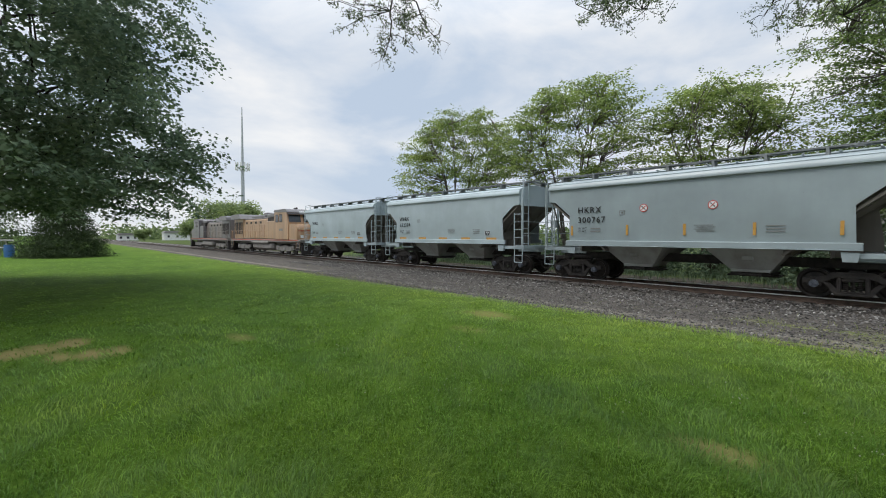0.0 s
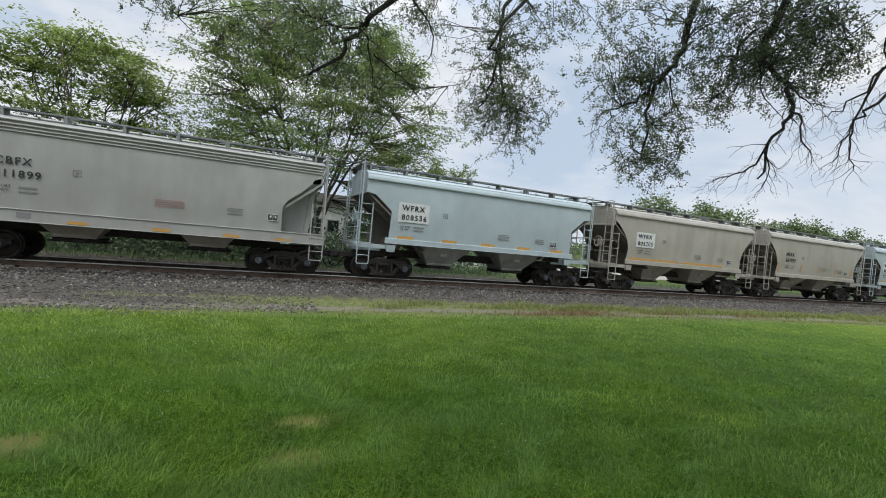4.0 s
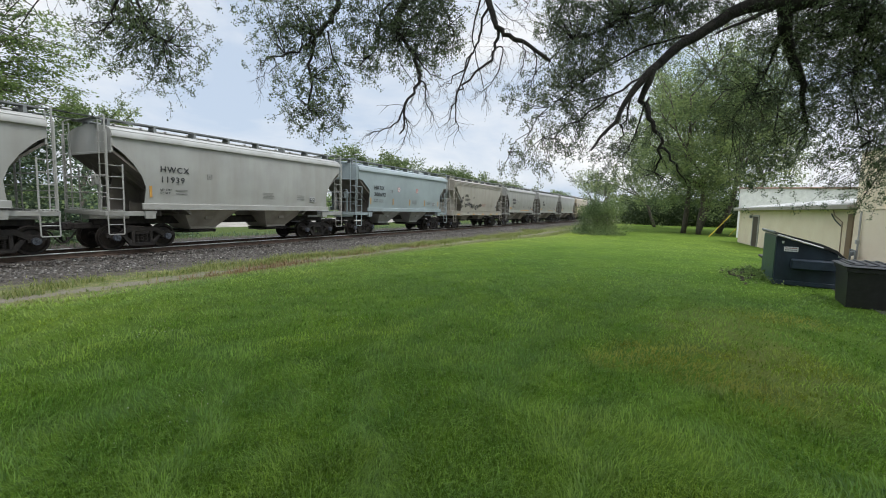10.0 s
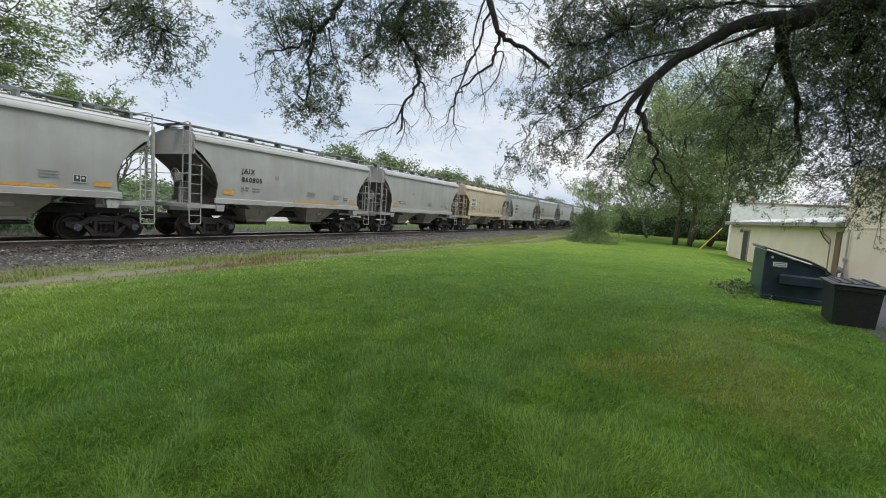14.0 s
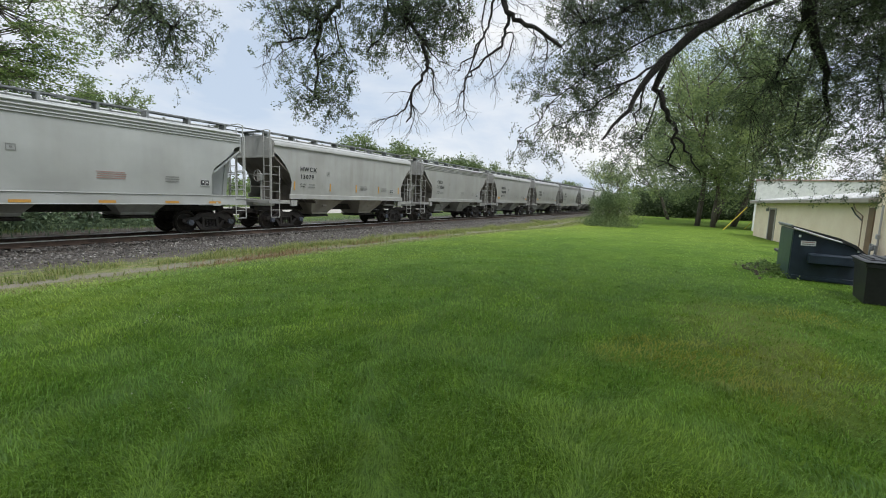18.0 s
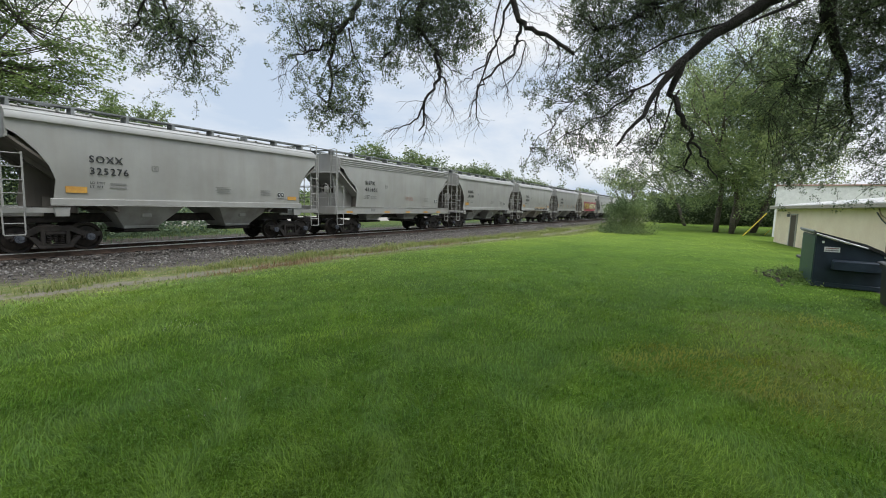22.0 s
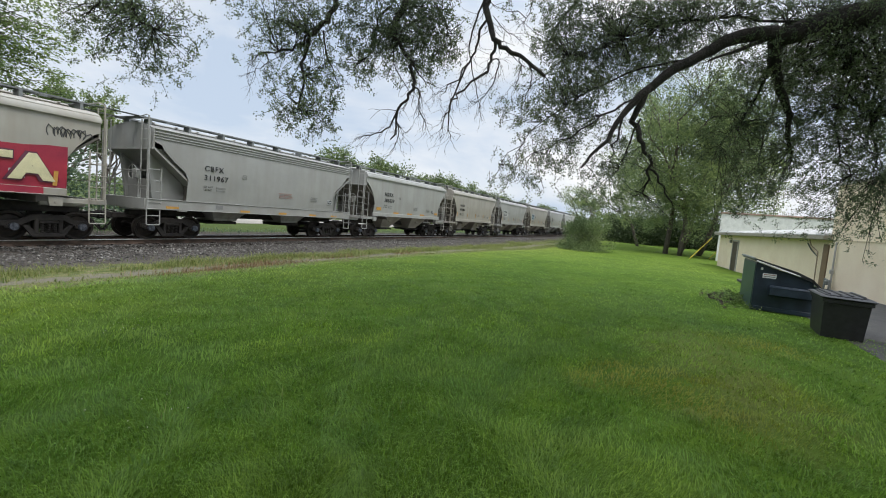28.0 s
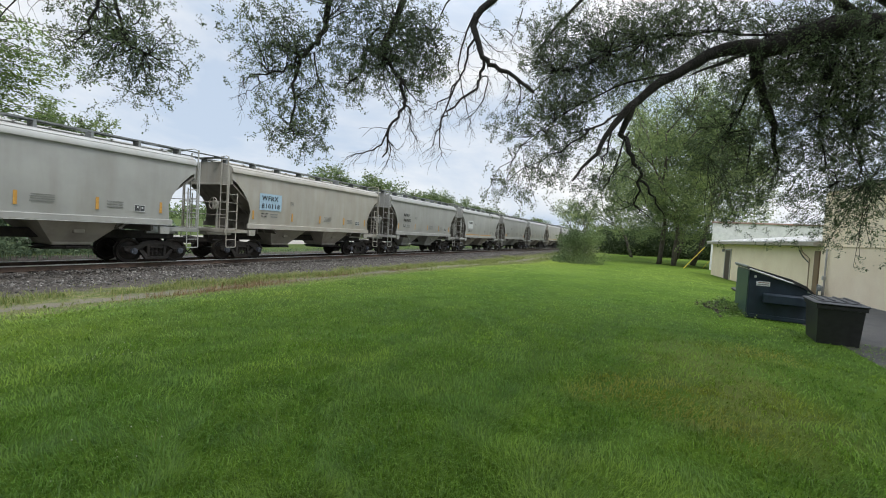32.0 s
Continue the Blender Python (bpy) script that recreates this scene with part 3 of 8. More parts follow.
def build_stones():
    rng = np.random.default_rng(5)
    n = 42000
    x = rng.uniform(-34, 62, n)
    y = 13.3 + (17.6 - 13.3) * rng.beta(1.7, 1.0, n)
    m = 9000
    x = np.concatenate([x, rng.uniform(-30, 60, m)])
    y = np.concatenate([y, rng.uniform(19.6, 21.2, m)])
    # finer loose gravel on the strip
    g = 16000
    x = np.concatenate([x, rng.uniform(-24, 2, g)])
    y = np.concatenate([y, rng.uniform(9.6, 13.6, g)])
    n += m + g
    s = (0.018 + 0.036 * rng.random(n) ** 1.6) * np.where(np.arange(n) < n - g, 1.0, rng.uniform(0.35, 0.8, n))
    z = np.maximum(ground_z(x, y), np.where((y > 16.4) & (y < 20.4), RAIL_Z - 0.30 + 0.085 * smooth(16.6, 17.15, y) * (y < 18), -9)) + s * 0.3
    base = np.array([(1, 0, 0), (-1, 0, 0), (0, 1, 0), (0, -1, 0), (0, 0, 1), (0, 0, -1)], float)
    tri = np.array([(0, 2, 4), (2, 1, 4), (1, 3, 4), (3, 0, 4), (2, 0, 5), (1, 2, 5), (3, 1, 5), (0, 3, 5)])
    a = rng.uniform(0, 6.28, n)
    v = base[None] * rng.uniform(0.6, 1.25, (n, 6, 1)) * s[:, None, None] * np.array([1.1, 1.1, 0.75])
    v = v + rng.normal(0, 0.18, (n, 6, 3)) * s[:, None, None]
    c, sn = np.cos(a)[:, None], np.sin(a)[:, None]
    v = np.stack([v[..., 0] * c - v[..., 1] * sn, v[..., 0] * sn + v[..., 1] * c, v[..., 2]], -1)
    v = v + np.stack([x, y, z], -1)[:, None]
    f = (tri[None] + 6 * np.arange(n)[:, None, None]).reshape(-1, 3)
    m_, nn, l, p = nodes_of("ballast_stone")
    geo = nn.new("ShaderNodeNewGeometry")
    c = ramp_node(nn, l, geo.outputs["Random Per Island"], [(0, (0.035, 0.032, 0.029)), (0.4, (0.075, 0.069, 0.063)), (0.75, (0.135, 0.126, 0.116)), (0.95, (0.20, 0.19, 0.175)), (1.0, (0.34, 0.325, 0.30))]).outputs["Color"]
    l.new(c, p.inputs["Base Color"])
    p.inputs["Roughness"].default_value = 0.9
    ob = part("ballast_stones", cloud_mesh("ballast_stones", v.reshape(-1, 3), f), m_)
    tagged(ob, "loose grey and pinkish crushed ballast stones", "ballast", kind="stuff")


def blades(rng, x, y, h, w, lean, z=None, swirl=0.0):
    """Bent grass blades, three points wide at the foot and one at the tip; swirl lays neighbours over together."""
    n = len(x)
    z = ground_z(x, y) - 0.006 if z is None else z
    a = rng.uniform(0, 2 * math.pi, n)
    if swirl:
        lie = 2.2 * np.sin(1.9 * x + 2 * np.sin(1.4 * y)) + 2.4 * np.sin(2.3 * y + 2 * np.sin(1.1 * x)) + 0.8 * np.sin(6.1 * x + 4.7 * y)
        a = np.where(rng.random(n) < swirl, lie + rng.normal(0, 0.55, n), a)
    d = np.stack([np.cos(a), np.sin(a), np.zeros(n)], -1)
    s = np.stack([-np.sin(a), np.cos(a), np.zeros(n)], -1)
    foot = np.stack([x, y, z], -1)
    up = np.array([0, 0, 1.0])
    hh, ww, ll = h[:, None], w[:, None], lean[:, None]
    p0, p1 = foot - s * ww / 2, foot + s * ww / 2
    mid = foot + up * hh * 0.6 + d * hh * ll * 0.35
    p2, p3 = mid + s * ww * 0.38, mid - s * ww * 0.38
    tip = foot + up * hh * (1 - 0.25 * ll) + d * hh * ll
    v = np.stack([p0, p1, p2, p3, tip], 1).reshape(-1, 3)
    k = 5 * np.arange(n)[:, None]
    f = np.concatenate([k + np.array([[0, 1, 2]]), k + np.array([[0, 2, 3]]), k + np.array([[3, 2, 4]])], 0)
    return v, f


def build_grass():
    rng = np.random.default_rng(7)
    groups = []
    n = 450000
    # even in the picture: the further off, the sparser and the broader
    r = 2.0 * np.exp(rng.random(n) ** 1.25 * math.log(21))
    yaw = np.radians(rng.uniform(-116, 98, n))
    x, y = 0.45 - np.sin(yaw) * r, -0.1 + np.cos(yaw) * r
    keep = y < 9.1 + rng.normal(0, 0.3, n)
    for cx, cy, rr in ((-6.0, 6.7, 0.5), (-7.4, 2.2, 0.4), (-8.45, -0.5, 0.32), (-8.6, -0.2, 0.34), (-8.8, 0.15, 0.32), (-7.88, 0.0, 0.27), (-7.8, 0.32, 0.29), (-7.78, 0.65, 0.25), (-0.95, 3.75, 0.22), (0.95, 3.75, 0.2), (0.85, 3.15, 0.2)):
        keep &= (np.hypot(x - cx, (y - cy) * 1.6) > rr) | (rng.random(n) < 0.25)
    keep &= ~((x > 11.6) & (y < -3.4))
    x, y, r = x[keep], y[keep], r[keep]
    k = len(x)
    # tufts, and a taller fringe along the gravel
    tuft = 0.92 + 0.26 * np.sin(x * 5.3 + 3 * np.sin(y * 3.1)) * np.sin(y * 4.7 + 3 * np.sin(x * 2.9))
    tall = 1 + 1.0 * smooth(7.9, 9.0, y) * rng.random(k)
    v, f = blades(rng, x, y, 0.070 * rng.uniform(0.5, 1.3, k) * tall * tuft * (1 - 0.62 * smooth(5, 20, r)), (0.0024 + 0.00105 * r) * rng.uniform(0.7, 1.3, k), rng.uniform(0.3, 1.3, k) + 1.1 * smooth(4, 16, r), swirl=0.7)
    groups.append((v, f))
    # the rest of the lawn, round and behind where one stands
    n = 250000
    r, yaw = 0.12 * np.exp(rng.random(n) ** 0.55 * math.log(183)), rng.uniform(0, 6.2832, n)
    x, y = 0.45 - np.sin(yaw) * r, -0.1 + np.cos(yaw) * r
    seen = np.degrees(np.arctan2(-(x - 0.45), y + 0.1))
    keep = ((r < 2.2) | (seen > 97) | (seen < -115)) & (y < 9) & ~((x > 11.6) & (y < -3.4))
    x, y, r = x[keep], y[keep], r[keep]
    k = len(x)
    groups.append(blades(rng, x, y, rng.uniform(0.035, 0.085, k), (0.004 + 0.0018 * r) * rng.uniform(0.7, 1.3, k), rng.uniform(0.3, 1.5, k), swirl=0.7))
    v = np.concatenate([g[0] for g in groups])
    base = np.cumsum([0] + [len(g[0]) for g in groups[:-1]])
    f = np.concatenate([g[1] + b for g, b in zip(groups, base)])
    me = cloud_mesh("lawn_grass", v, f)
    tagged(part("lawn_grass", me, BLADE), "bright green mown lawn grass", "grass", kind="stuff")
    # weeds over the gravel strip and along the ballast toe
    n = 110000
    x = rng.uniform(-30, 75, n)
    y = np.where(rng.random(n) < 0.5, rng.normal(9.7, 0.6, n), rng.normal(12.2, 0.9, n))
    dense = 0.2 + 0.45 * smooth(-6, 3, x)
    patchy = 0.5 + 0.5 * np.sin(x * 1.3 + 2 * np.sin(x * 0.37)) * np.cos(y * 2.1 + x * 0.5)
    keep = (rng.random(n) < dense * (0.25 + patchy)) & ((y < 10.6) | (x > -3) | (rng.random(n) < 0.12)) & (y < 15.2)
    keep &= (np.abs(y - 11.1) > 0.38) | (x > 10) | (rng.random(n) < 0.15)
    x, y = x[keep], y[keep]
    k = len(x)
    h = (0.02 + 0.11 * rng.random(k) ** 3) * (1 + 0.8 * smooth(15, 45, x))
    v, f = blades(rng, x, y, h, rng.uniform(0.008, 0.018, k), rng.uniform(0.2, 1.3, k))
    tagged(part("weeds", cloud_mesh("weeds", v, f), WEED), "pale weeds and tall grass along the gravel", "weeds", kind="stuff")
    # taller clumps of weeds along the toe of the ballast
    n = 16000
    cx, cy = rng.uniform(4, 46, 90), rng.normal(12.0, 0.45, 90)
    pick = rng.integers(0, 90, n)
    x, y = cx[pick] + rng.normal(0, 0.32, n), cy[pick] + rng.normal(0, 0.2, n)
    v, f = blades(rng, x, y, rng.uniform(0.08, 0.36, n) * rng.uniform(0.5, 1.0, 90)[pick], rng.uniform(0.008, 0.02, n), rng.uniform(0.2, 1.2, n))
    tagged(part("weed_clumps", cloud_mesh("weed_clumps", v, f), WEED), "taller clumps of pale weeds beside the ballast", "weeds", kind="stuff")
    # dried reddish weeds in patches along the strip
    n = 2000
    pick = rng.integers(0, 6, n)
    x = np.array([7.6, 8.6, 9.6, 10.7, 14.5, 19.0])[pick] + rng.normal(0, 0.8, n)
    y = np.array([9.9, 10.0, 10.4, 10.8, 11.2, 11.0])[pick] + rng.normal(0, 0.28, n)
    v, f = blades(rng, x, y, 0.04 + 0.24 * rng.random(n) ** 2, rng.uniform(0.007, 0.014, n), rng.uniform(0.2, 1.2, n))
    tagged(part("dry_weeds", cloud_mesh("dry_weeds", v, f), DRYWEED), "dried reddish brown weeds beside the gravel", "weeds", kind="stuff")
    n = 9000
    x, y = rng.uniform(-40, 75, n), rng.normal(23.5, 0.9, n)
    v, f = blades(rng, x, y, rng.uniform(0.15, 0.5, n) * (1 - 0.6 * smooth(8, 14, x)), rng.uniform(0.015, 0.04, n), rng.uniform(0.1, 0.7, n))
    tagged(part("far_weeds", cloud_mesh("far_weeds", v, f), LEAF_MAPLE), "tall unmown grass beyond the track", "weeds", kind="stuff")
    # seed heads standing over the near lawn
    n = 420
    r = np.sqrt(rng.uniform(12, 60, n))
    yaw = np.radians(rng.uniform(-90, 60, n))
    x, y = 0.45 - np.sin(yaw) * r, np.cos(yaw) * r
    keep = (y < 9.5) & (y > 0.5)
    x, y = x[keep], y[keep]
    v, f = blades(rng, x, y, rng.uniform(0.09, 0.16, len(x)), np.full(len(x), 0.0045), rng.uniform(0.05, 0.4, len(x)))
    tagged(part("seed_heads", cloud_mesh("seed_heads", v, f), STRAW), "thin pale grass seed heads in the lawn", "grass", kind="stuff")


def build_clover():
    """Small white flower heads in loose patches of the lawn."""
    rng = np.random.default_rng(17)
    spots = [(-3.2, 3.3), (-3.6, 2.6), (-1.9, 4.0), (-1.2, 5.0), (0.4, 5.6), (1.6, 6.0), (-4.6, 4.4), (3.4, 5.2), (5.2, 4.0), (-0.2, 4.4), (-5.6, 3.0), (2.4, 3.0), (7.5, 2.0), (9.0, 4.5)]
    n = 190
    pick = rng.integers(0, len(spots), n)
    c = np.array(spots)[pick] + rng.normal(0, 0.22, (n, 2))
    z = ground_z(c[:, 0], c[:, 1]) + rng.uniform(0.055, 0.085, n)
    s = rng.uniform(0.004, 0.008, n)
    base = np.array([(1, 0, 0), (0, 1, 0), (-1, 0, 0), (0, -1, 0), (0, 0, 1), (0, 0, -0.8)], float)
    v = base[None] * s[:, None, None] + np.stack([c[:, 0], c[:, 1], z], -1)[:, None]
    tri = np.array([(0, 1, 4), (1, 2, 4), (2, 3, 4), (3, 0, 4), (1, 0, 5), (2, 1, 5), (3, 2, 5), (0, 3, 5)])
    f = (tri[None] + 6 * np.arange(n)[:, None, None]).reshape(-1, 3)
    tagged(part("clover_heads", cloud_mesh("clover_heads", v.reshape(-1, 3), f), CLOVER), "small white clover heads in the lawn", "clover", kind="stuff")


# ---- train ----
CUT = {
    "plain": [(1.70, 4.60), (2.80, 4.57), (3.10, 4.92), (3.40, 5.28), (3.46, 5.64), (3.80, 5.64), (4.10, 5.64), (4.22, 5.64)],
    "ribbed": [(1.60, 4.32), (2.45, 4.30), (2.75, 4.46), (3.10, 4.92), (3.45, 5.26), (3.62, 5.36), (3.72, 5.62), (4.22, 5.62)],
    "round": [(1.70, 4.66), (2.30, 4.60), (2.70, 4.74), (3.10, 5.00), (3.40, 5.28), (3.56, 5.46), (3.66, 5.64), (4.22, 5.64)],
}


def half_width(z):
    return 1.60 - 0.055 * ((z - 3.05) / 1.3) ** 2


def side_sheet(cut):
    k, cols = Kit(), 13
    rows = []
    for (z0, x0), (z1, x1) in zip(cut, cut[1:]):
        m = max(1, int((z1 - z0) / 0.35))
        rows += [(z0 + (z1 - z0) * i / m, x0 + (x1 - x0) * i / m) for i in range(m)]
    rows.append(cut[-1])
    n = len(rows)
    for off in (0.0, 0.03):
        for z, xe in rows:
            k.v += [(-xe + 2 * xe * j / (cols - 1), -half_width(z) + off, z) for j in range(cols)]
    a = n * cols
    for i in range(n - 1):
        for j in range(cols - 1):
            q = (i * cols + j, i * cols + j + 1, (i + 1) * cols + j + 1, (i + 1) * cols + j)
            k.f += [q, tuple(a + t for t in reversed(q))]
        for j in (0, cols - 1):
            q = (i * cols + j, (i + 1) * cols + j, a + (i + 1) * cols + j, a + i * cols + j)
            k.f.append(q)
    for i in (0, n - 1):
        for j in range(cols - 1):
            k.f.append((i * cols + j, i * cols + j + 1, a + i * cols + j + 1, a + i * cols + j))
    return k.mesh("side_sheet")


def eave_mesh():
    """Rolled roof edge with a lip that overhangs the side."""
    prof = [(-1.565, 3.975), (-1.655, 3.975), (-1.66, 4.01), (-1.60, 4.15), (-1.50, 4.25), (-1.36, 4.305), (-1.18, 4.36), (-1.18, 4.30), (-1.55, 4.10)]
    k, n = Kit(), len(prof)
    k.v = [(x, y, z) for x in (-5.65, 5.65) for y, z in prof]
    k.f = [tuple(range(n)), tuple(range(2 * n - 1, n - 1, -1))] + [(i, (i + 1) % n, (i + 1) % n + n, i + n) for i in range(n)]
    return k.mesh("top_chord")


def roof_mesh():
    k, n = Kit(), 14
    xs = [-5.64, -3, 0, 3, 5.64]
    for x in xs:
        for j in range(n + 1):
            y = -1.56 + 3.12 * j / n
            k.v.append((x, y, 4.21 + 0.27 * (1 - (y / 1.56) ** 2)))
    for i in range(len(xs) - 1):
        k.f += [(i * (n + 1) + j, i * (n + 1) + j + 1, (i + 1) * (n + 1) + j + 1, (i + 1) * (n + 1) + j) for j in range(n)]
    for e in (0, len(xs) - 1):
        k.f.append(tuple(e * (n + 1) + j for j in range(n + 1)))
    return k.mesh("roof")


def hopper_mesh():
    """One bay: a steep pyramid down to the gate."""
    k = Kit()
    top, bot = [(-1.32, -1.48), (1.32, -1.48), (1.32, 1.48), (-1.32, 1.48)], [(-0.52, -0.62), (0.52, -0.62), (0.52, 0.62), (-0.52, 0.62)]
    k.v = [(x, y, 1.62) for x, y in top] + [(x, y, 0.66) for x, y in bot]
    k.f = [(3, 2, 1, 0), (4, 5, 6, 7)] + [(i, (i + 1) % 4, (i + 1) % 4 + 4, i + 4) for i in range(4)]
    for s in (-1, 1):
        k.box((0, s * 1.08, 1.18), (0.34, 0.1, 0.2), bev=0.03)
        k.box((0.0, s * 0.7, 0.72), (1.16, 0.06, 0.10), bev=0.01)
    return k.mesh("hopper_bay")


def gate_mesh():
    k = Kit()
    k.box((0, 0, 0.60), (1.20, 1.36, 0.09), bev=0.02).box((0.0, 0, 0.535), (1.5, 0.9, 0.05), bev=0.01)
    for s in (-1, 1):
        k.tube([(-0.3, s * 0.95, 0.6), (0.3, s * 0.95, 0.6)], 0.035, 6).box((0.32, s * 0.95, 0.6), (0.07, 0.12, 0.12), bev=0.015)
    return k.mesh("outlet_gate")


def ladder_mesh(z0, z1, outer, wide=0.46):
    """Side ladder whose outer stile runs on up to the roof."""
    k = Kit().box((outer * wide / 2, 0, (z1 + 4.18) / 2), (0.05, 0.024, 4.18 - z1), bev=0.004)
    for s in (-1, 1):
        k.box((s * wide / 2, 0, (z0 + z1) / 2), (0.05, 0.022, z1 - z0), bev=0.004)
    n = int((z1 - z0) / 0.36)
    for i in range(n + 1):
        z = z0 + 0.06 + i * (z1 - z0 - 0.12) / max(1, n)
        k.tube([(-wide / 2, -0.015, z), (wide / 2, -0.015, z)], 0.014, 6)
    return k.mesh("ladder")


def step_mesh():
    k = Kit()
    k.tube([(-0.24, 0, 1.3), (-0.24, -0.02, 0.66), (-0.22, -0.02, 0.62), (0.22, -0.02, 0.62), (0.24, -0.02, 0.66), (0.24, 0, 1.3)], 0.022, 6)
    k.tube([(-0.24, -0.01, 0.96), (0.24, -0.01, 0.96)], 0.016, 6)
    return k.mesh("sill_step")


def walkway_mesh():
    k = Kit()
    for s in (-1, 1):
        k.box((0, s * 0.86, 4.64), (11.5, 0.05, 0.05)).box((0, s * 0.50, 4.64), (11.5, 0.05, 0.05))
        for i in range(29):
            k.box((-5.6 + i * 0.4, s * 0.68, 4.655), (0.06, 0.36, 0.02))
        for i in range(6):
            k.box((-5.6 + i * 2.24, s * 0.68, 4.665), (1.9, 0.3, 0.008))
    for e in (-1, 1):
        k.box((e * 5.62, 0, 4.645), (0.36, 1.7, 0.03), bev=0.008)
    return k.mesh("running_board")


def walk_support():
    k = Kit()
    k.prism([(-0.06, 4.30), (0.06, 4.30), (0.035, 4.63), (-0.035, 4.63)], -0.90, -0.50)
    return k.mesh("board_support")


def hatch_mesh():
    k = Kit()
    k.box((0, 0, 4.52), (10.6, 0.66, 0.10), bev=0.04)
    for i in range(12):
        k.box((-5 + i * 0.91, 0, 4.57), (0.07, 0.78, 0.05), bev=0.012)
    return k.mesh("hatch_cover")


def side_frame():
    k = Kit()
    y0, y1 = -0.07, 0.07
    k.prism([(-1.16, 0.47), (-1.16, 0.62), (-0.72, 0.66), (-0.44, 0.83), (0.44, 0.83), (0.72, 0.66), (1.16, 0.62), (1.16, 0.47), (0.74, 0.47), (0.40, 0.66), (-0.40, 0.66), (-0.74, 0.47)], y0, y1)
    k.prism([(-0.66, 0.50), (-0.52, 0.50), (-0.28, 0.24), (0.28, 0.24), (0.52, 0.50), (0.66, 0.50), (0.40, 0.13), (-0.40, 0.13)], y0, y1)
    for s in (-1, 1):
        k.box((s * 0.31, 0, 0.46), (0.11, 0.16, 0.48), bev=0.02)
        k.box((s * 0.875, 0, 0.47), (0.36, 0.17, 0.2), bev=0.04)
    return k.mesh("side_frame")


def springs_mesh():
    k = Kit()
    for x in (-0.16, 0, 0.16):
        pts = [(x + 0.055 * math.cos(a * 1.05), 0.055 * math.sin(a * 1.05), 0.25 + a * 0.0098) for a in range(0, 31)]
        k.tube(pts, 0.017, 5)
    k.box((0, 0, 0.60), (0.5, 0.16, 0.1), bev=0.02).box((0, 0, 0.235), (0.5, 0.16, 0.03))
    return k.mesh("spring_nest")


def wheelset_mesh():
    k = Kit()
    for s in (-1, 1):
        prof = [(0.09, -0.10), (0.12, -0.09), (0.14, -0.02), (0.34, 0.0), (0.385, -0.06), (0.452, -0.065), (0.457, 0.05), (0.485, 0.062), (0.48, 0.082), (0.39, 0.085), (0.36, 0.03), (0.15, 0.02), (0.10, 0.09)]
        k.lathe([(r, -y * s) for r, y in prof] if s > 0 else prof, (0, s * 0.755, 0), 28)
    k.tube([(0, -1.02, 0), (0, 1.02, 0)], 0.082, 12)
    return k.mesh("wheelset")


def cap_mesh():
    k = Kit()
    k.lathe([(0.115, -0.12), (0.12, -0.02), (0.10, 0.0), (0.10, 0.06)], (0, 0, 0), 16)
    for j in range(3):
        a = 2 * math.pi * j / 3
        k.box((0.06 * math.cos(a), -0.13, 0.06 * math.sin(a)), (0.035, 0.03, 0.035), bev=0.006)
    return k.mesh("bearing_cap")


def bolster_mesh():
    k = Kit()
    k.box((0, 0, 0.74), (0.36, 1.9, 0.2), bev=0.04).lathe([(0.2, -0.05), (0.2, 0.05)], (0, 0, 0.88), 12)
    for s in (-1, 1):
        k.tube([(s * 0.42, -0.86, 0.42), (s * 0.42, 0.86, 0.42)], 0.045, 6)
        for t in (-1, 1):
            k.box((s * 0.42, t * 0.76, 0.44), (0.1, 0.14, 0.34), bev=0.02)
    return k.mesh("truck")


def coupler_mesh():
    k = Kit()
    k.box((5.95, 0, 0.86), (1.0, 0.2, 0.22), bev=0.03).box((6.40, 0.03, 0.86), (0.26, 0.34, 0.3), bev=0.06)
    k.box((6.46, -0.12, 0.86), (0.18, 0.1, 0.28), bev=0.04).tube([(5.75, 0.1, 0.9), (5.8, -1.35, 1.0)], 0.018, 6)
    return k.mesh("coupler")


def hose_mesh():
    k = Kit()
    k.tube([(5.8, -0.35, 0.80), (6.02, -0.36, 0.66), (6.14, -0.36, 0.45), (6.28, -0.33, 0.31), (6.44, -0.26, 0.30), (6.52, -0.2, 0.40)], 0.028, 7)
    k.box((6.53, -0.19, 0.43), (0.09, 0.08, 0.12), bev=0.02)
    return k.mesh("air_hose")


def slope_mesh():
    """The sloping end wall of the end bay, with its stiffeners."""
    k = Kit()
    k.prism([(5.58, 3.52), (5.62, 3.46), (2.95, 1.28), (2.90, 1.34)], -1.53, 1.53)
    k.prism([(5.58, 3.5), (2.92, 1.32), (2.92, 3.5)], -1.36, 1.36)
    for y in (-0.85, 0.85):
        k.prism([(5.35, 3.28), (5.1, 2.85), (3.1, 1.28), (3.0, 1.4)], y - 0.02, y + 0.02)
    return k.mesh("slope_sheet")


def end_sheet_mesh():
    k = Kit()
    poly = [(-1.56, 3.46), (1.56, 3.46), (1.57, 4.2)] + [(1.57 - 3.14 * i / 10, 4.22 + 0.26 * (1 - (1 - i / 5) ** 2)) for i in range(1, 10)] + [(-1.57, 4.2)]
    n = len(poly)
    k.v = [(5.60, y, z) for y, z in poly] + [(5.655, y, z) for y, z in poly]
    k.f = [tuple(range(n)), tuple(range(2 * n - 1, n - 1, -1))] + [(i, i + n, (i + 1) % n + n, (i + 1) % n) for i in range(n)]
    k.box((5.66, 0, 3.46), (0.05, 3.1, 0.08), bev=0.01)
    return k.mesh("end_sheet")


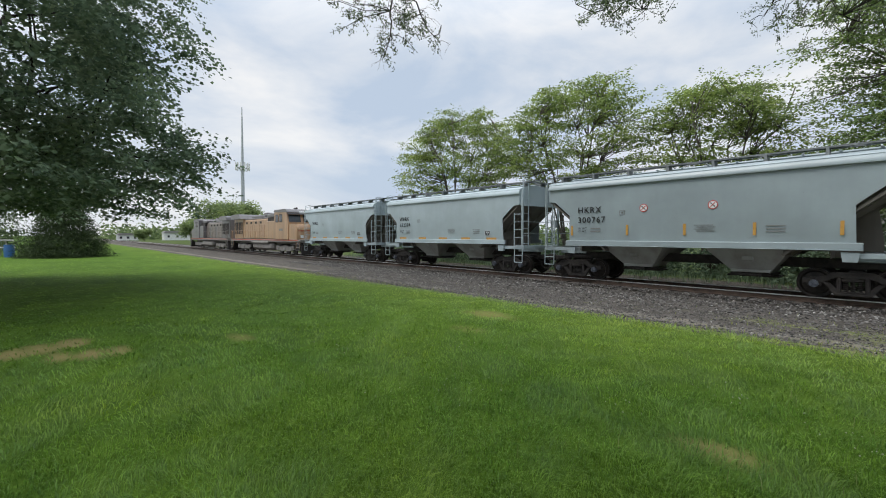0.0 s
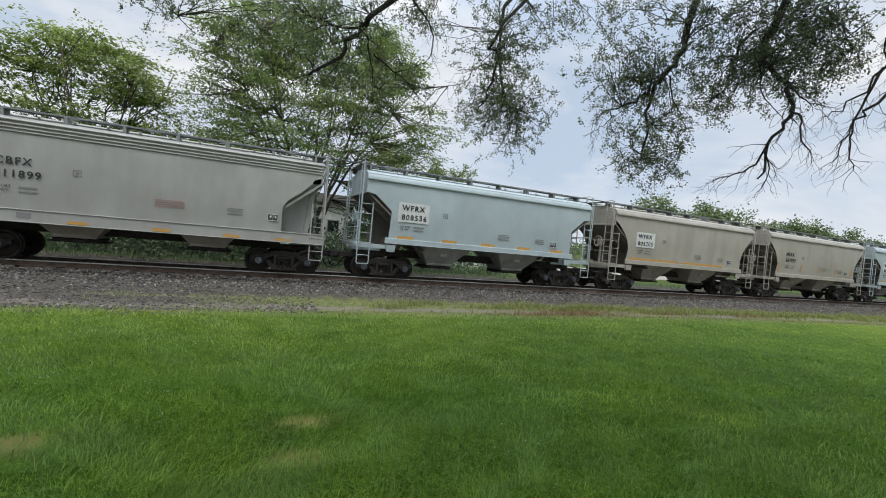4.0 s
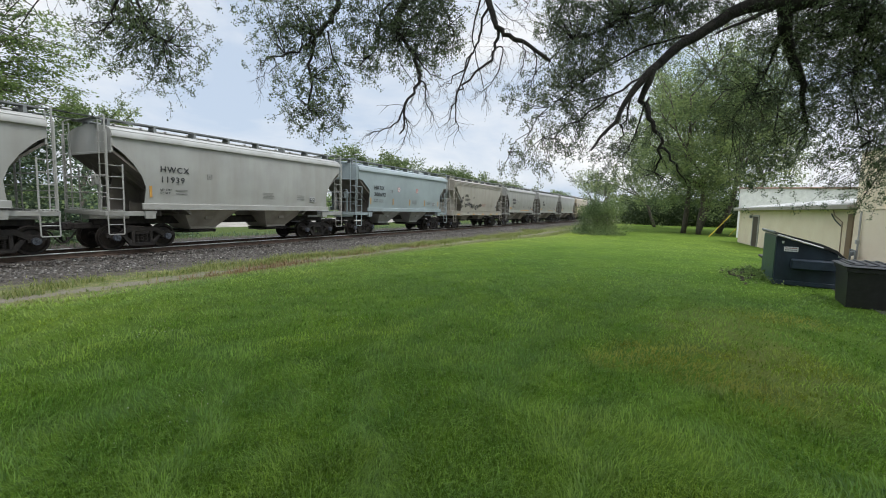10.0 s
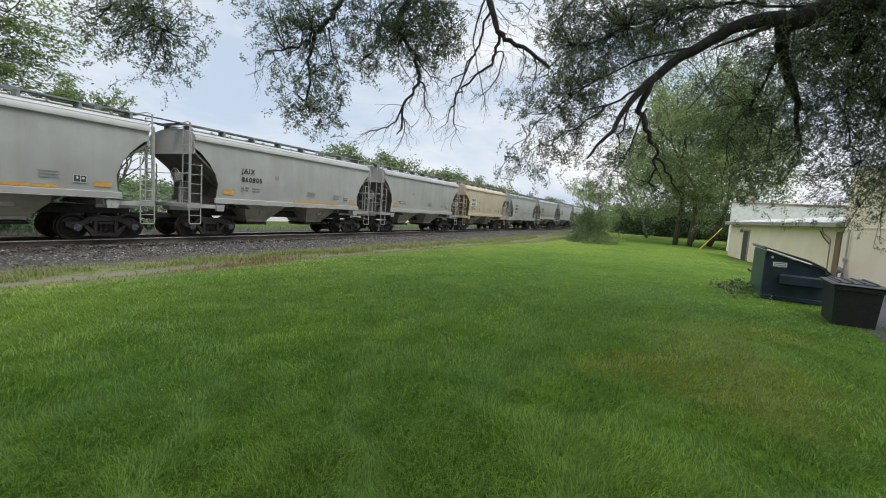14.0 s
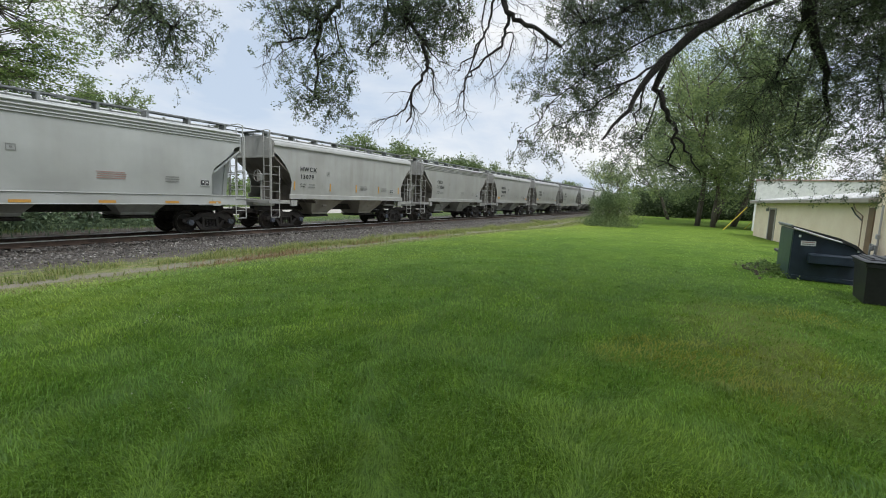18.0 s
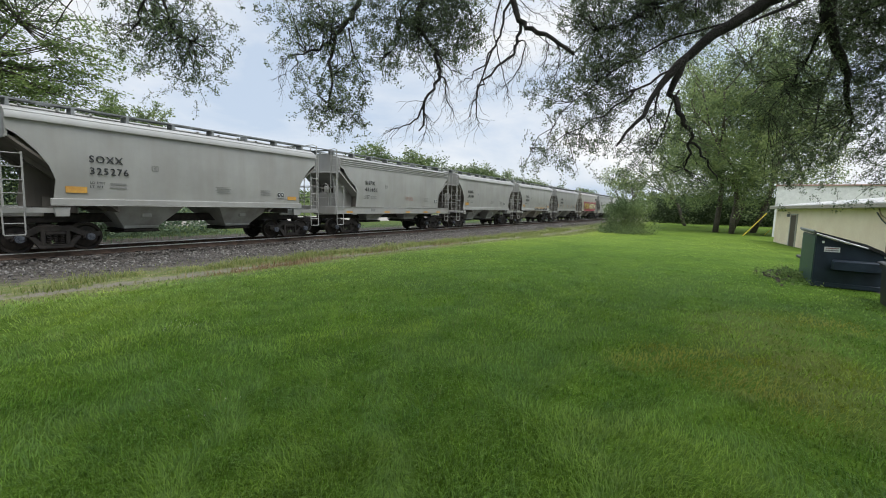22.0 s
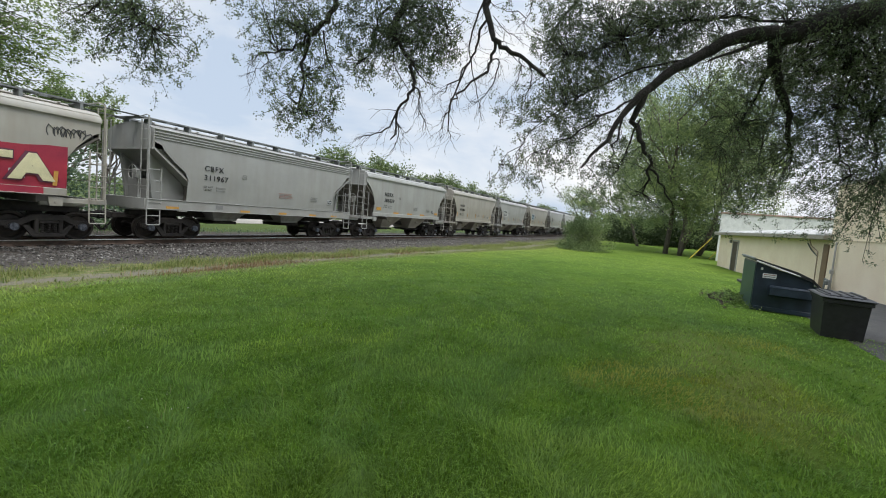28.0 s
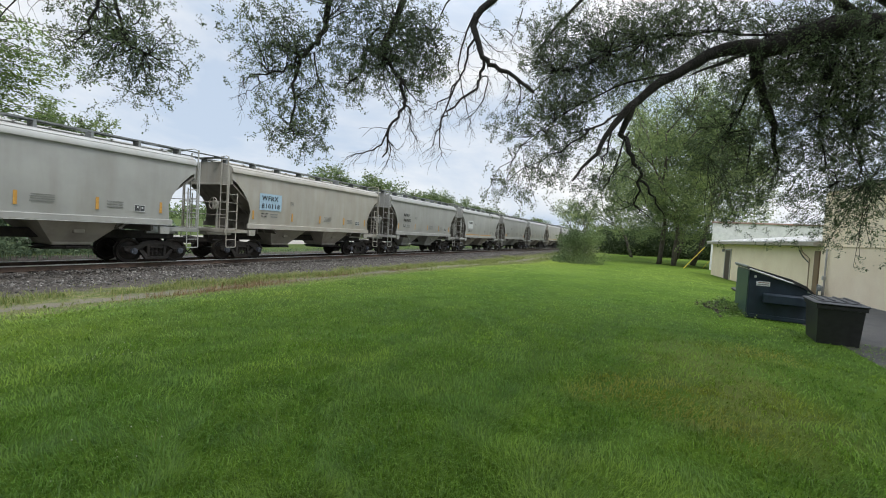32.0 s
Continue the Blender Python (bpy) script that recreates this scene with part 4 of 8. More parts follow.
def web_mesh():
    """Cross bulkhead over the truck, seen through the cut-out ends."""
    k = Kit()
    k.box((4.05, 0, 1.72), (0.03, 2.9, 0.95))
    k.prism([(3.3, 1.42), (5.1, 1.42), (5.1, 1.75), (4.95, 2.85), (4.7, 2.72), (3.3, 1.55)], -0.02, 0.02)
    for y in (-0.5, 0.5):
        k.box((4.35, y, 1.5), (0.62, 0.03, 0.5))
    return k.mesh("bulkhead")


def gusset_mesh():
    """Plates under the sloping end that box in the recess."""
    k = Kit()
    for s in (-1, 1):
        k.prism([(3.1, 1.45), (5.2, 1.45), (5.2, 2.35), (5.45, 3.25), (5.35, 3.3)], s * 0.92 - 0.012, s * 0.92 + 0.012)
        k.prism([(5.12, 1.45), (5.3, 1.45), (5.52, 3.3), (5.34, 3.3)], s * 0.92 - 0.05, s * 0.92 + 0.05)
    k.box((5.22, 0, 1.9), (0.03, 1.84, 0.9))
    return k.mesh("end_gusset")


def platform_mesh(deep):
    k = Kit()
    z0, z1 = (1.18, 1.60) if deep else (1.26, 1.42)
    if not deep:
        for s in (-1, 1):
            k.box((5.15, s * 1.50, 1.34), (1.5, 0.07, 0.16), bev=0.01)
    k.box((5.86, 0, (z0 + z1) / 2), (0.08, 3.06, z1 - z0), bev=0.012)
    k.box((5.2, 0, 1.24), (1.3, 0.5, 0.28), bev=0.02)
    for i in range(5):
        k.box((5.35 + i * 0.1, 0, 1.43), (0.05, 2.9, 0.02))
    return k.mesh("end_platform")


def brake_mesh():
    k = Kit()
    k.tube([(5.92 + 0.0, 0.75 + 0.27 * math.cos(a * 0.3142), 2.55 + 0.27 * math.sin(a * 0.3142)) for a in range(21)], 0.016, 6)
    for a in range(4):
        k.tube([(5.90, 0.75, 2.55), (5.92, 0.75 + 0.26 * math.cos(a * 1.571), 2.55 + 0.26 * math.sin(a * 1.571))], 0.012, 5)
    k.box((5.80, 0.75, 2.5), (0.18, 0.26, 0.36), bev=0.03).box((5.72, 0.75, 1.95), (0.05, 0.09, 1.2))
    return k.mesh("hand_brake")


def grab_frame():
    """Corner post, end grab irons and the cross rail of one end."""
    k = Kit()
    for y in (-1.50, 1.50):
        k.box((5.80, y, 3.0), (0.045, 0.05, 3.3), bev=0.006)
        k.tube([(5.80, y, 4.62), (5.74, y * 0.86, 4.70), (5.68, y * 0.55, 4.67)], 0.02, 6)
    for s in (-1, 1):
        k.box((5.80, s * 1.06, 2.95), (0.04, 0.04, 3.2), bev=0.006)
        for i in range(9):
            k.tube([(5.83, s * 1.5, 1.55 + i * 0.37), (5.83, s * 1.06, 1.55 + i * 0.37)], 0.013, 5)
    for z in (2.05, 2.62):
        k.tube([(5.82, -1.5, z), (5.82, 1.5, z)], 0.017, 6)
    return k.mesh("end_grab_frame")


def bar_mesh(w, h):
    return kept(("bar", round(w, 3), round(h, 3)), lambda: Kit().box((0, 0, 0), (w, 0.006, h)).mesh("stencil"))


TURN = pose(0, 0, 0, 0, 0, 180)


def build_truck(car, x):
    truck = part("truck", kept("bolster", bolster_mesh), UNDER, car, "dark cast freight truck", at=(x, 0, 0))
    axles = []
    for s in (-1, 1):
        part("side_frame", kept("frame", side_frame), UNDER, truck, at=(0, s * 0.99, 0))
        part("spring_nest", kept("springs", springs_mesh), UNDER, truck, at=(0, s * 0.99, 0))
        axles.append(part("wheelset", kept("wheels", wheelset_mesh), WHEEL, truck, at=(s * 0.875, 0, 0.457)))
    for e in (-1, 1):
        part("bearing_cap", kept("cap", cap_mesh), CAP, truck, at=(e * 0.875, -1.07, 0.457))
    return axles


def stripe(car, x, z, w, h, mat, name="reflector_stripe"):
    part(name, bar_mesh(w, h), mat, car, at=(x, -half_width(min(max(z, 1.7), 4.2)) - 0.014, z))


def lettering(car, text, x, z, size, mat, proud=0.030):
    me = letter_mesh(text, size)
    tilt = math.degrees(math.atan(0.11 * (z - 3.05) / 1.69))
    part("lettering", me, mat, car, at=pose(x, -half_width(z) - proud, z, 90 - tilt, 0, 0))


def stencils(car, rng, spec):
    """Small illegible stencilling as bars, plus the box-shaped marks."""
    z0 = spec.get("z", 2.24)
    for j, text in enumerate(("LD LMT", "LT WT")):
        lettering(car, text, spec["tx"], z0 - 0.03 - j * 0.125, 0.105, DARKPANEL)
        stripe(car, spec["tx"] + 0.80, z0 - j * 0.125, 0.46 * rng.uniform(0.9, 1.05), 0.05, FAINT, "stencil")
    bx = spec["tx"] + 1.95
    for dz in (-0.085, 0.085):
        stripe(car, bx, 2.85 + dz, 0.22, 0.018, FAINT, "stencil")
    for dx in (-0.10, 0.10):
        stripe(car, bx + dx, 2.85, 0.018, 0.18, FAINT, "stencil")
    stripe(car, bx, 2.85, 0.07, 0.06, FAINT, "stencil")
    for j in range(4):
        stripe(car, 0.75 + rng.uniform(-0.05, 0.05), 2.30 - j * 0.07, 0.85 if spec["deep"] else 0.6, 0.022, REDTEXT if spec["deep"] else FAINT, "stencil")
    for j in range(3):
        stripe(car, 2.75, 2.25 - j * 0.09, 0.5, 0.03, FAINT, "stencil")
    # dark data panel with pale digits
    if spec.get("panel", True):
        px = 4.0 if spec["deep"] else 3.55
        stripe(car, px, 2.08, 0.36, 0.24, DARKPANEL, "data_panel")
        for dx, dz, w, h in ((0, 0.113, 0.36, 0.018), (0, -0.113, 0.36, 0.018), (-0.175, 0, 0.014, 0.24), (0.175, 0, 0.014, 0.24), (0.01, 0, 0.012, 0.24), (-0.07, 0.03, 0.05, 0.07), (0.09, 0.02, 0.06, 0.06)):
            part("stencil", bar_mesh(w, h), NUMBERPATCH, car, at=(px + dx, -half_width(2.08) - 0.022, 2.08 + dz))


def build_hopper(name, kind, paint, lines, at_x, spec, label, rng):
    car = new(name)
    tagged(car, label, "hopper car", "covered hopper cars of the train")
    mat = PAINT[paint]
    deep = kind == "ribbed" and not spec.get("slim")
    for m in (None, TURN):
        part("side_sheet", kept(("side", kind), lambda: side_sheet(CUT[kind])), mat, car, at=m)
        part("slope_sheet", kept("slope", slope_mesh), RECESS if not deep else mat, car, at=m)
        part("end_sheet", kept("end", end_sheet_mesh), mat, car, at=m)
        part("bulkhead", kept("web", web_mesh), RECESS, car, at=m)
        part("end_platform", kept(("plat", deep), lambda: platform_mesh(deep)), mat, car, at=m)
        part("coupler", kept("coupler", coupler_mesh), UNDER, car, "dark steel coupler", at=m)
        part("air_hose", kept("hose", hose_mesh), UNDER, car, at=m)
        part("end_grab_frame", kept("grab", grab_frame), mat, car, at=m)
        if deep:
            part("end_gusset", kept("gusset", gusset_mesh), mat, car, at=m)
            part("side_sill", kept("sill_d", lambda: Kit().box((0, -1.55, 1.40), (11.7, 0.10, 0.40), bev=0.02).mesh("side_sill")), mat, car, at=m)
            part("sill_flange", kept("sill_top", lambda: Kit().box((0, -1.58, 1.585), (11.7, 0.10, 0.03), bev=0.01).mesh("sill_flange")), mat, car, at=m)
            part("sill_flange", kept("sill_foot", lambda: Kit().box((0, -1.58, 1.215), (11.7, 0.08, 0.03), bev=0.01).mesh("sill_flange")), mat, car, at=m)
        else:
            part("side_sill", kept("sill", lambda: Kit().box((0, -1.575, 1.615), (9.5, 0.10, 0.21), bev=0.02).mesh("side_sill")), mat, car, at=m)
            part("sill_flange", kept("sill_lip", lambda: Kit().box((0, -1.60, 1.505), (9.5, 0.10, 0.03), bev=0.008).mesh("sill_flange")), mat, car, at=m)
        if kind == "ribbed":
            part("top_chord", kept("chord_d", lambda: Kit().box((0, -1.575, 4.20), (11.24, 0.09, 0.06), bev=0.02).box((0, -1.585, 4.08), (11.24, 0.07, 0.06), bev=0.02).box((0, -1.59, 3.97), (11.24, 0.06, 0.05), bev=0.02).box((0, -1.595, 3.87), (11.24, 0.05, 0.04), bev=0.015).mesh("top_chord")), mat, car, at=m)
        else:
            part("top_chord", kept("chord", eave_mesh), mat, car, at=m)
        for s in (-1, 1):
            part("jack_pad", kept("jack", lambda: Kit().prism([(-0.16, 1.16), (0.16, 1.16), (0.2, 1.44), (-0.2, 1.44)], -1.60, -1.48).lathe([(0.05, -0.01), (0.05, 0.01)], (0, -1.605, 1.28), 10).mesh("jack_pad")), mat, car, at=(m or Matrix()) @ Matrix.Translation((s * 4.48, -0.014 if deep else 0.0, 0)))
            part("side_ladder", kept(("ladder", deep, s), lambda: ladder_mesh(1.40, 2.75 if deep else 3.05, s)), mat, car, at=(m or Matrix()) @ Matrix.Translation((s * 5.58, -1.60, 0)))
            part("sill_step", kept("step", step_mesh), mat, car, at=(m or Matrix()) @ Matrix.Translation((s * 5.60, -1.58, 0)))
    part("roof", kept("roof", roof_mesh), mat, car)
    part("running_board", kept("board", walkway_mesh), GALV, car, "galvanised grating walkway")
    part("hatch_cover", kept("hatch", hatch_mesh), mat, car)
    for i in range(8):
        for m in (Matrix(), TURN):
            part("board_support", kept("support", walk_support), GALV, car, at=Matrix.Translation((-5.4 + i * 1.543, 0, 0)) @ m)
    part("hand_brake", kept("brake", brake_mesh), mat, car, at=TURN)
    part("centre_sill", kept("centre", lambda: Kit().box((0, 0, 1.05), (11.4, 0.36, 0.32), bev=0.02).mesh("centre_sill")), UNDER, car)
    for s in (-1, 1):
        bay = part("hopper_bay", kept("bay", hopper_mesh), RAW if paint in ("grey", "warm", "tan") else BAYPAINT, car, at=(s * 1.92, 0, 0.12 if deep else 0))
        part("outlet_gate", kept("gate", gate_mesh), UNDER, bay)
    axles = build_truck(car, -4.52) + build_truck(car, 4.52)
    y = spec.get("tz", 2.88)
    if spec.get("box"):
        bm = BLUEPATCH if spec["box"] == "blue" else NUMBERPATCH
        nx = -3.62 if kind == "plain" else -3.45
        if spec["box"] == "number":
            stripe(car, nx, y - 0.25, 1.3, 0.36, bm, "number_patch")
        elif spec["box"] == "pair":
            for dz, w in ((0.13, 1.15), (-0.26, 1.45)):
                part("number_patch", bar_mesh(w, 0.34), bm, car, at=pose(nx - 0.65 + w / 2, -half_width(y) - 0.014, y + dz, 0, -1.5, 0))
        else:
            stripe(car, nx, y - 0.06, 1.35, 0.8, bm, "number_patch")
    start = {"plain": -4.15, "round": -3.85, "ribbed": -3.65}[kind]
    if kind == "round" and lines:
        start = {"HWCX": -4.12, "NAHX": -4.1, "WFRX": -4.0, "HKRX": -3.58, "JAIX": -3.5, "SOXX": -3.75}.get(lines[0], start)
    for i, text in enumerate(lines):
        lettering(car, text, start, y + 0.02 - (0.42 if lines[0] == "HKRX" else 0.38) * i, 0.35 if lines[0] == "HKRX" else 0.31, BLACK)
    spec = dict(spec, deep=deep, tx=start)
    stencils(car, rng, spec)
    for x, z, w, h in spec.get("stripes", ()):
        stripe(car, x, z, w, h, YELLOW)
    if deep:
        for x in (-4.9, -1.6, 0.6, 2.7, 4.4):
            part("reflector_stripe", bar_mesh(0.5, 0.09), YELLOW, car, at=(x, -1.612, 1.3))
        part("stencil", bar_mesh(0.34, 0.16), FAINT, car, at=(-2.9, -1.612, 1.42))
    return car, axles


UPRIGHT = tuple((x, 2.15, 0.09, 0.42) for x in (-4.45, -2.0, 0.1, 2.2, 4.3))
LOW = tuple((x, 1.78, 0.7, 0.11) for x in (-3.9, -1.9, 0.0, 1.9, 3.8))
LINE = ((-2.6, 1.79, 3.8, 0.09), (1.3, 1.79, 3.4, 0.09))
ENDS = ((-4.1, 2.0, 0.55, 0.20), (4.2, 1.95, 0.5, 0.16))
FLEET = [
    ("plain", "blue", ("WFRX", ""), {"stripes": LOW}),
    ("plain", "blue", ("WFRX", "612374"), {"stripes": LOW}),
    ("plain", "slate", ("HKRX", "300767"), {"stripes": UPRIGHT, "panel": False, "signs": True}),
    ("round", "warm", ("HWCX", "10919"), {"stripes": UPRIGHT}),
    ("round", "grey", ("HWCX", "11025"), {"stripes": UPRIGHT}),
    ("plain", "warm", ("MBKX", "102424"), {"stripes": UPRIGHT, "box": "number", "sill_tags": (-2.6, 2.9)}),
    ("ribbed", "grey", ("CBFX", "311899"), {}),
    ("plain", "blue", ("WFRX", "808536"), {"stripes": LOW, "box": "white"}),
    ("round", "warm", ("WFRX", "805205"), {"stripes": LINE, "box": "white"}),
    ("round", "warm", ("NFRX", "467012"), {"stripes": UPRIGHT}),
    ("plain", "blue", ("WFRX", "808505"), {"stripes": LOW, "box": "white"}),
    ("round", "warm", ("WFRX", "805292"), {"stripes": LINE, "box": "white"}),
    ("round", "grey", ("WFRX", "805288"), {"stripes": LINE, "box": "white"}),
    ("round", "grey", ("HWCX", "11939"), {"stripes": UPRIGHT[:1]}),
    ("plain", "slate", ("HKRX", "300692"), {"stripes": UPRIGHT, "signs": True}),
    ("ribbed", "warm", ("SHPX", "434239"), {"tags": True}),
    ("round", "grey", ("HKRX", "300383"), {"stripes": LINE[1:] + ENDS}),
    ("round", "grey", ("JAIX", "860805"), {"stripes": ENDS + LINE[1:]}),
    ("round", "grey", ("", ""), {"stripes": ENDS}),
    ("plain", "tan", ("MBKX", "102415"), {"stripes": UPRIGHT, "box": "pair"}),
    ("ribbed", "white", ("CEFX", "300609"), {}),
    ("round", "grey", ("HWCX", "13079"), {"stripes": UPRIGHT}),
    ("ribbed", "pale", ("CEFX", "313226"), {"slim": True, "stripes": ((-3.4, 1.66, 1.9, 0.09), (0.2, 1.66, 2.2, 0.09), (3.2, 1.66, 0.9, 0.09))}),
    ("round", "pale", ("HKRX", "300098"), {"stripes": ENDS}),
    ("round", "pale", ("SOXX", "325276"), {"stripes": ENDS}),
    ("ribbed", "pale", ("SHPX", "433651"), {}),
    ("round", "pale", ("NAHX", "331186"), {"stripes": ENDS[:1]}),
    ("round", "grey", ("SOXX", "325342"), {"stripes": ENDS + LINE[1:], "sill_tags": (-0.9, 3.6)}),
    ("round", "pale", ("HKRX", "300254"), {"stripes": UPRIGHT}),
    ("round", "warm", ("", ""), {"mural": True}),
    ("ribbed", "pale", ("CBFX", "311967"), {}),
    ("round", "grey", ("HKRX", "300039"), {"stripes": ENDS + LOW[1:4]}),
    ("round", "warm", ("WFRX", "809580"), {"stripes": UPRIGHT}),
    ("round", "grey", ("WFRX", "811276"), {"stripes": UPRIGHT, "box": "pair"}),
    ("round", "warm", ("WFRX", "810118"), {"stripes": UPRIGHT, "box": "blue"}),
    ("round", "pale", ("NFRX", "467012"), {"stripes": UPRIGHT}),
    ("round", "grey", ("WFRX", ""), {"stripes": LINE, "box": "white"}),
    ("round", "pale", ("", ""), {"stripes": ENDS}),
    ("round", "grey", ("", ""), {"stripes": UPRIGHT}),
    ("round", "warm", ("", ""), {"stripes": LINE}),
    ("round", "pale", ("", ""), {"stripes": ENDS}),
    ("round", "grey", ("", ""), {}),
    ("round", "pale", ("", ""), {}),
    ("round", "grey", ("", ""), {}),
]
WORDS = {"blue": "pale blue", "slate": "slate blue-grey", "grey": "weathered grey", "pale": "light grey", "white": "clean whitish grey", "warm": "stained beige-grey", "tan": "dusty tan"}
SHAPES = {"plain": "angular end cut-outs", "round": "rounded end cut-outs", "ribbed": "ribbed chord and deep sill"}
CARS, LOCOS = [], []
PITCH, FIRST = 13.0, -25.28 - 6.5


def mural(car):
    """Red sprayed field with yellow and cream block letters, over the lower side and the sill."""
    k, cols = Kit(), 17
    xs = [-3.5 + 8.25 * j / (cols - 1) for j in range(cols)]
    tops = [2.98 + 0.06 * math.sin(j * 1.3) - (0.05 if 5 < j < 9 else 0.0) for j in range(cols)]
    for r in range(5):
        for x, t in zip(xs, tops):
            z = 1.725 + (t - 1.725) * r / 4
            edge = 0.12 * (2 - r) if x < -3.45 else 0.0
            k.v.append((x + edge * 1.6, -half_width(z) - 0.010, z))
    for r in range(4):
        k.f += [(r * cols + j, r * cols + j + 1, (r + 1) * cols + j + 1, (r + 1) * cols + j) for j in range(cols - 1)]
    part("red_field", k, SPRAYRED, car, "red spray-painted field")
    part("red_sill", Kit().box((0.45, -1.632, 1.615), (7.4, 0.006, 0.19)), SPRAYRED, car)
    for word, x0, x1, z0, z1, mat in (("RLES", -3.2, -0.25, 1.88, 2.74, SPRAYYELLOW), ("MESTA", 0.1, 4.45, 1.90, 2.72, SPRAYWHITE)):
        tilt = math.degrees(math.atan(0.11 * (z0 + 0.45 - 3.05) / 1.69))
        for fat, proud, m in ((0.105, 0.018, SPRAYDARK), (0.062, 0.034, mat)):
            me = swollen_text(word, 1.0, fat, 1.12)
            lo = [min(p.co[i] for p in me.vertices) for i in (0, 1)]
            hi = [max(p.co[i] for p in me.vertices) for i in (0, 1)]
            more = (fat - 0.062) * 1.1
            sx, sz = (x1 - x0 + 2 * more) / (hi[0] - lo[0]), (z1 - z0 + 2 * more) / (hi[1] - lo[1])
            part("sprayed_word", me, m, car, at=pose(x0 - more, -half_width(z0 + 0.45) - proud, z0 - more, 90 - tilt) @ Matrix.Diagonal((sx, sz, 0.06, 1)) @ Matrix.Translation((-lo[0], -lo[1], 0)))
    for x, z in ((-3.6, 2.55), (-0.1, 2.85), (-3.3, 2.0)):
        star = Kit()
        for a in range(4):
            q = a * math.pi / 4
            star.tube([(-0.22 * math.cos(q), 0, -0.22 * math.sin(q)), (0, 0, 0), (0.22 * math.cos(q), 0, 0.22 * math.sin(q))], 0.010, 4)
        part("sprayed_star", star, SPRAYPINK, car, at=(x, -half_width(z) - 0.016, z))


def scrawl(car, rng, x0, x1, z0, z1, n, mat, big=1.0, y=None):
    """Looping felt-pen and spray tags, no word of which can be read."""
    for i in range(n):
        x, z = x0 + (x1 - x0) * (i + rng.uniform(0.2, 0.8)) / n, rng.uniform(z0, z1)
        pts, h = [], rng.uniform(0.7, 1.25)
        for j in range(7):
            pts.append((0.055 * (j - 3) + rng.uniform(-0.04, 0.04), 0, (0.13 if j % 2 else -0.13) * h * rng.uniform(0.5, 1.1)))
        fine = []
        for j in range(6):
            p, q = Vector(pts[j]), Vector(pts[j + 1])
            bow = Vector((0.03 * (1 if j % 2 else -1), 0, 0))
            fine += [p, p.lerp(q, 0.33) + bow, p.lerp(q, 0.67) + bow]
        k = Kit().tube([tuple(v * big) for v in fine], 0.009 * big, 4)
        part("scrawl", k, mat, car, at=pose(x, (-half_width(z) if y is None else y) - 0.012, z, 0, rng.uniform(-14, 14), 0))


def round_sign(car, x, z):
    k = Kit().lathe([(0.155, -0.004), (0.155, 0.004)], (0, 0, 0), 20)
    sign = part("round_sign", k, SIGNRED, car, "round red and white warning mark", at=(x, -half_width(z) - 0.016, z))
    part("sign_face", Kit().lathe([(0.128, -0.003), (0.128, 0.003)], (0, 0, 0), 20), PATCH, sign, at=(0, -0.006, 0))
    for a in (45, -45):
        part("sign_bar", Kit().box((0, 0, 0), (0.2, 0.004, 0.03)), BLACK if a > 0 else SIGNRED, sign, at=pose(0, -0.011, 0, 0, a, 0))


def build_train():
    rng = random.Random(12)
    for i, (kind, paint, lines, spec) in enumerate(FLEET):
        label = f"{WORDS[paint]} covered hopper car with {SHAPES[kind]}"
        if spec.get("mural"):
            label += ", red mural"
        car, axles = build_hopper("hopper_car", kind, paint, [t for t in lines if t], FIRST + PITCH * (i + 1), spec, label, rng)
        if spec.get("mural"):
            mural(car)
            scrawl(car, rng, 4.3, 5.3, 3.35, 3.6, 4, DARKPANEL, 1.5)
            for x in (-1.2, 0.0, 2.3, 4.45):
                part("reflector_stripe", bar_mesh(0.11, 0.46), YELLOW, car, at=pose(x, -half_width(2.05) - 0.046, 2.02, 0, 4, 0))
        if spec.get("signs"):
            round_sign(car, -1.35, 3.0)
            round_sign(car, 1.0, 3.0)
        if spec.get("tags"):
            scrawl(car, rng, -4.35, -4.1, 2.0, 2.9, 4, BLACK, 1.2)
            scrawl(car, rng, -3.6, 0.2, 1.95, 2.25, 9, BLACK, 1.7)
        if spec.get("sill_tags"):
            scrawl(car, rng, *spec["sill_tags"], 1.6, 1.68, 16, DARKPANEL, 0.9, -1.63)
        CARS.append((car, FIRST + PITCH * i, axles, TRACK_Y))


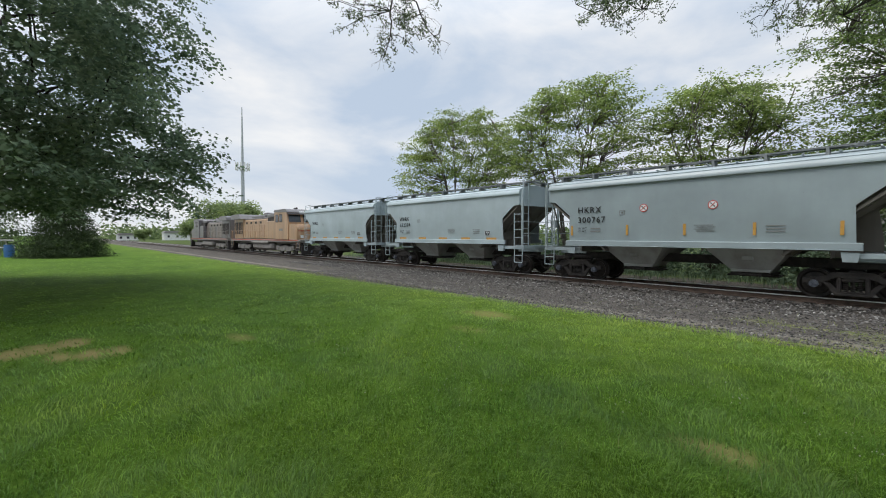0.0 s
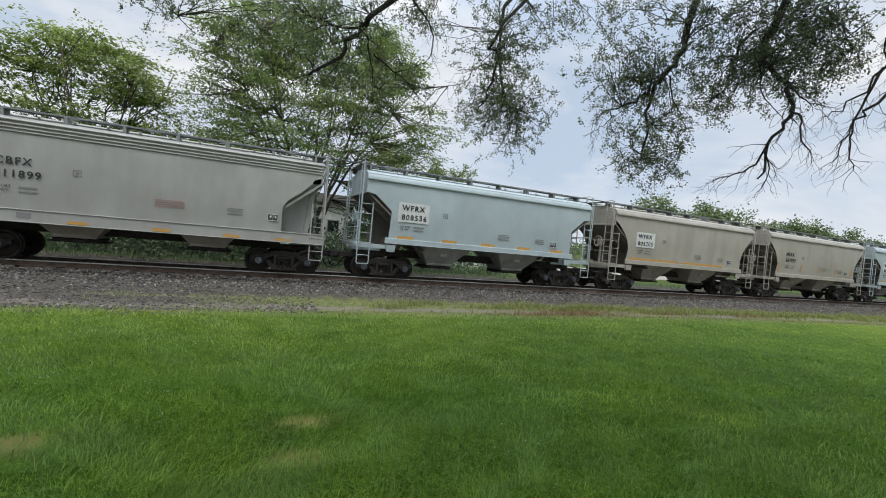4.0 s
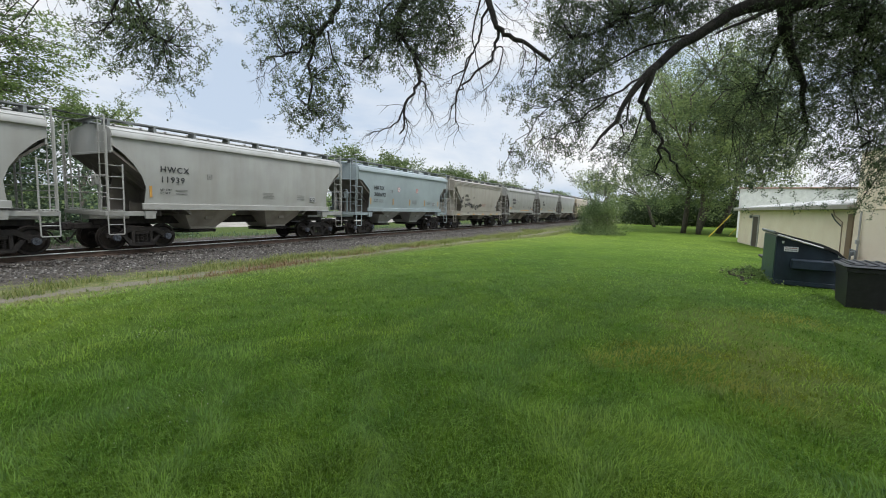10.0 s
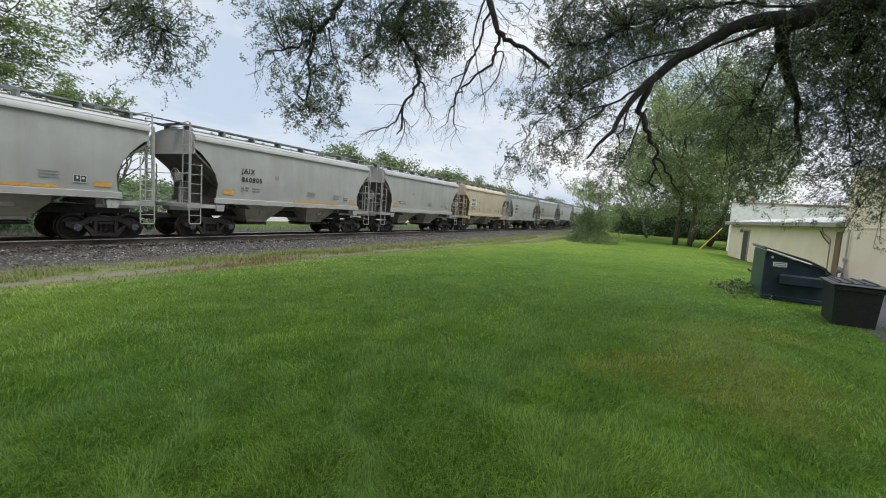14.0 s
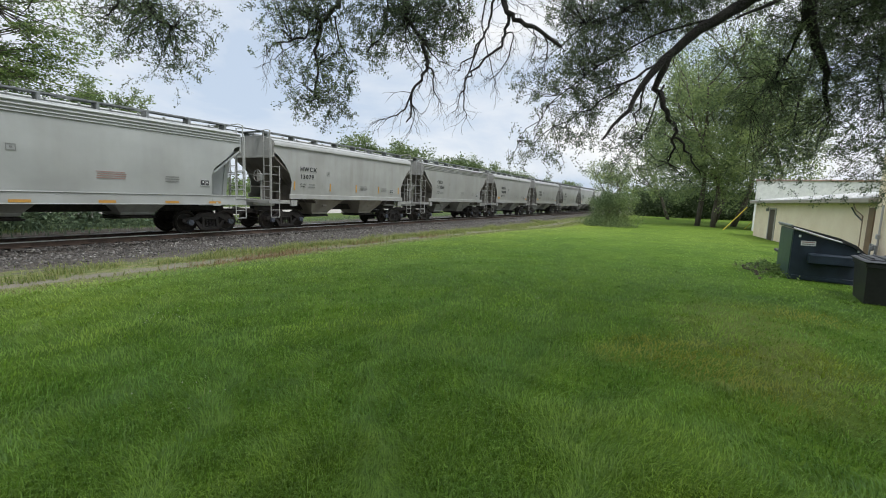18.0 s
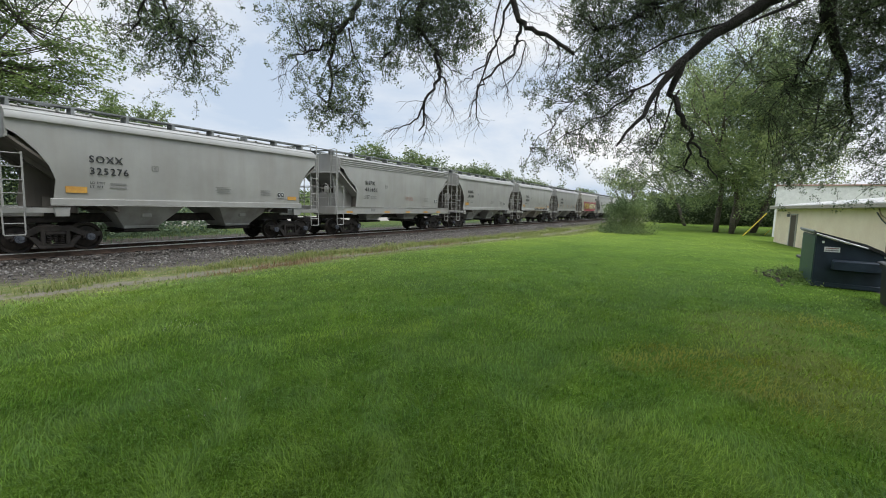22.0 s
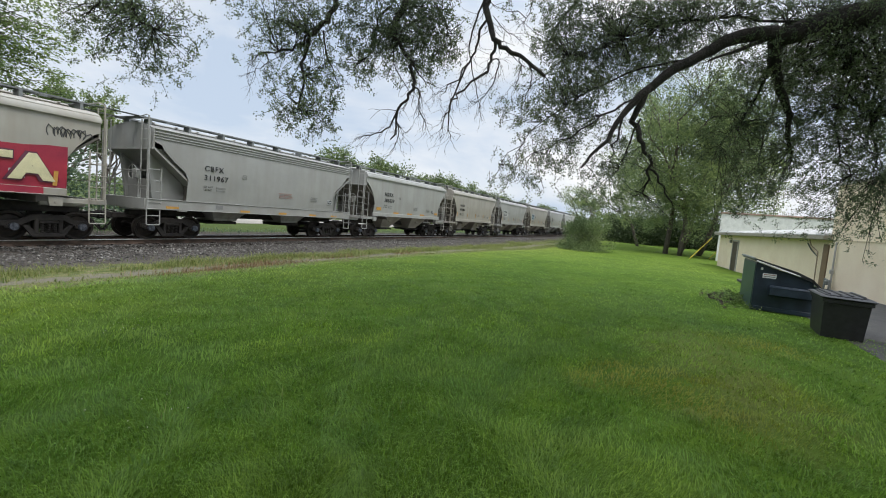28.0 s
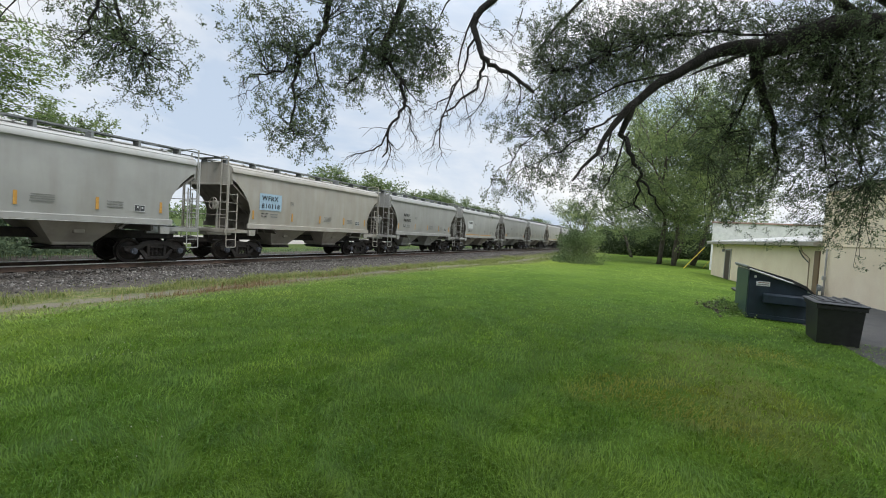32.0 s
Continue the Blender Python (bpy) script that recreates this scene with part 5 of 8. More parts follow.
def build_loco(x, facing, front):
    """A six-axle road diesel: wide nose and cab, long hood with radiator wings, fuel tank, two trucks."""
    loco = new("locomotive")
    tagged(loco, "dusty yellow six-axle diesel locomotive with grey roof" if not front else "sooty grey and yellow diesel locomotive leading the train", "locomotive", "locomotives of the train")
    hood = LOCO_DARK if front else LOCO_YELLOW
    skin = LOCO_GREY if front else hood
    k = Kit().box((0, 0, 1.42), (21.6, 2.9, 0.30), bev=0.04).box((0, 0, 1.2), (18, 1.6, 0.3), bev=0.05)
    part("underframe", k, LOCO_DUST, loco)
    for s in (-1, 1):
        part("sill_stripe", kept("sill_stripe", lambda: Kit().box((0, 0, 0), (20.6, 0.01, 0.09)).mesh("sill_stripe")), LOCO_RED, loco, "faded red sill stripe", at=(0, s * 1.458, 1.49))
    part("engine_hood", Kit().box((-1.6, 0, 2.72), (11.6, 1.9, 2.3), bev=0.12), hood, loco)
    part("hood_roof", Kit().box((-1.6, 0, 3.94), (11.5, 1.7, 0.18), bev=0.06), LOCO_GREY, loco, "sooty grey roof")
    for s in (-1, 1):
        for i in range(12):
            m = hood if i % 4 or front is False else LOCO_GREY
            part("hood_door", kept("hood_door", lambda: Kit().box((0, 0, 0), (0.72, 0.03, 1.55), bev=0.012).box((0.26, -0.02, 0.1), (0.05, 0.03, 0.2), bev=0.008).mesh("hood_door")), m, loco, at=pose(-6.6 + i * 0.80, s * 0.965, 2.45, 0, 0, 0 if s < 0 else 180))
        for i in range(4):
            part("hood_louvre", kept("louvre", lambda: Kit().box((0, 0, 0), (0.56, 0.02, 0.26), bev=0.006).mesh("hood_louvre")), UNDER, loco, at=(-5.8 + i * 1.6, s * 0.985, 3.48))
        grille = part("radiator_grille", Kit().box((-8.6, s * 1.11, 2.9), (3.0, 0.03, 1.5), bev=0.01), UNDER, loco, "dark radiator grille")
        for i in range(5):
            part("grille_bar", kept("gbar", lambda: Kit().box((0, 0, 0), (0.07, 0.03, 1.5), bev=0.008).mesh("grille_bar")), hood, grille, at=(-9.9 + i * 0.65, s * 1.13, 2.9))
        part("equipment_box", Kit().box((3.2, s * 1.18, 2.55), (2.4, 0.5, 1.9), bev=0.05), skin, loco)
        part("brake_grille", Kit().box((2.9, s * 1.0, 3.70), (2.2, 0.35, 0.5), bev=0.03), UNDER, loco)
        part("number_panel", Kit().box((6.3, s * 1.512, 2.55), (0.9, 0.012, 0.22)), FAINT, loco)
    rad = Kit().box((-8.7, 0, 2.85), (3.6, 2.15, 2.55), bev=0.1)
    part("radiator", rad, skin, loco)
    part("radiator_wing", Kit().prism([(-10.5, 4.02), (-6.7, 4.02), (-7.0, 4.40), (-7.3, 4.62), (-10.1, 4.62), (-10.4, 4.40)], -1.5, 1.5), LOCO_GREY, loco, "overhanging grey radiator wing")
    part("roof_housing", Kit().box((-2.6, 0, 4.18), (4.5, 1.4, 0.35), bev=0.08).box((-1.2, 0, 4.45), (1.1, 0.7, 0.35), bev=0.05), LOCO_GREY, loco)
    part("dynamic_brake", Kit().box((2.6, 0, 4.15), (2.6, 2.2, 0.45), bev=0.1).lathe([(0.5, -0.02), (0.5, 0.02)], (2.6, 0, 4.2), 16), LOCO_GREY, loco)
    cab = part("cab", Kit().prism([(4.5, 1.57), (8.1, 1.57), (8.1, 3.05), (7.75, 4.20), (7.5, 4.45), (4.7, 4.45), (4.5, 4.3)], -1.5, 1.5), skin, loco)
    part("cab_roof", Kit().prism([(4.4, 4.40), (8.0, 4.25), (7.95, 4.36), (7.5, 4.62), (4.7, 4.62)], -1.53, 1.53), LOCO_GREY, loco)
    for wx in (5.3, 6.3):
        for s in (-1, 1):
            w = part("cab_window", Kit().box((wx, s * 1.505, 3.72), (0.78, 0.03, 0.80), bev=0.01), UNDER, cab)
            part("window_pane", Kit().box((wx, s * 1.523, 3.72), (0.64, 0.012, 0.66)), GLASS, w)
    for y in (-0.75, 0.75):
        part("windscreen", Kit().box((7.96, y, 3.66), (0.05, 1.2, 0.72), ry=-0.295), GLASS, cab)
    part("visor", Kit().box((8.02, 0, 4.12), (0.35, 2.9, 0.05), ry=0.3), LOCO_GREY, cab)
    nose = part("nose", Kit().prism([(8.0, 1.57), (10.0, 1.57), (10.0, 2.55), (9.75, 2.98), (8.0, 3.10)], -1.42, 1.42), skin, loco)
    part("nose_door", Kit().box((10.01, 0.4, 2.15), (0.03, 0.6, 1.1), bev=0.01), skin, nose)
    part("nose_band", Kit().box((10.012, 0, 2.42), (0.012, 2.5, 0.1)), LOCO_RED, nose)
    part("nose_light", Kit().box((10.02, -0.9, 1.85), (0.04, 0.3, 0.28), bev=0.01), PATCH, nose)
    part("headlight", Kit().box((7.98, 0, 4.28), (0.2, 0.6, 0.24), bev=0.03), PATCH, loco)
    part("fuel_tank", Kit().box((0.3, 0, 0.78), (6.2, 2.7, 0.85), bev=0.25), LOCO_DUST, loco, "dusty grey fuel tank")
    part("air_tank", Kit().tube([(-2.6, -1.32, 1.22), (2.6, -1.32, 1.22)], 0.19, 12), LOCO_DUST, loco)
    for tx in (-6.4, 6.4):
        t = part("truck", Kit().box((0, 0, 0.72), (4.6, 2.1, 0.35), bev=0.08), UNDER, loco, at=(tx, 0, 0))
        for s in (-1, 1):
            part("side_frame", kept("lframe", lambda: Kit().prism([(-2.3, 0.55), (-2.2, 0.95), (-1.1, 0.80), (0, 0.98), (1.1, 0.80), (2.2, 0.95), (2.3, 0.55), (1.2, 0.42), (0, 0.36), (-1.2, 0.42)], -0.09, 0.09).mesh("side_frame")), LOCO_DUST, t, at=(0, s * 1.08, 0))
            for ax in (-1.75, 0, 1.75):
                part("axle_box", kept("abox", lambda: Kit().box((0, 0, 0), (0.36, 0.2, 0.34), bev=0.05).tube([(0.3, 0, -0.1), (0.34, 0, 0.35)], 0.05, 6).mesh("axle_box")), LOCO_DUST, t, at=(ax, s * 1.17, 0.55))
        for ax in (-1.75, 0, 1.75):
            part("wheelset", kept("lwheels", lambda: Kit().lathe([(0.1, -0.06), (0.50, -0.06), (0.52, 0.06), (0.1, 0.08)], (0, -0.755, 0), 24).lathe([(0.1, -0.08), (0.52, -0.06), (0.50, 0.06), (0.1, 0.06)], (0, 0.755, 0), 24).tube([(0, -1, 0), (0, 1, 0)], 0.1, 10).mesh("wheelset")), WHEEL, t, at=(ax, 0, 0.52))
    for e in (-1, 1):
        for s in (-1, 1):
            well = part("step_well", Kit().prism([(e * 9.9, 0.45), (e * 10.75, 0.45), (e * 10.75, 1.57), (e * 9.9, 1.57)], s * 1.15, s * 1.43), UNDER, loco)
            for i in range(4):
                part("step", kept("lstep", lambda: Kit().box((0, 0, 0), (0.8, 0.08, 0.04), bev=0.008).mesh("step")), LOCO_DUST, well, at=(e * 10.32, s * 1.45, 0.5 + i * 0.32))
            part("end_handrail", Kit().tube([(e * 10.7, s * 1.42, 0.7), (e * 10.75, s * 1.42, 2.6), (e * 10.3, s * 1.42, 2.65), (e * 10.05, s * 1.42, 2.4)], 0.03, 6).tube([(e * 9.85, s * 1.43, 0.7), (e * 9.85, s * 1.43, 2.5)], 0.025, 5), hood, loco)
        part("plow", Kit().prism([(e * 10.75, 0.15), (e * 11.0, 0.15), (e * 10.85, 0.95), (e * 10.75, 0.95)], -1.35, 1.35), UNDER, loco)
        part("coupler", Kit().box((e * 10.95, 0, 0.86), (0.7, 0.26, 0.28), bev=0.05).box((e * 11.2, 0, 0.86), (0.24, 0.36, 0.32), bev=0.06), UNDER, loco)
    for s in (-1, 1):
        rail = Kit().tube([(-10.2, s * 1.42, 2.55), (4.4, s * 1.42, 2.55)], 0.024, 6)
        for i in range(9):
            rail.tube([(-10.2 + i * 1.75, s * 1.42, 1.57), (-10.2 + i * 1.75, s * 1.42, 2.55)], 0.02, 5)
        part("side_handrail", rail, hood, loco)
    part("horn", Kit().tube([(5.4, 0.4, 4.62), (5.4, 0.4, 4.82)], 0.04, 6).tube([(5.1, 0.4, 4.84), (5.8, 0.4, 4.84)], 0.06, 8, 0.1), UNDER, loco)
    LOCOS.append((loco, x, facing))


# ---- trees ----
def leaf_cloud(rng, centres, per, spread, size, squash=0.8, shape=1.8, droop=0.0):
    """Pointed leaves (two triangles folded along the rib) scattered round the centres."""
    c = np.repeat(np.asarray(centres, float), per, 0)
    n = len(c)
    sp = np.repeat(np.broadcast_to(spread, (len(centres),)), per)[:, None]
    p = c + rng.normal(0, 1, (n, 3)) * sp * np.array([0.55, 0.55, 0.55 * squash])
    a, t = rng.uniform(0, 2 * math.pi, n), rng.normal(-droop, 0.55, n)
    d = np.stack([np.cos(a) * np.cos(t), np.sin(a) * np.cos(t), np.sin(t)], -1)
    s = np.cross(d, rng.normal(0, 1, (n, 3)))
    s /= np.linalg.norm(s, axis=1, keepdims=True) + 1e-9
    nn = np.cross(d, s)
    ln = (size * rng.uniform(0.65, 1.35, n))[:, None]
    w = ln / shape / 2
    q0, q2 = p - d * ln / 2, p + d * ln / 2
    q1, q3 = p + s * w + nn * w * 0.35 - d * ln * 0.06, p - s * w + nn * w * 0.35 - d * ln * 0.06
    v = np.stack([q0, q1, q2, q3], 1).reshape(-1, 3)
    k = 4 * np.arange(n)[:, None]
    return v, np.concatenate([k + np.array([[0, 1, 2]]), k + np.array([[0, 2, 3]])], 0)


def tier_leaves(rng, centres, ways, per, long, wide, size, shape=2.0, thin=0.08, droop=0.18):
    """Flat tiers of near-level leaves: one oval fan a centre, drawn out along its way and drooping at the rim."""
    c, w = np.asarray(centres, float), np.asarray(ways, float)
    m = len(c)
    n = m * per
    side = np.cross(w, np.array([0, 0, 1.0]))
    side /= np.linalg.norm(side, axis=1, keepdims=True) + 1e-9
    scale = rng.uniform(0.7, 1.3, m)
    a, q = rng.uniform(0, 2 * math.pi, (m, per)), np.sqrt(rng.random((m, per)))
    u, v = q * np.cos(a), q * np.sin(a)
    # ragged fingers along the rim
    u = u * (1 + 0.30 * np.sin(5 * a + 6.3 * rng.random((m, 1))))
    p = c[:, None] + w[:, None] * (u * long * scale[:, None])[..., None] + side[:, None] * (v * wide * scale[:, None])[..., None]
    p[..., 2] += rng.normal(0, thin, (m, per)) - droop * q ** 2 * scale[:, None] * long
    p = p.reshape(-1, 3)
    out = (w[:, None] * u[..., None] + side[:, None] * v[..., None]).reshape(-1, 3) + rng.normal(0, 0.45, (n, 3)) * np.array([1, 1, 0.5])
    out[:, 2] -= 0.25
    d = out / (np.linalg.norm(out, axis=1, keepdims=True) + 1e-9)
    s = np.cross(d, np.array([0, 0, 1.0]) + rng.normal(0, 0.45, (n, 3)))
    s /= np.linalg.norm(s, axis=1, keepdims=True) + 1e-9
    ln = (size * rng.uniform(0.65, 1.35, n))[:, None]
    hw = ln / shape / 2
    lift = np.cross(s, d) * hw * 0.3
    verts = np.stack([p - d * ln / 2, p + s * hw + lift, p + d * ln / 2, p - s * hw + lift], 1).reshape(-1, 3)
    k = 4 * np.arange(n)[:, None]
    return verts, np.concatenate([k + np.array([[0, 1, 2]]), k + np.array([[0, 2, 3]])], 0)


def joined(groups):
    base = np.cumsum([0] + [len(g[0]) for g in groups[:-1]])
    return np.concatenate([g[0] for g in groups]), np.concatenate([g[1] + b for g, b in zip(groups, base)])


def grow(rng, start, way, length, radius, depth, out, tips, wander=0.25, split=3, lift=0.1):
    """Branches that fork; out collects (points, r0, r1), tips the ends of the last ones."""
    pts, p, d = [Vector(start)], Vector(start), Vector(way).normalized()
    steps = 4
    for i in range(steps):
        d = (d + Vector((rng.normal(0, wander), rng.normal(0, wander), rng.normal(lift, wander * 0.7))) * 0.5).normalized()
        p = p + d * (length / steps)
        pts.append(p.copy())
    out.append((pts, radius, radius * 0.55))
    if depth == 0:
        tips += [pts[-1], pts[-2], pts[-3]]
        return
    for j in range(split):
        at = pts[-1] if j == 0 else pts[rng.integers(2, steps + 1)]
        turn = Vector(rng.normal(0, 1, 3)).normalized()
        grow(rng, at, d + turn * 0.75, length * rng.uniform(0.6, 0.85), radius * 0.55, depth - 1, out, tips, wander, split, lift)


def wood(branches, n=6, least=0.0):
    k = Kit()
    for pts, r0, r1 in branches:
        if r0 >= least:
            k.tube(pts, r0, n if r0 > 0.05 else 4, r1)
    me = bpy.data.meshes.new("branches")
    me.from_pydata(k.v, [], k.f)
    me.shade_smooth()
    return me


def locust(rng, x, y, height, wide, leaf, label, name="locust_tree", stems=5, per=42, size=0.16, spread=0.85, bark=None, squash=0.5, fill=0, low=0.3, clear=0.0, reach=0.62, shoulder=1.0, thick=1.0, gaps=0.0):
    z = float(ground_z(x, y))
    tree = new(name)
    tree.matrix_basis = Matrix.Translation((x, y, z))
    tagged(tree, label, "tree", "trees round the railway")
    out, tips = [], []
    for i in range(stems):
        a = 2 * math.pi * (i + rng.uniform(-0.3, 0.3)) / stems
        tilt = wide / height * rng.uniform(0.25, 0.75)
        way = (math.cos(a) * tilt, math.sin(a) * tilt, 1)
        grow(rng, (math.cos(a) * 0.15, math.sin(a) * 0.15, -0.1), way, height * 0.42, 0.016 * height / math.sqrt(stems) * 1.6 * thick, 3, out, tips, 0.22, 3, 0.12)
    top = max(t.z for t in tips)
    for o in out:
        for q in o[0]:
            q.z *= height / (top + 0.4)
    part("trunk", wood(out[:1] + [o for o in out[1:] if o[1] > 0.05]), bark or BARK_FAR, tree)
    tagged(part("twig_mass", wood([o for o in out[1:] if o[1] <= 0.05], 4), bark or BARK_FAR, tree), kind="stuff")
    pts = np.array([tuple(t) for t in tips])
    pts = pts[pts[:, 2] > clear * height]
    if fill:
        # boughs that hang out round the stems, uneven and with gaps
        u = rng.normal(0, 1, (fill, 3))
        u /= np.linalg.norm(u, axis=1, keepdims=True)
        u[:, :2] *= (np.sqrt(1 - u[:, 2:] ** 2) + 1e-6) ** (shoulder - 1)
        r = rng.uniform(0.68, 1.0, (fill, 1)) * (1 + 0.16 * np.sin(5 * u[:, :1] + 3 * u[:, 2:]) + 0.12 * np.sin(9 * u[:, 1:2] + 4 * u[:, 2:]))
        c = u * r * np.array([wide * reach, wide * reach, height * (1 - low) / 2 * 0.95]) + np.array([0, 0, height * (1 + low) / 2])
        if gaps:
            q = np.sin(1.25 * c[:, 0] + 1.3 * y) * np.sin(1.05 * c[:, 1] + x) + np.sin(0.95 * c[:, 2] + 0.7 * c[:, 0] + x) * 0.9
            c = c[q > gaps]
        pts = np.concatenate([pts, c])
    v, f = leaf_cloud(rng, pts, per, spread, size, squash, 1.7)
    part("crown", cloud_mesh("crown", v, f), leaf, tree)
    return tree


def feathery_tree(rng, x, y, height, wide, leaf, label, name="locust_tree", tiers=120, per=150, low=0.40, stems=7, long=1.25, broad=0.75, size=0.17, lean=0.0, dome=0.5, gap=None):
    """A fan of bare stems under a broad dome of flat leafy tiers with sky between them."""
    z = float(ground_z(x, y))
    tree = new(name)
    tree.matrix_basis = Matrix.Translation((x, y, z))
    tagged(tree, label, "tree", "trees round the railway")
    height = height - z
    trunks, boughs, marks = [], [], []
    for i in range(stems):
        a = 2 * math.pi * (i + rng.uniform(-0.3, 0.3)) / stems
        r, top = wide * rng.uniform(0.25, 0.72), height * rng.uniform(0.72, 0.90)
        pts = []
        for j in range(7):
            t = j / 6
            pts.append(Vector((math.cos(a) * (0.2 + r * t ** 1.5) + lean * t, math.sin(a) * (0.2 + r * 0.7 * t ** 1.5), -0.1 + top * t)) + Vector(rng.normal(0, 0.06 + 0.12 * t, 3)))
        trunks.append((pts, 0.0085 * height * rng.uniform(0.75, 1.1), 0.025))
        marks += pts[2:]
    marks_at = np.array([tuple(p) for p in marks])
    # heights from the skirt to the top, the dome narrowing upward
    h = low + (1 - low) * rng.random(tiers) ** 0.8
    s = (h - low) / (1 - low)
    reach = np.clip(1 - (np.clip(s - 0.25, 0, 1) / 0.80) ** 2, 0.02, 1) ** dome * (0.80 + 0.20 * np.clip(s / 0.25, 0, 1))
    a = rng.uniform(0, 2 * math.pi, tiers)
    lump = 1 + 0.13 * np.sin(3 * a + 5 * s) + 0.09 * np.sin(7 * a + 2)
    q = np.clip(rng.uniform(0.25, 1.0, tiers) ** 0.5, 0, 1) * reach * lump * (wide - 0.5 * long)
    c = np.stack([np.cos(a) * q + lean * s, np.sin(a) * q * 0.6, h * height - 0.25 + 0.25 * np.cos(4 * a)], -1)
    if gap:
        # an opening low in the crown: middle, half width, height
        clear = (np.abs(c[:, 0] - gap[0]) > gap[1]) | (c[:, 2] > gap[2])
        c, a = c[clear], a[clear]
        tiers = len(c)
    w = np.stack([np.cos(a), np.sin(a), np.full(tiers, 0.12)], -1) + rng.normal(0, 0.35, (tiers, 3)) * np.array([1, 1, 0.35])
    w /= np.linalg.norm(w, axis=1, keepdims=True)
    for i in range(tiers):
        d = np.linalg.norm(marks_at - c[i] + np.array([0, 0, 1.1]), axis=1)
        f, e = marks[int(np.argmin(d))], Vector(c[i])
        m = f.lerp(e, 0.55) + Vector((0, 0, -0.15)) + Vector(rng.normal(0, 0.12, 3))
        boughs.append(([f, f.lerp(m, 0.5) + Vector(rng.normal(0, 0.06, 3)), m, e, e + Vector(w[i]) * long * 0.6], 0.034, 0.010))
    for t in trunks:
        part("trunk", wood([t], 7), BARK_FAR, tree)
    tagged(part("bough_mass", wood(boughs, 4), BARK_FAR, tree), kind="stuff")
    v, f = tier_leaves(rng, c, w, per, long, broad, size)
    part("crown", cloud_mesh("crown", v, f), leaf, tree)
    return tree


def build_background_trees():
    rng = np.random.default_rng(21)
    feathery_tree(rng, -26.9, 26.0, 12.2, 7.0, LEAF_LOCUST, "feathery bright green locust tree behind the track", tiers=270, lean=0.3)
    feathery_tree(rng, -15.9, 26.0, 12.1, 6.3, LEAF_LOCUST, "feathery bright green locust tree with bare fanned stems", tiers=250)
    feathery_tree(rng, -7.4, 26.0, 9.9, 4.6, LEAF_LOCUST, "lower feathery green locust tree behind the track", tiers=150)
    feathery_tree(rng, 2.9, 26.4, 13.9, 7.8, LEAF_MID, "tall spreading green tree close behind the track", "spreading_tree", tiers=700, per=150, low=0.16, stems=8, long=1.2, broad=0.8, size=0.155, dome=0.3, lean=0.8, gap=(1.4, 2.0, 5.0))
    # far row past the track on the +x side
    for x, y, h, w in ((60, 48, 12.3, 4.5), (66, 47, 12.0, 4), (84, 45, 11.0, 5), (92, 47, 11.3, 5), (101, 46, 11.2, 5), (112, 47, 10.4, 5), (128, 46, 10.6, 6), (146, 45, 9.5, 6), (168, 40, 9.5, 6), (190, 44, 8.8, 7), (215, 40, 8, 7)):
        locust(rng, x, y, h, w, LEAF_FAR, "distant rounded green tree beyond the railway", "far_tree", stems=4, per=30, size=0.42, spread=1.2, squash=0.8)
    for x, h, w in ((18.0, 10.7, 1.15), (21.0, 9.3, 0.6)):
        locust(rng, x, 44.2, h, w, LEAF_FAR, "small rounded green tree beyond the railway", "far_tree", stems=1, per=60, size=0.2, spread=0.5, squash=0.8, clear=0.6, fill=70, low=0.5, reach=0.9)
    # far on the -x side, by the tower
    for x, y, h, w in ((-92, 26, 9, 6), (-100, 30, 9.5, 6), (-112, 33, 8.5, 6), (-140, 30, 7, 6), (-230, 29, 5, 2.5), (-60, 52, 9.5, 5)):
        locust(rng, x, y, h, w, LEAF_GROVE, "distant green tree near the tower", "far_tree", stems=4, per=30, size=0.42, spread=1.2, squash=0.8)
    # grove at the end of the lawn
    for x, y, h, w in ((54.5, -0.9, 18, 6.5), (53.0, -2.4, 17, 4.0), (59, -2.6, 22.5, 9.5), (58.5, -4.4, 20, 9), (66, -7.5, 17, 8), (72, 2.3, 15, 5.5)):
        locust(rng, x, y, h, w, LEAF_GROVE, "tall dense tree with low boughs at the end of the lawn", "grove_tree", stems=2 if h > 20 else 1, per=40, size=0.20, spread=0.95, squash=0.5, fill=720, low=0.13, reach=0.8, shoulder=0.5, thick=0.62, gaps=-0.35)
    # hedge behind the grove
    v, f = leaf_cloud(rng, np.stack([rng.uniform(84, 104, 1700), rng.uniform(-22, 9, 1700), rng.uniform(-0.6, 4.2, 1700)], -1), 30, 0.9, 0.42)
    tagged(part("hedge", cloud_mesh("hedge", v, f), LEAF_HEDGE), "overgrown hedge behind the trees, leaves coloured dark for the shade there", "hedge", kind="stuff")
    v, f = leaf_cloud(rng, np.stack([rng.uniform(-72, -60, 420), rng.uniform(-26, -3.2, 420), np.abs(rng.normal(0, 2.2, 420))], -1), 34, 0.9, 0.3)
    tagged(part("hedge", cloud_mesh("hedge", v, f), LEAF_HEDGE), "dark hedge at the edge of the neighbouring yard", "hedge", kind="stuff")
    # brush along the far side of the track
    n = 900
    c = np.stack([rng.uniform(-120, 200, n), rng.normal(31, 2.0, n), rng.uniform(-0.5, 1.3, n)], -1)
    c = c[(c[:, 0] < 9) | (c[:, 0] > 140)]
    v, f = leaf_cloud(rng, c, 22, 0.9, 0.26)
    tagged(part("trackside_brush", cloud_mesh("trackside_brush", v, f), LEAF_MAPLE), "low green brush along the far side of the railway", "brush", kind="stuff")
    # shaded undergrowth beneath the locusts
    n = 700
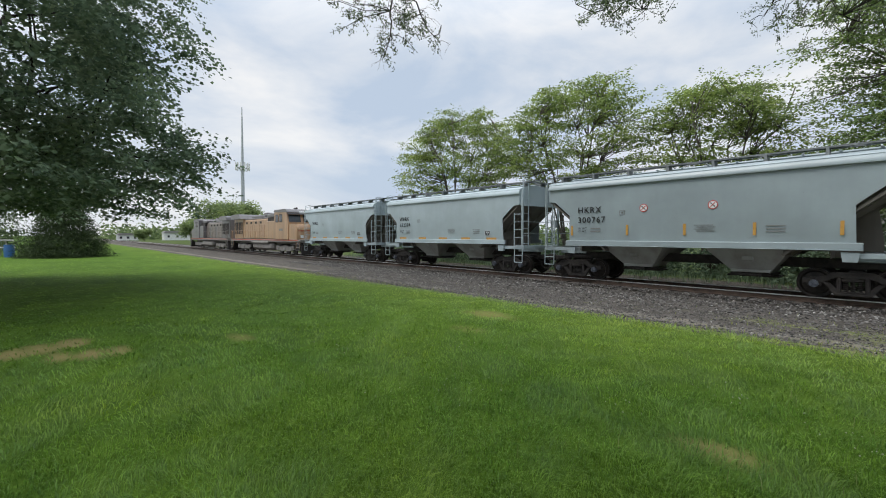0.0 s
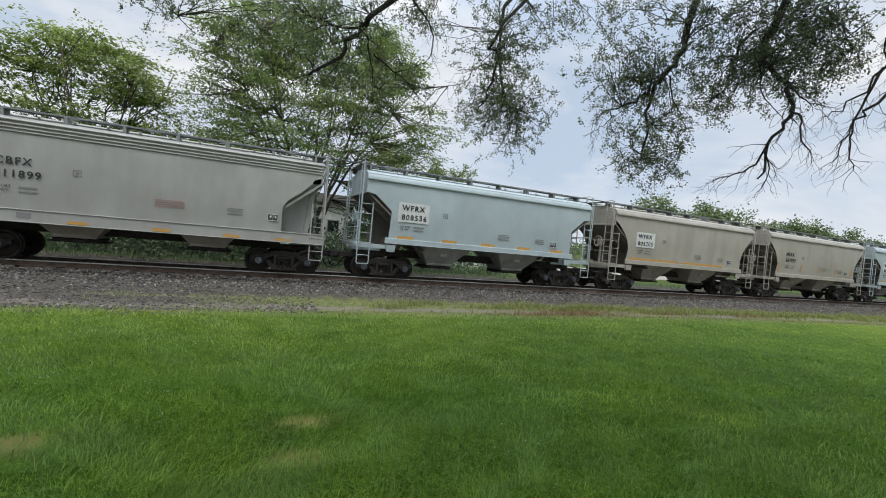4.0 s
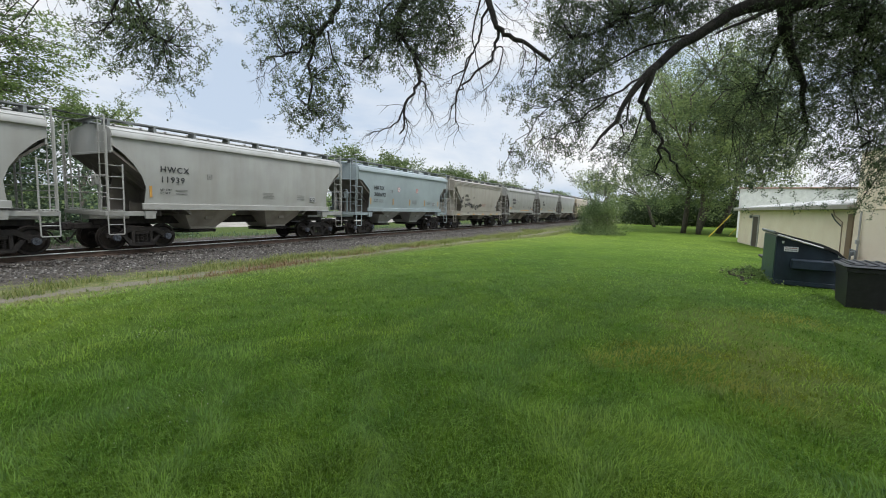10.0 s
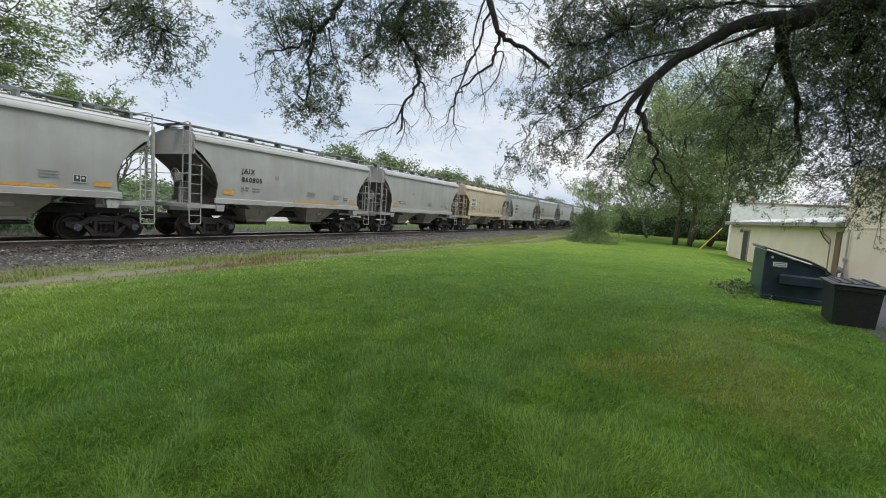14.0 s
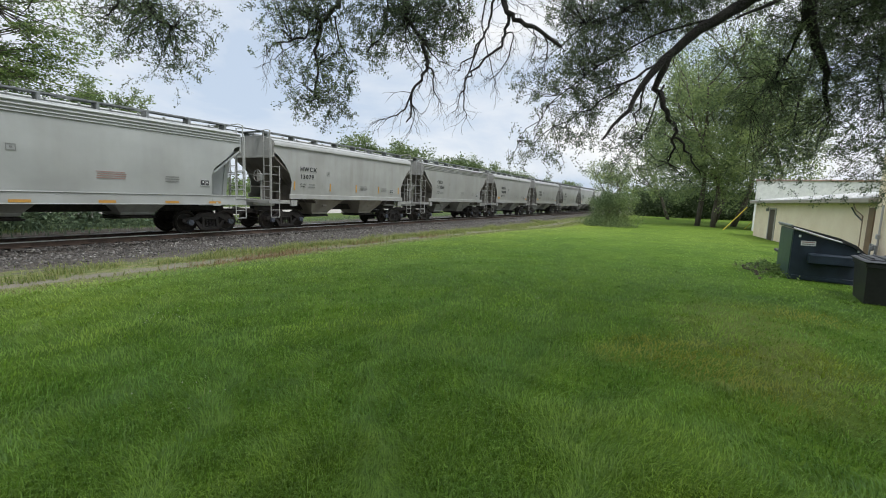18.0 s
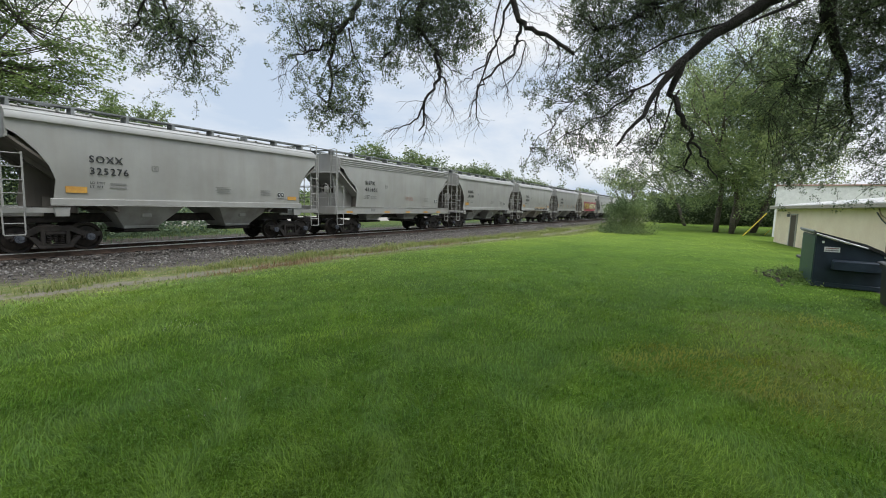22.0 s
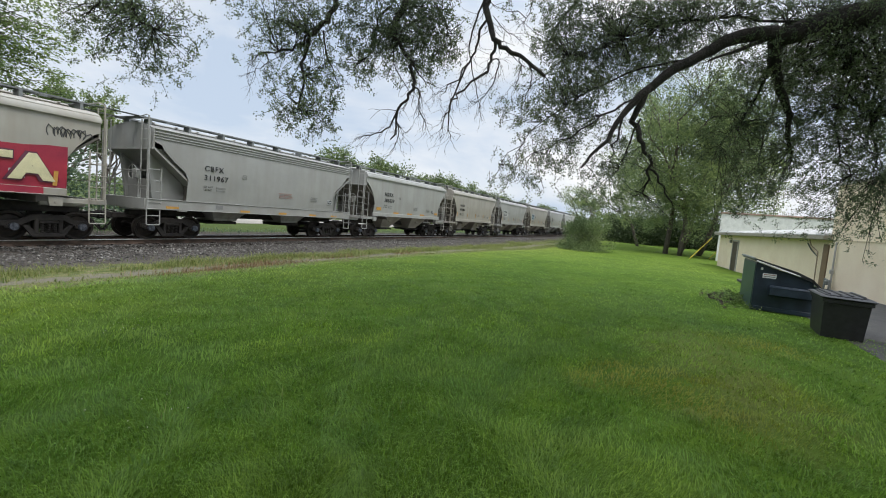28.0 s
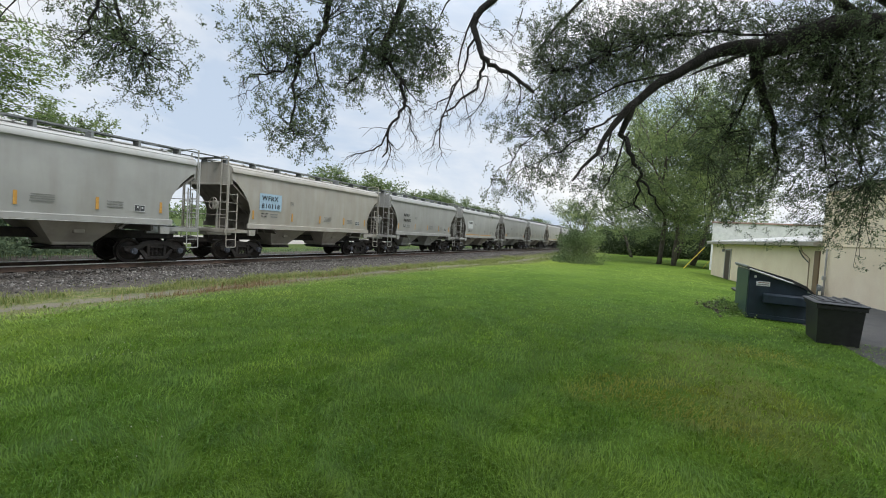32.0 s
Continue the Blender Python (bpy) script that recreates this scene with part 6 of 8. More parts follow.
    c = np.stack([rng.uniform(-36, 16, n), rng.normal(25.2, 0.8, n), rng.uniform(-1.0, 1.2, n)], -1)
    v, f = leaf_cloud(rng, c, 60, 0.8, 0.2)
    tagged(part("undergrowth", cloud_mesh("undergrowth", v, f), LEAF_MAPLE), "dark undergrowth beneath the trees past the track", "brush", kind="stuff")
    c = np.stack([rng.uniform(-6, 11.5, 480), rng.normal(26.0, 0.9, 480), rng.uniform(-0.8, 4.6, 480)], -1)
    c = c[np.abs(c[:, 0] - 4.3) > 1.5]
    v, f = leaf_cloud(rng, c, 60, 0.8, 0.19)
    tagged(part("undergrowth", cloud_mesh("undergrowth", v, f), LEAF_MAPLE), "dark saplings and brush under the spreading tree", "brush", kind="stuff")
    n = 2600
    yaw = np.radians(rng.uniform(-100, 100, n))
    r = rng.uniform(300, 420, n)
    c = np.stack([-np.sin(yaw) * r, np.cos(yaw) * r, np.abs(rng.normal(0, 3.2, n))], -1)
    c = c[(np.abs(c[:, 1]) > 24)]
    v, f = leaf_cloud(rng, c, 22, 6.0, 2.6)
    tagged(part("far_woods", cloud_mesh("far_woods", v, f), LEAF_FAR), "hazy line of woods on the horizon", "woods", kind="stuff")


def build_bush():
    rng = np.random.default_rng(31)
    bush = new("trackside_bush")
    bush.matrix_basis = Matrix.Translation((43.0, 5.95, float(ground_z(43.0, 5.95)))) @ Matrix.Diagonal((0.82, 0.82, 1.3, 1))
    tagged(bush, "rounded green bush with pale sapling growing beside the lawn", "bush")
    out, tips = [], []
    for i in range(7):
        a = i * 0.9
        grow(rng, (0, 0, 0), (math.cos(a) * 0.7, math.sin(a) * 0.7, 1), 1.3, 0.03, 2, out, tips, 0.3, 3)
    tagged(part("stem_mass", wood(out, 4), BARK_FAR, bush), kind="stuff")
    c = np.array([tuple(t) for t in tips]) * np.array([1.5, 1.5, 0.85])
    v, f = leaf_cloud(rng, c, 70, 0.5, 0.11)
    part("crown", cloud_mesh("crown", v, f), LEAF_FAR, bush)
    n = 420
    c = np.stack([rng.normal(-0.8, 1.2, n), rng.normal(0.3, 1.15, n), np.abs(rng.normal(0.0, 0.36, n))], -1)
    v, f = leaf_cloud(rng, c, 24, 0.4, 0.13)
    part("undergrowth", cloud_mesh("undergrowth", v, f), LEAF_FAR, bush)
    locust(rng, 51, 7.0, 7.2, 1.5, LEAF_GROVE, "slender pale sapling behind the bush", "sapling", stems=3, per=20, size=0.16, spread=0.55)


def build_maple():
    rng = np.random.default_rng(41)
    x, y = -17.6, -4.1
    maple = new("maple_tree")
    maple.matrix_basis = Matrix.Translation((x, y, 0))
    tagged(maple, "large dark green maple with a dense low crown on the lawn", "tree", "trees round the railway")
    out, tips = [], []
    grow(rng, (0, 0, -0.1), (0, 0, 1), 3.0, 0.36, 0, out, [], 0.05)
    for i in range(11):
        a, z = i * 2.4, 2.0 + 0.25 * (i % 5)
        grow(rng, (0, 0, z), (math.cos(a), math.sin(a), 0.35 + 0.12 * (i % 5)), 3.6, 0.15, 2, out, tips, 0.2, 3)
    part("trunk", wood(out), BARK, maple)
    n = 1250
    u = rng.normal(0, 1, (n, 3))
    u /= np.linalg.norm(u, axis=1, keepdims=True)
    rad = rng.uniform(0.45, 1.0, n)[:, None] ** 0.6 * (1 + 0.09 * np.sin(u[:, :1] * 7 + u[:, 2:] * 5) + 0.07 * np.sin(u[:, 1:2] * 11))
    # broad shoulders low down, so that the boughs hang to head height
    flat = u[:, :2] / (np.linalg.norm(u[:, :2], axis=1, keepdims=True) + 1e-6) * (1 - u[:, 2:] ** 2) ** 0.28
    c = np.concatenate([flat * np.minimum(rad, 1.03) * 7.9, u[:, 2:] * rad * 7.2], 1) + np.array([0, 0, 8.6])
    # the lowest boughs sweep out to head height
    a, q = rng.uniform(0, 6.28, 420), np.sqrt(rng.uniform(0.15, 1, 420)) * 7.9
    c = np.concatenate([c, np.stack([np.cos(a) * q, np.sin(a) * q, rng.uniform(2.5, 5.0, 420)], -1)])
    c = c[c[:, 2] > 2.6]
    w = np.concatenate([c[:, :2] / (np.linalg.norm(c[:, :2], axis=1, keepdims=True) + 1e-6), np.full((len(c), 1), -0.12)], 1) + rng.normal(0, 0.3, (len(c), 3)) * np.array([1, 1, 0.5])
    w /= np.linalg.norm(w, axis=1, keepdims=True)
    v, f = tier_leaves(rng, c, w, 135, 0.9, 0.7, 0.12, 1.15, 0.09, 0.30)
    part("crown", cloud_mesh("crown", v, f), LEAF_MAPLE, maple)
    con = new("conifer_shrub")
    con.matrix_basis = Matrix.Translation((-45, 0.5, -0.2))
    tagged(con, "dark low conifer shrub behind the maple", "shrub")
    n = 1500
    h = rng.uniform(0, 1, n) ** 1.3
    a = rng.uniform(0, 6.28, n)
    q = np.sqrt(rng.uniform(0.15, 1, n)) * 3.0 * (1 - h * 0.8) * (1 + 0.12 * np.sin(5 * a + 9 * h))
    c = np.stack([np.cos(a) * q, np.sin(a) * q, 0.25 + h * 5.2 - 0.12 * q], -1)
    v, f = leaf_cloud(rng, c, 34, 0.38, 0.16, 0.45, 3.5, 0.3)
    part("needle_mass", cloud_mesh("needle_mass", v, f), LEAF_HEDGE, con)
    part("trunk", wood([([(0, 0, 0), (0, 0, 1), (0, 0, 4.6)], 0.14, 0.03)]), BARK, con)


# ---- the tree that hangs over the lawn ----
ELM_LIMBS, ELM_SPRAYS = [], []


def bough(points, foot, tip, twiggy):
    ELM_LIMBS.append((points, foot, tip, twiggy))


def spray(x, y, z, wide, thick):
    ELM_SPRAYS.append(((x, y, z), wide, thick))


def elm_limbs():
    bough([(10.6, -7.4, -0.3), (10.4, -6.9, 1.6), (10.0, -6.0, 3.4), (9.3, -4.4, 4.6), (8.54, -2.49, 4.86), (8.19, -1.33, 4.52)], 0.34, 0.125, 0)
    bough([(8.19, -1.33, 4.55), (8.05, -0.84, 4.54), (7.87, -0.46, 4.26), (7.57, 0.18, 3.75), (7.35, 0.46, 3.34), (7.13, 0.64, 2.92), (6.89, 0.9, 2.49)], 0.11, 0.012, 1)
    bough([(7.57, 0.18, 3.75), (7.46, 0.34, 3.26), (7.47, 0.18, 2.9), (7.58, 0.05, 2.56), (7.67, 0.12, 2.25)], 0.055, 0.008, 1.5)
    bough([(8.19, -1.3, 4.5), (8.47, -1.45, 4.03), (8.73, -1.68, 3.57), (9.01, -1.85, 3.03)], 0.09, 0.02, 1)
    bough([(8.11, -1.16, 4.46), (7.94, -0.89, 4.32), (7.77, -0.51, 4.13)], 0.04, 0.015, 0.5)
    bough([(8.9, -3.4, 4.85), (7.8, -0.6, 6.6), (6.9, 1.4, 6.8), (5.9, 2.6, 5.8), (5.67, 3.17, 4.49)], 0.13, 0.04, 0.5)
    bough([(6.9, 1.4, 6.8), (6.4, 2.9, 6.7), (5.6, 3.9, 5.7), (5.25, 4.03, 4.41)], 0.08, 0.04, 0.5)
    bough([(5.25, 4.03, 4.41), (5.1, 4.04, 4.09), (4.9, 4.11, 3.8), (4.8, 4.06, 3.39), (4.72, 4.0, 2.83)], 0.04, 0.01, 0.5)
    bough([(5.67, 3.17, 4.49), (5.51, 3.22, 4.17), (5.45, 3.13, 3.88), (5.48, 2.92, 3.62), (5.42, 2.83, 3.26), (5.25, 2.89, 2.93), (5.13, 2.9, 2.54)], 0.045, 0.008, 1)
    bough([(7.4, 0.5, 5.65), (6.7, 1.8, 5.3), (6.37, 2.3, 4.69), (6.31, 2.19, 4.3), (6.25, 2.07, 4.04), (6.36, 1.78, 3.9), (6.47, 1.42, 3.63)], 0.06, 0.02, 1)
    bough([(5.6, 3.9, 5.7), (4.6, 5.2, 6.3), (3.6, 5.7, 5.1), (3.56, 5.56, 3.8), (3.75, 5.34, 3.55)], 0.05, 0.01, 0.5)
    bough([(6.4, 2.9, 6.7), (5.0, 5.0, 7.3), (3.8, 6.3, 7.2), (2.97, 7.17, 6.8), (2.15, 7.2, 6.2)], 0.05, 0.01, 0.5)
    bough([(7.87, -0.46, 4.26), (7.66, 0.31, 4.04), (7.38, 1.0, 3.68), (7.05, 1.57, 3.14), (6.7, 2.01, 2.49)], 0.02, 0.005, 0.8)
    bough([(7.57, 0.18, 3.75), (7.32, 0.75, 3.29), (7.02, 1.27, 2.87), (6.67, 1.78, 2.44)], 0.02, 0.005, 0.8)
    bough([(8.36, -1.9, 4.72), (8.15, -0.8, 4.84), (7.98, -0.03, 4.81), (7.6, 0.85, 4.44), (7.28, 1.45, 4.05), (6.98, 1.82, 3.55)], 0.02, 0.005, 0.8)
    bough([(8.46, -1.99, 4.88), (8.8, -2.3, 4.44), (9.0, -2.34, 3.93), (9.0, -2.34, 3.3), (8.94, -2.55, 2.76)], 0.028, 0.008, 0.5)
    bough([(8.56, -2.4, 4.87), (9.09, -2.73, 4.25), (9.28, -2.81, 3.51), (9.23, -2.98, 2.81)], 0.03, 0.008, 0.5)
    bough([(8.19, -1.33, 4.5), (8.6, -1.3, 4.03), (8.82, -1.11, 3.55), (8.95, -0.88, 3.18)], 0.03, 0.008, 0.5)
    bough([(9.3, -4.4, 4.6), (10.4, -3.6, 5.6), (11.2, -2.4, 5.4), (11.4, -1.9, 4.2), (11.3, -1.8, 3.2)], 0.06, 0.012, 0.5)
    bough([(8.54, -2.49, 4.99), (8.3, -1.2, 6.0), (8.6, 0.6, 6.3), (8.5, 1.7, 5.4), (8.1, 1.9, 4.6)], 0.06, 0.012, 0.5)
    bough([(8.3, -1.2, 6.0), (7.4, 0.9, 6.6), (7.2, 2.6, 6.0), (7.0, 3.2, 5.2)], 0.04, 0.01, 0.5)
    bough([(6.29, 2.09, 4.06), (6.26, 2.13, 3.81), (6.19, 2.2, 3.6), (5.95, 2.43, 3.31), (5.79, 2.47, 3.01), (5.78, 2.41, 2.67)], 0.024, 0.005, 1.5)
    bough([(6.38, 2.29, 4.69), (6.26, 2.35, 4.12), (6.15, 2.41, 3.76), (5.95, 2.6, 3.4), (5.81, 2.72, 3.27)], 0.02, 0.004, 1.5)
    bough([(6.15, 2.41, 3.76), (6.01, 2.51, 3.37), (5.95, 2.56, 3.09), (5.87, 2.62, 2.8)], 0.014, 0.004, 1.5)
    bough([(6.34, 2.31, 4.75), (6.24, 2.4, 4.38), (6.23, 2.46, 4.08), (6.24, 2.42, 3.82), (6.22, 2.29, 3.38), (6.23, 2.2, 3.1)], 0.014, 0.004, 1.5)
    bough([(6.25, 2.14, 3.83), (6.29, 2.03, 3.83), (6.26, 2.04, 3.61), (6.19, 2.12, 3.37), (6.08, 2.21, 3.23)], 0.012, 0.004, 1.5)
    bough([(6.35, 1.78, 3.9), (6.33, 1.73, 3.71), (6.3, 1.77, 3.45)], 0.01, 0.004, 1.5)
    bough([(6.44, 1.64, 3.81), (6.42, 1.59, 3.59), (6.37, 1.6, 3.39)], 0.01, 0.004, 1.5)
    bough([(6.32, 2.17, 4.43), (6.36, 2.0, 4.24), (6.39, 1.76, 4.11)], 0.008, 0.003, 1)
    bough([(6.62, 1.7, 4.87), (6.63, 1.77, 4.59), (6.57, 1.84, 4.41)], 0.008, 0.003, 1)
    bough([(5.39, 2.82, 3.27), (5.46, 2.75, 3.21), (5.44, 2.7, 2.97), (5.51, 2.64, 2.82)], 0.014, 0.004, 1.5)
    bough([(5.47, 2.91, 3.59), (5.52, 2.74, 3.39), (5.61, 2.62, 3.32)], 0.012, 0.004, 1.2)
    bough([(5.45, 3.13, 3.88), (5.44, 3.15, 3.58), (5.54, 2.97, 3.28)], 0.01, 0.004, 1)
    bough([(5.21, 2.87, 2.95), (5.2, 2.98, 2.71), (5.11, 3.14, 2.61), (5.04, 3.24, 2.57)], 0.012, 0.004, 1.5)
    bough([(5.21, 2.92, 2.85), (5.27, 2.88, 2.67), (5.28, 2.93, 2.49)], 0.01, 0.003, 1.5)
    bough([(5.05, 4.05, 4.0), (4.86, 4.21, 3.75), (4.65, 4.36, 3.54), (4.52, 4.5, 3.48), (4.36, 4.55, 3.32)], 0.02, 0.004, 1)
    bough([(4.56, 4.46, 3.49), (4.59, 4.47, 3.4), (4.44, 4.5, 3.27), (4.38, 4.58, 3.18)], 0.008, 0.003, 1)
    bough([(5.08, 4.05, 3.94), (5.12, 4.0, 3.66), (5.18, 3.9, 3.4), (5.17, 3.81, 3.25)], 0.012, 0.004, 1)
    bough([(5.48, 3.31, 4.34), (5.48, 3.48, 4.11), (5.46, 3.56, 3.75), (5.3, 3.7, 3.52)], 0.02, 0.005, 0.8)
    bough([(5.84, 2.84, 4.48), (5.91, 2.72, 4.24), (5.97, 2.6, 3.99)], 0.012, 0.004, 0.8)
    bough([(7.48, 0.28, 3.25), (7.55, 0.39, 2.86), (7.59, 0.47, 2.58)], 0.02, 0.006, 1)
    bough([(7.62, 0.05, 2.57), (7.74, -0.15, 2.37), (7.86, -0.3, 2.1)], 0.02, 0.006, 1)
    bough([(7.34, 0.46, 3.34), (7.33, 0.56, 2.86), (7.36, 0.6, 2.66)], 0.018, 0.006, 1)
    bough([(-4.06, 3.26, 5.2), (-4.19, 3.02, 4.7), (-4.15, 2.91, 4.25), (-4.15, 2.93, 4.0), (-4.22, 2.86, 3.72)], 0.014, 0.003, 0.8)
    bough([(-4.19, 3.02, 4.7), (-4.01, 3.17, 4.39), (-3.94, 3.28, 4.14), (-3.83, 3.41, 3.91)], 0.01, 0.003, 0.8)
    bough([(-2.47, 4.96, 5.24), (-2.5, 4.97, 4.8), (-2.55, 4.93, 4.41), (-2.6, 4.86, 4.26)], 0.012, 0.003, 0.8)
    bough([(-2.5, 4.97, 4.8), (-2.29, 5.04, 4.44), (-2.18, 5.08, 4.24)], 0.01, 0.003, 0.8)
    bough([(-0.74, 6.15, 4.91), (-0.78, 6.13, 4.5), (-0.67, 6.08, 4.14), (-0.57, 6.06, 3.92)], 0.012, 0.003, 0.8)
    bough([(-0.78, 6.13, 4.5), (-0.99, 5.97, 4.29), (-1.17, 5.88, 4.16)], 0.01, 0.003, 0.8)
    bough([(5.0, 5.0, 7.3), (1.69, 4.65, 4.2), (1.35, 4.74, 3.78), (1.11, 4.83, 3.44), (0.84, 4.86, 3.21)], 0.05, 0.01, 1)
    bough([(1.35, 4.74, 3.78), (1.07, 4.82, 3.76), (0.76, 4.85, 3.81)], 0.014, 0.004, 1)
    bough([(1.38, 4.76, 3.73), (1.45, 4.74, 3.46), (1.51, 4.81, 3.22)], 0.012, 0.004, 1)
    bough([(1.71, 4.63, 4.24), (2.02, 4.63, 4.0), (2.1, 4.64, 3.68), (1.95, 4.77, 3.52)], 0.012, 0.004, 1)
    bough([(1.48, 4.8, 3.57), (1.69, 4.78, 3.44), (1.92, 4.74, 3.31)], 0.01, 0.003, 1)
    bough([(4.6, 5.2, 6.3), (2.97, 4.64, 4.22), (2.94, 4.72, 3.85), (2.93, 4.74, 3.53), (2.87, 4.87, 3.3)], 0.03, 0.006, 1)
    bough([(2.94, 4.75, 3.79), (2.73, 4.79, 3.71), (2.64, 4.9, 3.55), (2.41, 4.93, 3.46)], 0.012, 0.003, 1)


def elm_sprays():
    spray(3.5, 5.91, 3.72, 0.47, 0.50)
    spray(3.68, 5.73, 3.65, 0.46, 0.60)
    spray(3.8, 5.48, 3.51, 0.34, 0.60)
    spray(3.62, 5.84, 3.41, 0.22, 0.40)
    spray(3.36, 5.97, 3.35, 0.23, 0.30)
    spray(3.9, 5.35, 3.37, 0.14, 0.30)
    spray(3.92, 5.41, 3.84, 0.29, 0.40)
    spray(4.63, 4.6, 3.96, 0.36, 0.50)
    spray(4.56, 4.65, 3.69, 0.2, 0.40)
    spray(4.76, 4.41, 4.13, 0.31, 0.60)
    spray(4.93, 4.17, 4, 0.37, 0.80)
    spray(4.79, 4.27, 3.78, 0.26, 0.70)
    spray(4.91, 4.11, 3.56, 0.24, 0.70)
    spray(4.98, 4, 3.29, 0.28, 0.70)
    spray(4.66, 4.26, 3.03, 0.22, 0.50)
    spray(4.77, 4.03, 2.98, 0.31, 0.75)
    spray(4.65, 4.08, 2.71, 0.22, 0.50)
    spray(4.92, 3.93, 2.8, 0.23, 0.60)
    spray(5.1, 3.8, 3.08, 0.16, 0.35)
    spray(5.03, 3.84, 2.71, 0.11, 0.30)
    spray(5.29, 3.8, 4.25, 0.29, 0.60)
    spray(5.26, 3.8, 3.73, 0.24, 0.50)
    spray(5.42, 3.66, 3.64, 0.22, 0.50)
    spray(5.46, 3.58, 4, 0.33, 0.70)
    spray(5.5, 3.3, 4.06, 0.34, 0.85)
    spray(5.44, 3.23, 3.73, 0.27, 0.80)
    spray(5.47, 3.5, 3.5, 0.15, 0.35)
    spray(5.53, 2.99, 3.9, 0.31, 0.80)
    spray(5.61, 2.99, 4.25, 0.34, 0.70)
    spray(5.83, 2.81, 4.29, 0.28, 0.55)
    spray(5.88, 2.77, 3.98, 0.28, 0.60)
    spray(5.75, 2.8, 3.66, 0.21, 0.50)
    spray(5.91, 2.62, 3.81, 0.18, 0.35)
    spray(5.91, 2.55, 4.16, 0.19, 0.25)
    spray(5.57, 2.94, 3.57, 0.16, 0.40)
    spray(6.52, 2.01, 4.63, 0.16, 0.20)
    spray(6.61, 1.69, 4.66, 0.17, 0.20)
    spray(7.34, 1.72, 4.56, 0.28, 0.50)
    spray(7.44, 1.46, 4.74, 0.46, 0.70)
    spray(7.41, 1.53, 4.24, 0.28, 0.60)
    spray(7.63, 1.29, 4.38, 0.46, 0.75)
    spray(7.72, 1.01, 4.81, 0.53, 0.68)
    spray(7.75, 0.95, 4.23, 0.47, 0.68)
    spray(7.91, 0.62, 4.76, 0.54, 0.94)
    spray(7.9, 0.56, 4.25, 0.42, 0.68)
    spray(8.01, 0.24, 4.84, 0.56, 0.94)
    spray(7.99, 0.18, 4.37, 0.36, 0.88)
    spray(8.1, -0.13, 4.92, 0.57, 0.99)
    spray(8.17, -0.49, 4.98, 0.53, 0.73)
    spray(8.35, -0.86, 5.02, 0.46, 0.73)
    spray(6.89, 1.96, 3.44, 0.22, 0.45)
    spray(7.01, 1.72, 3.29, 0.3, 0.60)
    spray(7.2, 1.5, 3.59, 0.33, 0.70)
    spray(7.34, 1.25, 3.69, 0.38, 0.80)
    spray(7.49, 0.95, 3.72, 0.34, 0.80)
    spray(7.04, 1.52, 2.93, 0.25, 0.50)
    spray(7.25, 1.27, 3.22, 0.35, 0.75)
    spray(7.38, 1.01, 3.32, 0.28, 0.80)
    spray(7.24, 1.18, 2.84, 0.27, 0.60)
    spray(6.92, 1.76, 2.62, 0.25, 0.50)
    spray(6.78, 1.97, 2.38, 0.22, 0.45)
    spray(6.75, 2.1, 2.21, 0.12, 0.30)
    spray(7.01, 1.51, 2.47, 0.25, 0.50)
    spray(7.17, 1.26, 2.51, 0.18, 0.40)
    spray(7.06, 1.44, 2.23, 0.14, 0.30)
    spray(7.48, 0.57, 3.13, 0.25, 0.40)
    spray(7.56, 0.64, 2.65, 0.29, 0.45)
    spray(7.59, 0.73, 2.31, 0.27, 0.45)
    spray(7.73, 0.41, 2.26, 0.25, 0.40)
    spray(7.67, 0.38, 2.76, 0.25, 0.40)
    spray(7.86, 0.01, 2.1, 0.28, 0.35)
    spray(8.33, -0.48, 3.98, 0.25, 0.32)
    spray(8.6, -0.76, 3.7, 0.35, 0.40)
    spray(8.63, -1.03, 3.87, 0.43, 0.48)
    spray(8.53, -1.2, 4.16, 0.34, 0.48)
    spray(8.85, -1.04, 3.41, 0.44, 0.44)
    spray(8.88, -1.41, 3.5, 0.48, 0.56)
    spray(8.82, -0.77, 3.14, 0.31, 0.28)
    spray(8.99, -1.34, 2.99, 0.45, 0.44)
    spray(8.92, -1.61, 3.16, 0.4, 0.48)
    spray(8.98, -1.66, 2.74, 0.4, 0.40)
    spray(9.05, -1.24, 2.64, 0.35, 0.32)
    spray(9.1, -1.13, 2.25, 0.3, 0.32)
    spray(9.13, -1.58, 2.39, 0.35, 0.32)
    spray(8.5, -1.53, 4.69, 0.61, 0.55)
    spray(8.6, -1.85, 4.84, 0.73, 0.55)
    spray(8.75, -2.21, 4.79, 0.76, 0.55)
    spray(8.77, -2.51, 4.84, 0.78, 0.55)
    spray(8.78, -1.83, 4.36, 0.63, 0.52)
    spray(8.92, -2.26, 4.3, 0.75, 0.52)
    spray(8.95, -2.65, 4.2, 0.78, 0.52)
    spray(8.99, -1.93, 3.93, 0.51, 0.41)
    spray(9.06, -2.3, 3.77, 0.66, 0.44)
    spray(9.17, -2.77, 3.62, 0.71, 0.46)
    spray(9.08, -2.08, 3.45, 0.44, 0.27)
    spray(9.23, -2.48, 3.22, 0.58, 0.35)
    spray(9.25, -2.86, 3.06, 0.64, 0.38)
    spray(9.26, -2.19, 2.88, 0.45, 0.27)
    spray(9.29, -2.57, 2.63, 0.53, 0.30)
    spray(9.22, -2.89, 2.47, 0.56, 0.33)
    spray(9.29, -2.35, 2.25, 0.33, 0.22)
    spray(9.3, -2.71, 2.08, 0.39, 0.22)
    spray(9.22, -2.98, 2.02, 0.34, 0.22)
    spray(9.03, -3.04, 4.58, 0.9, 0.49)
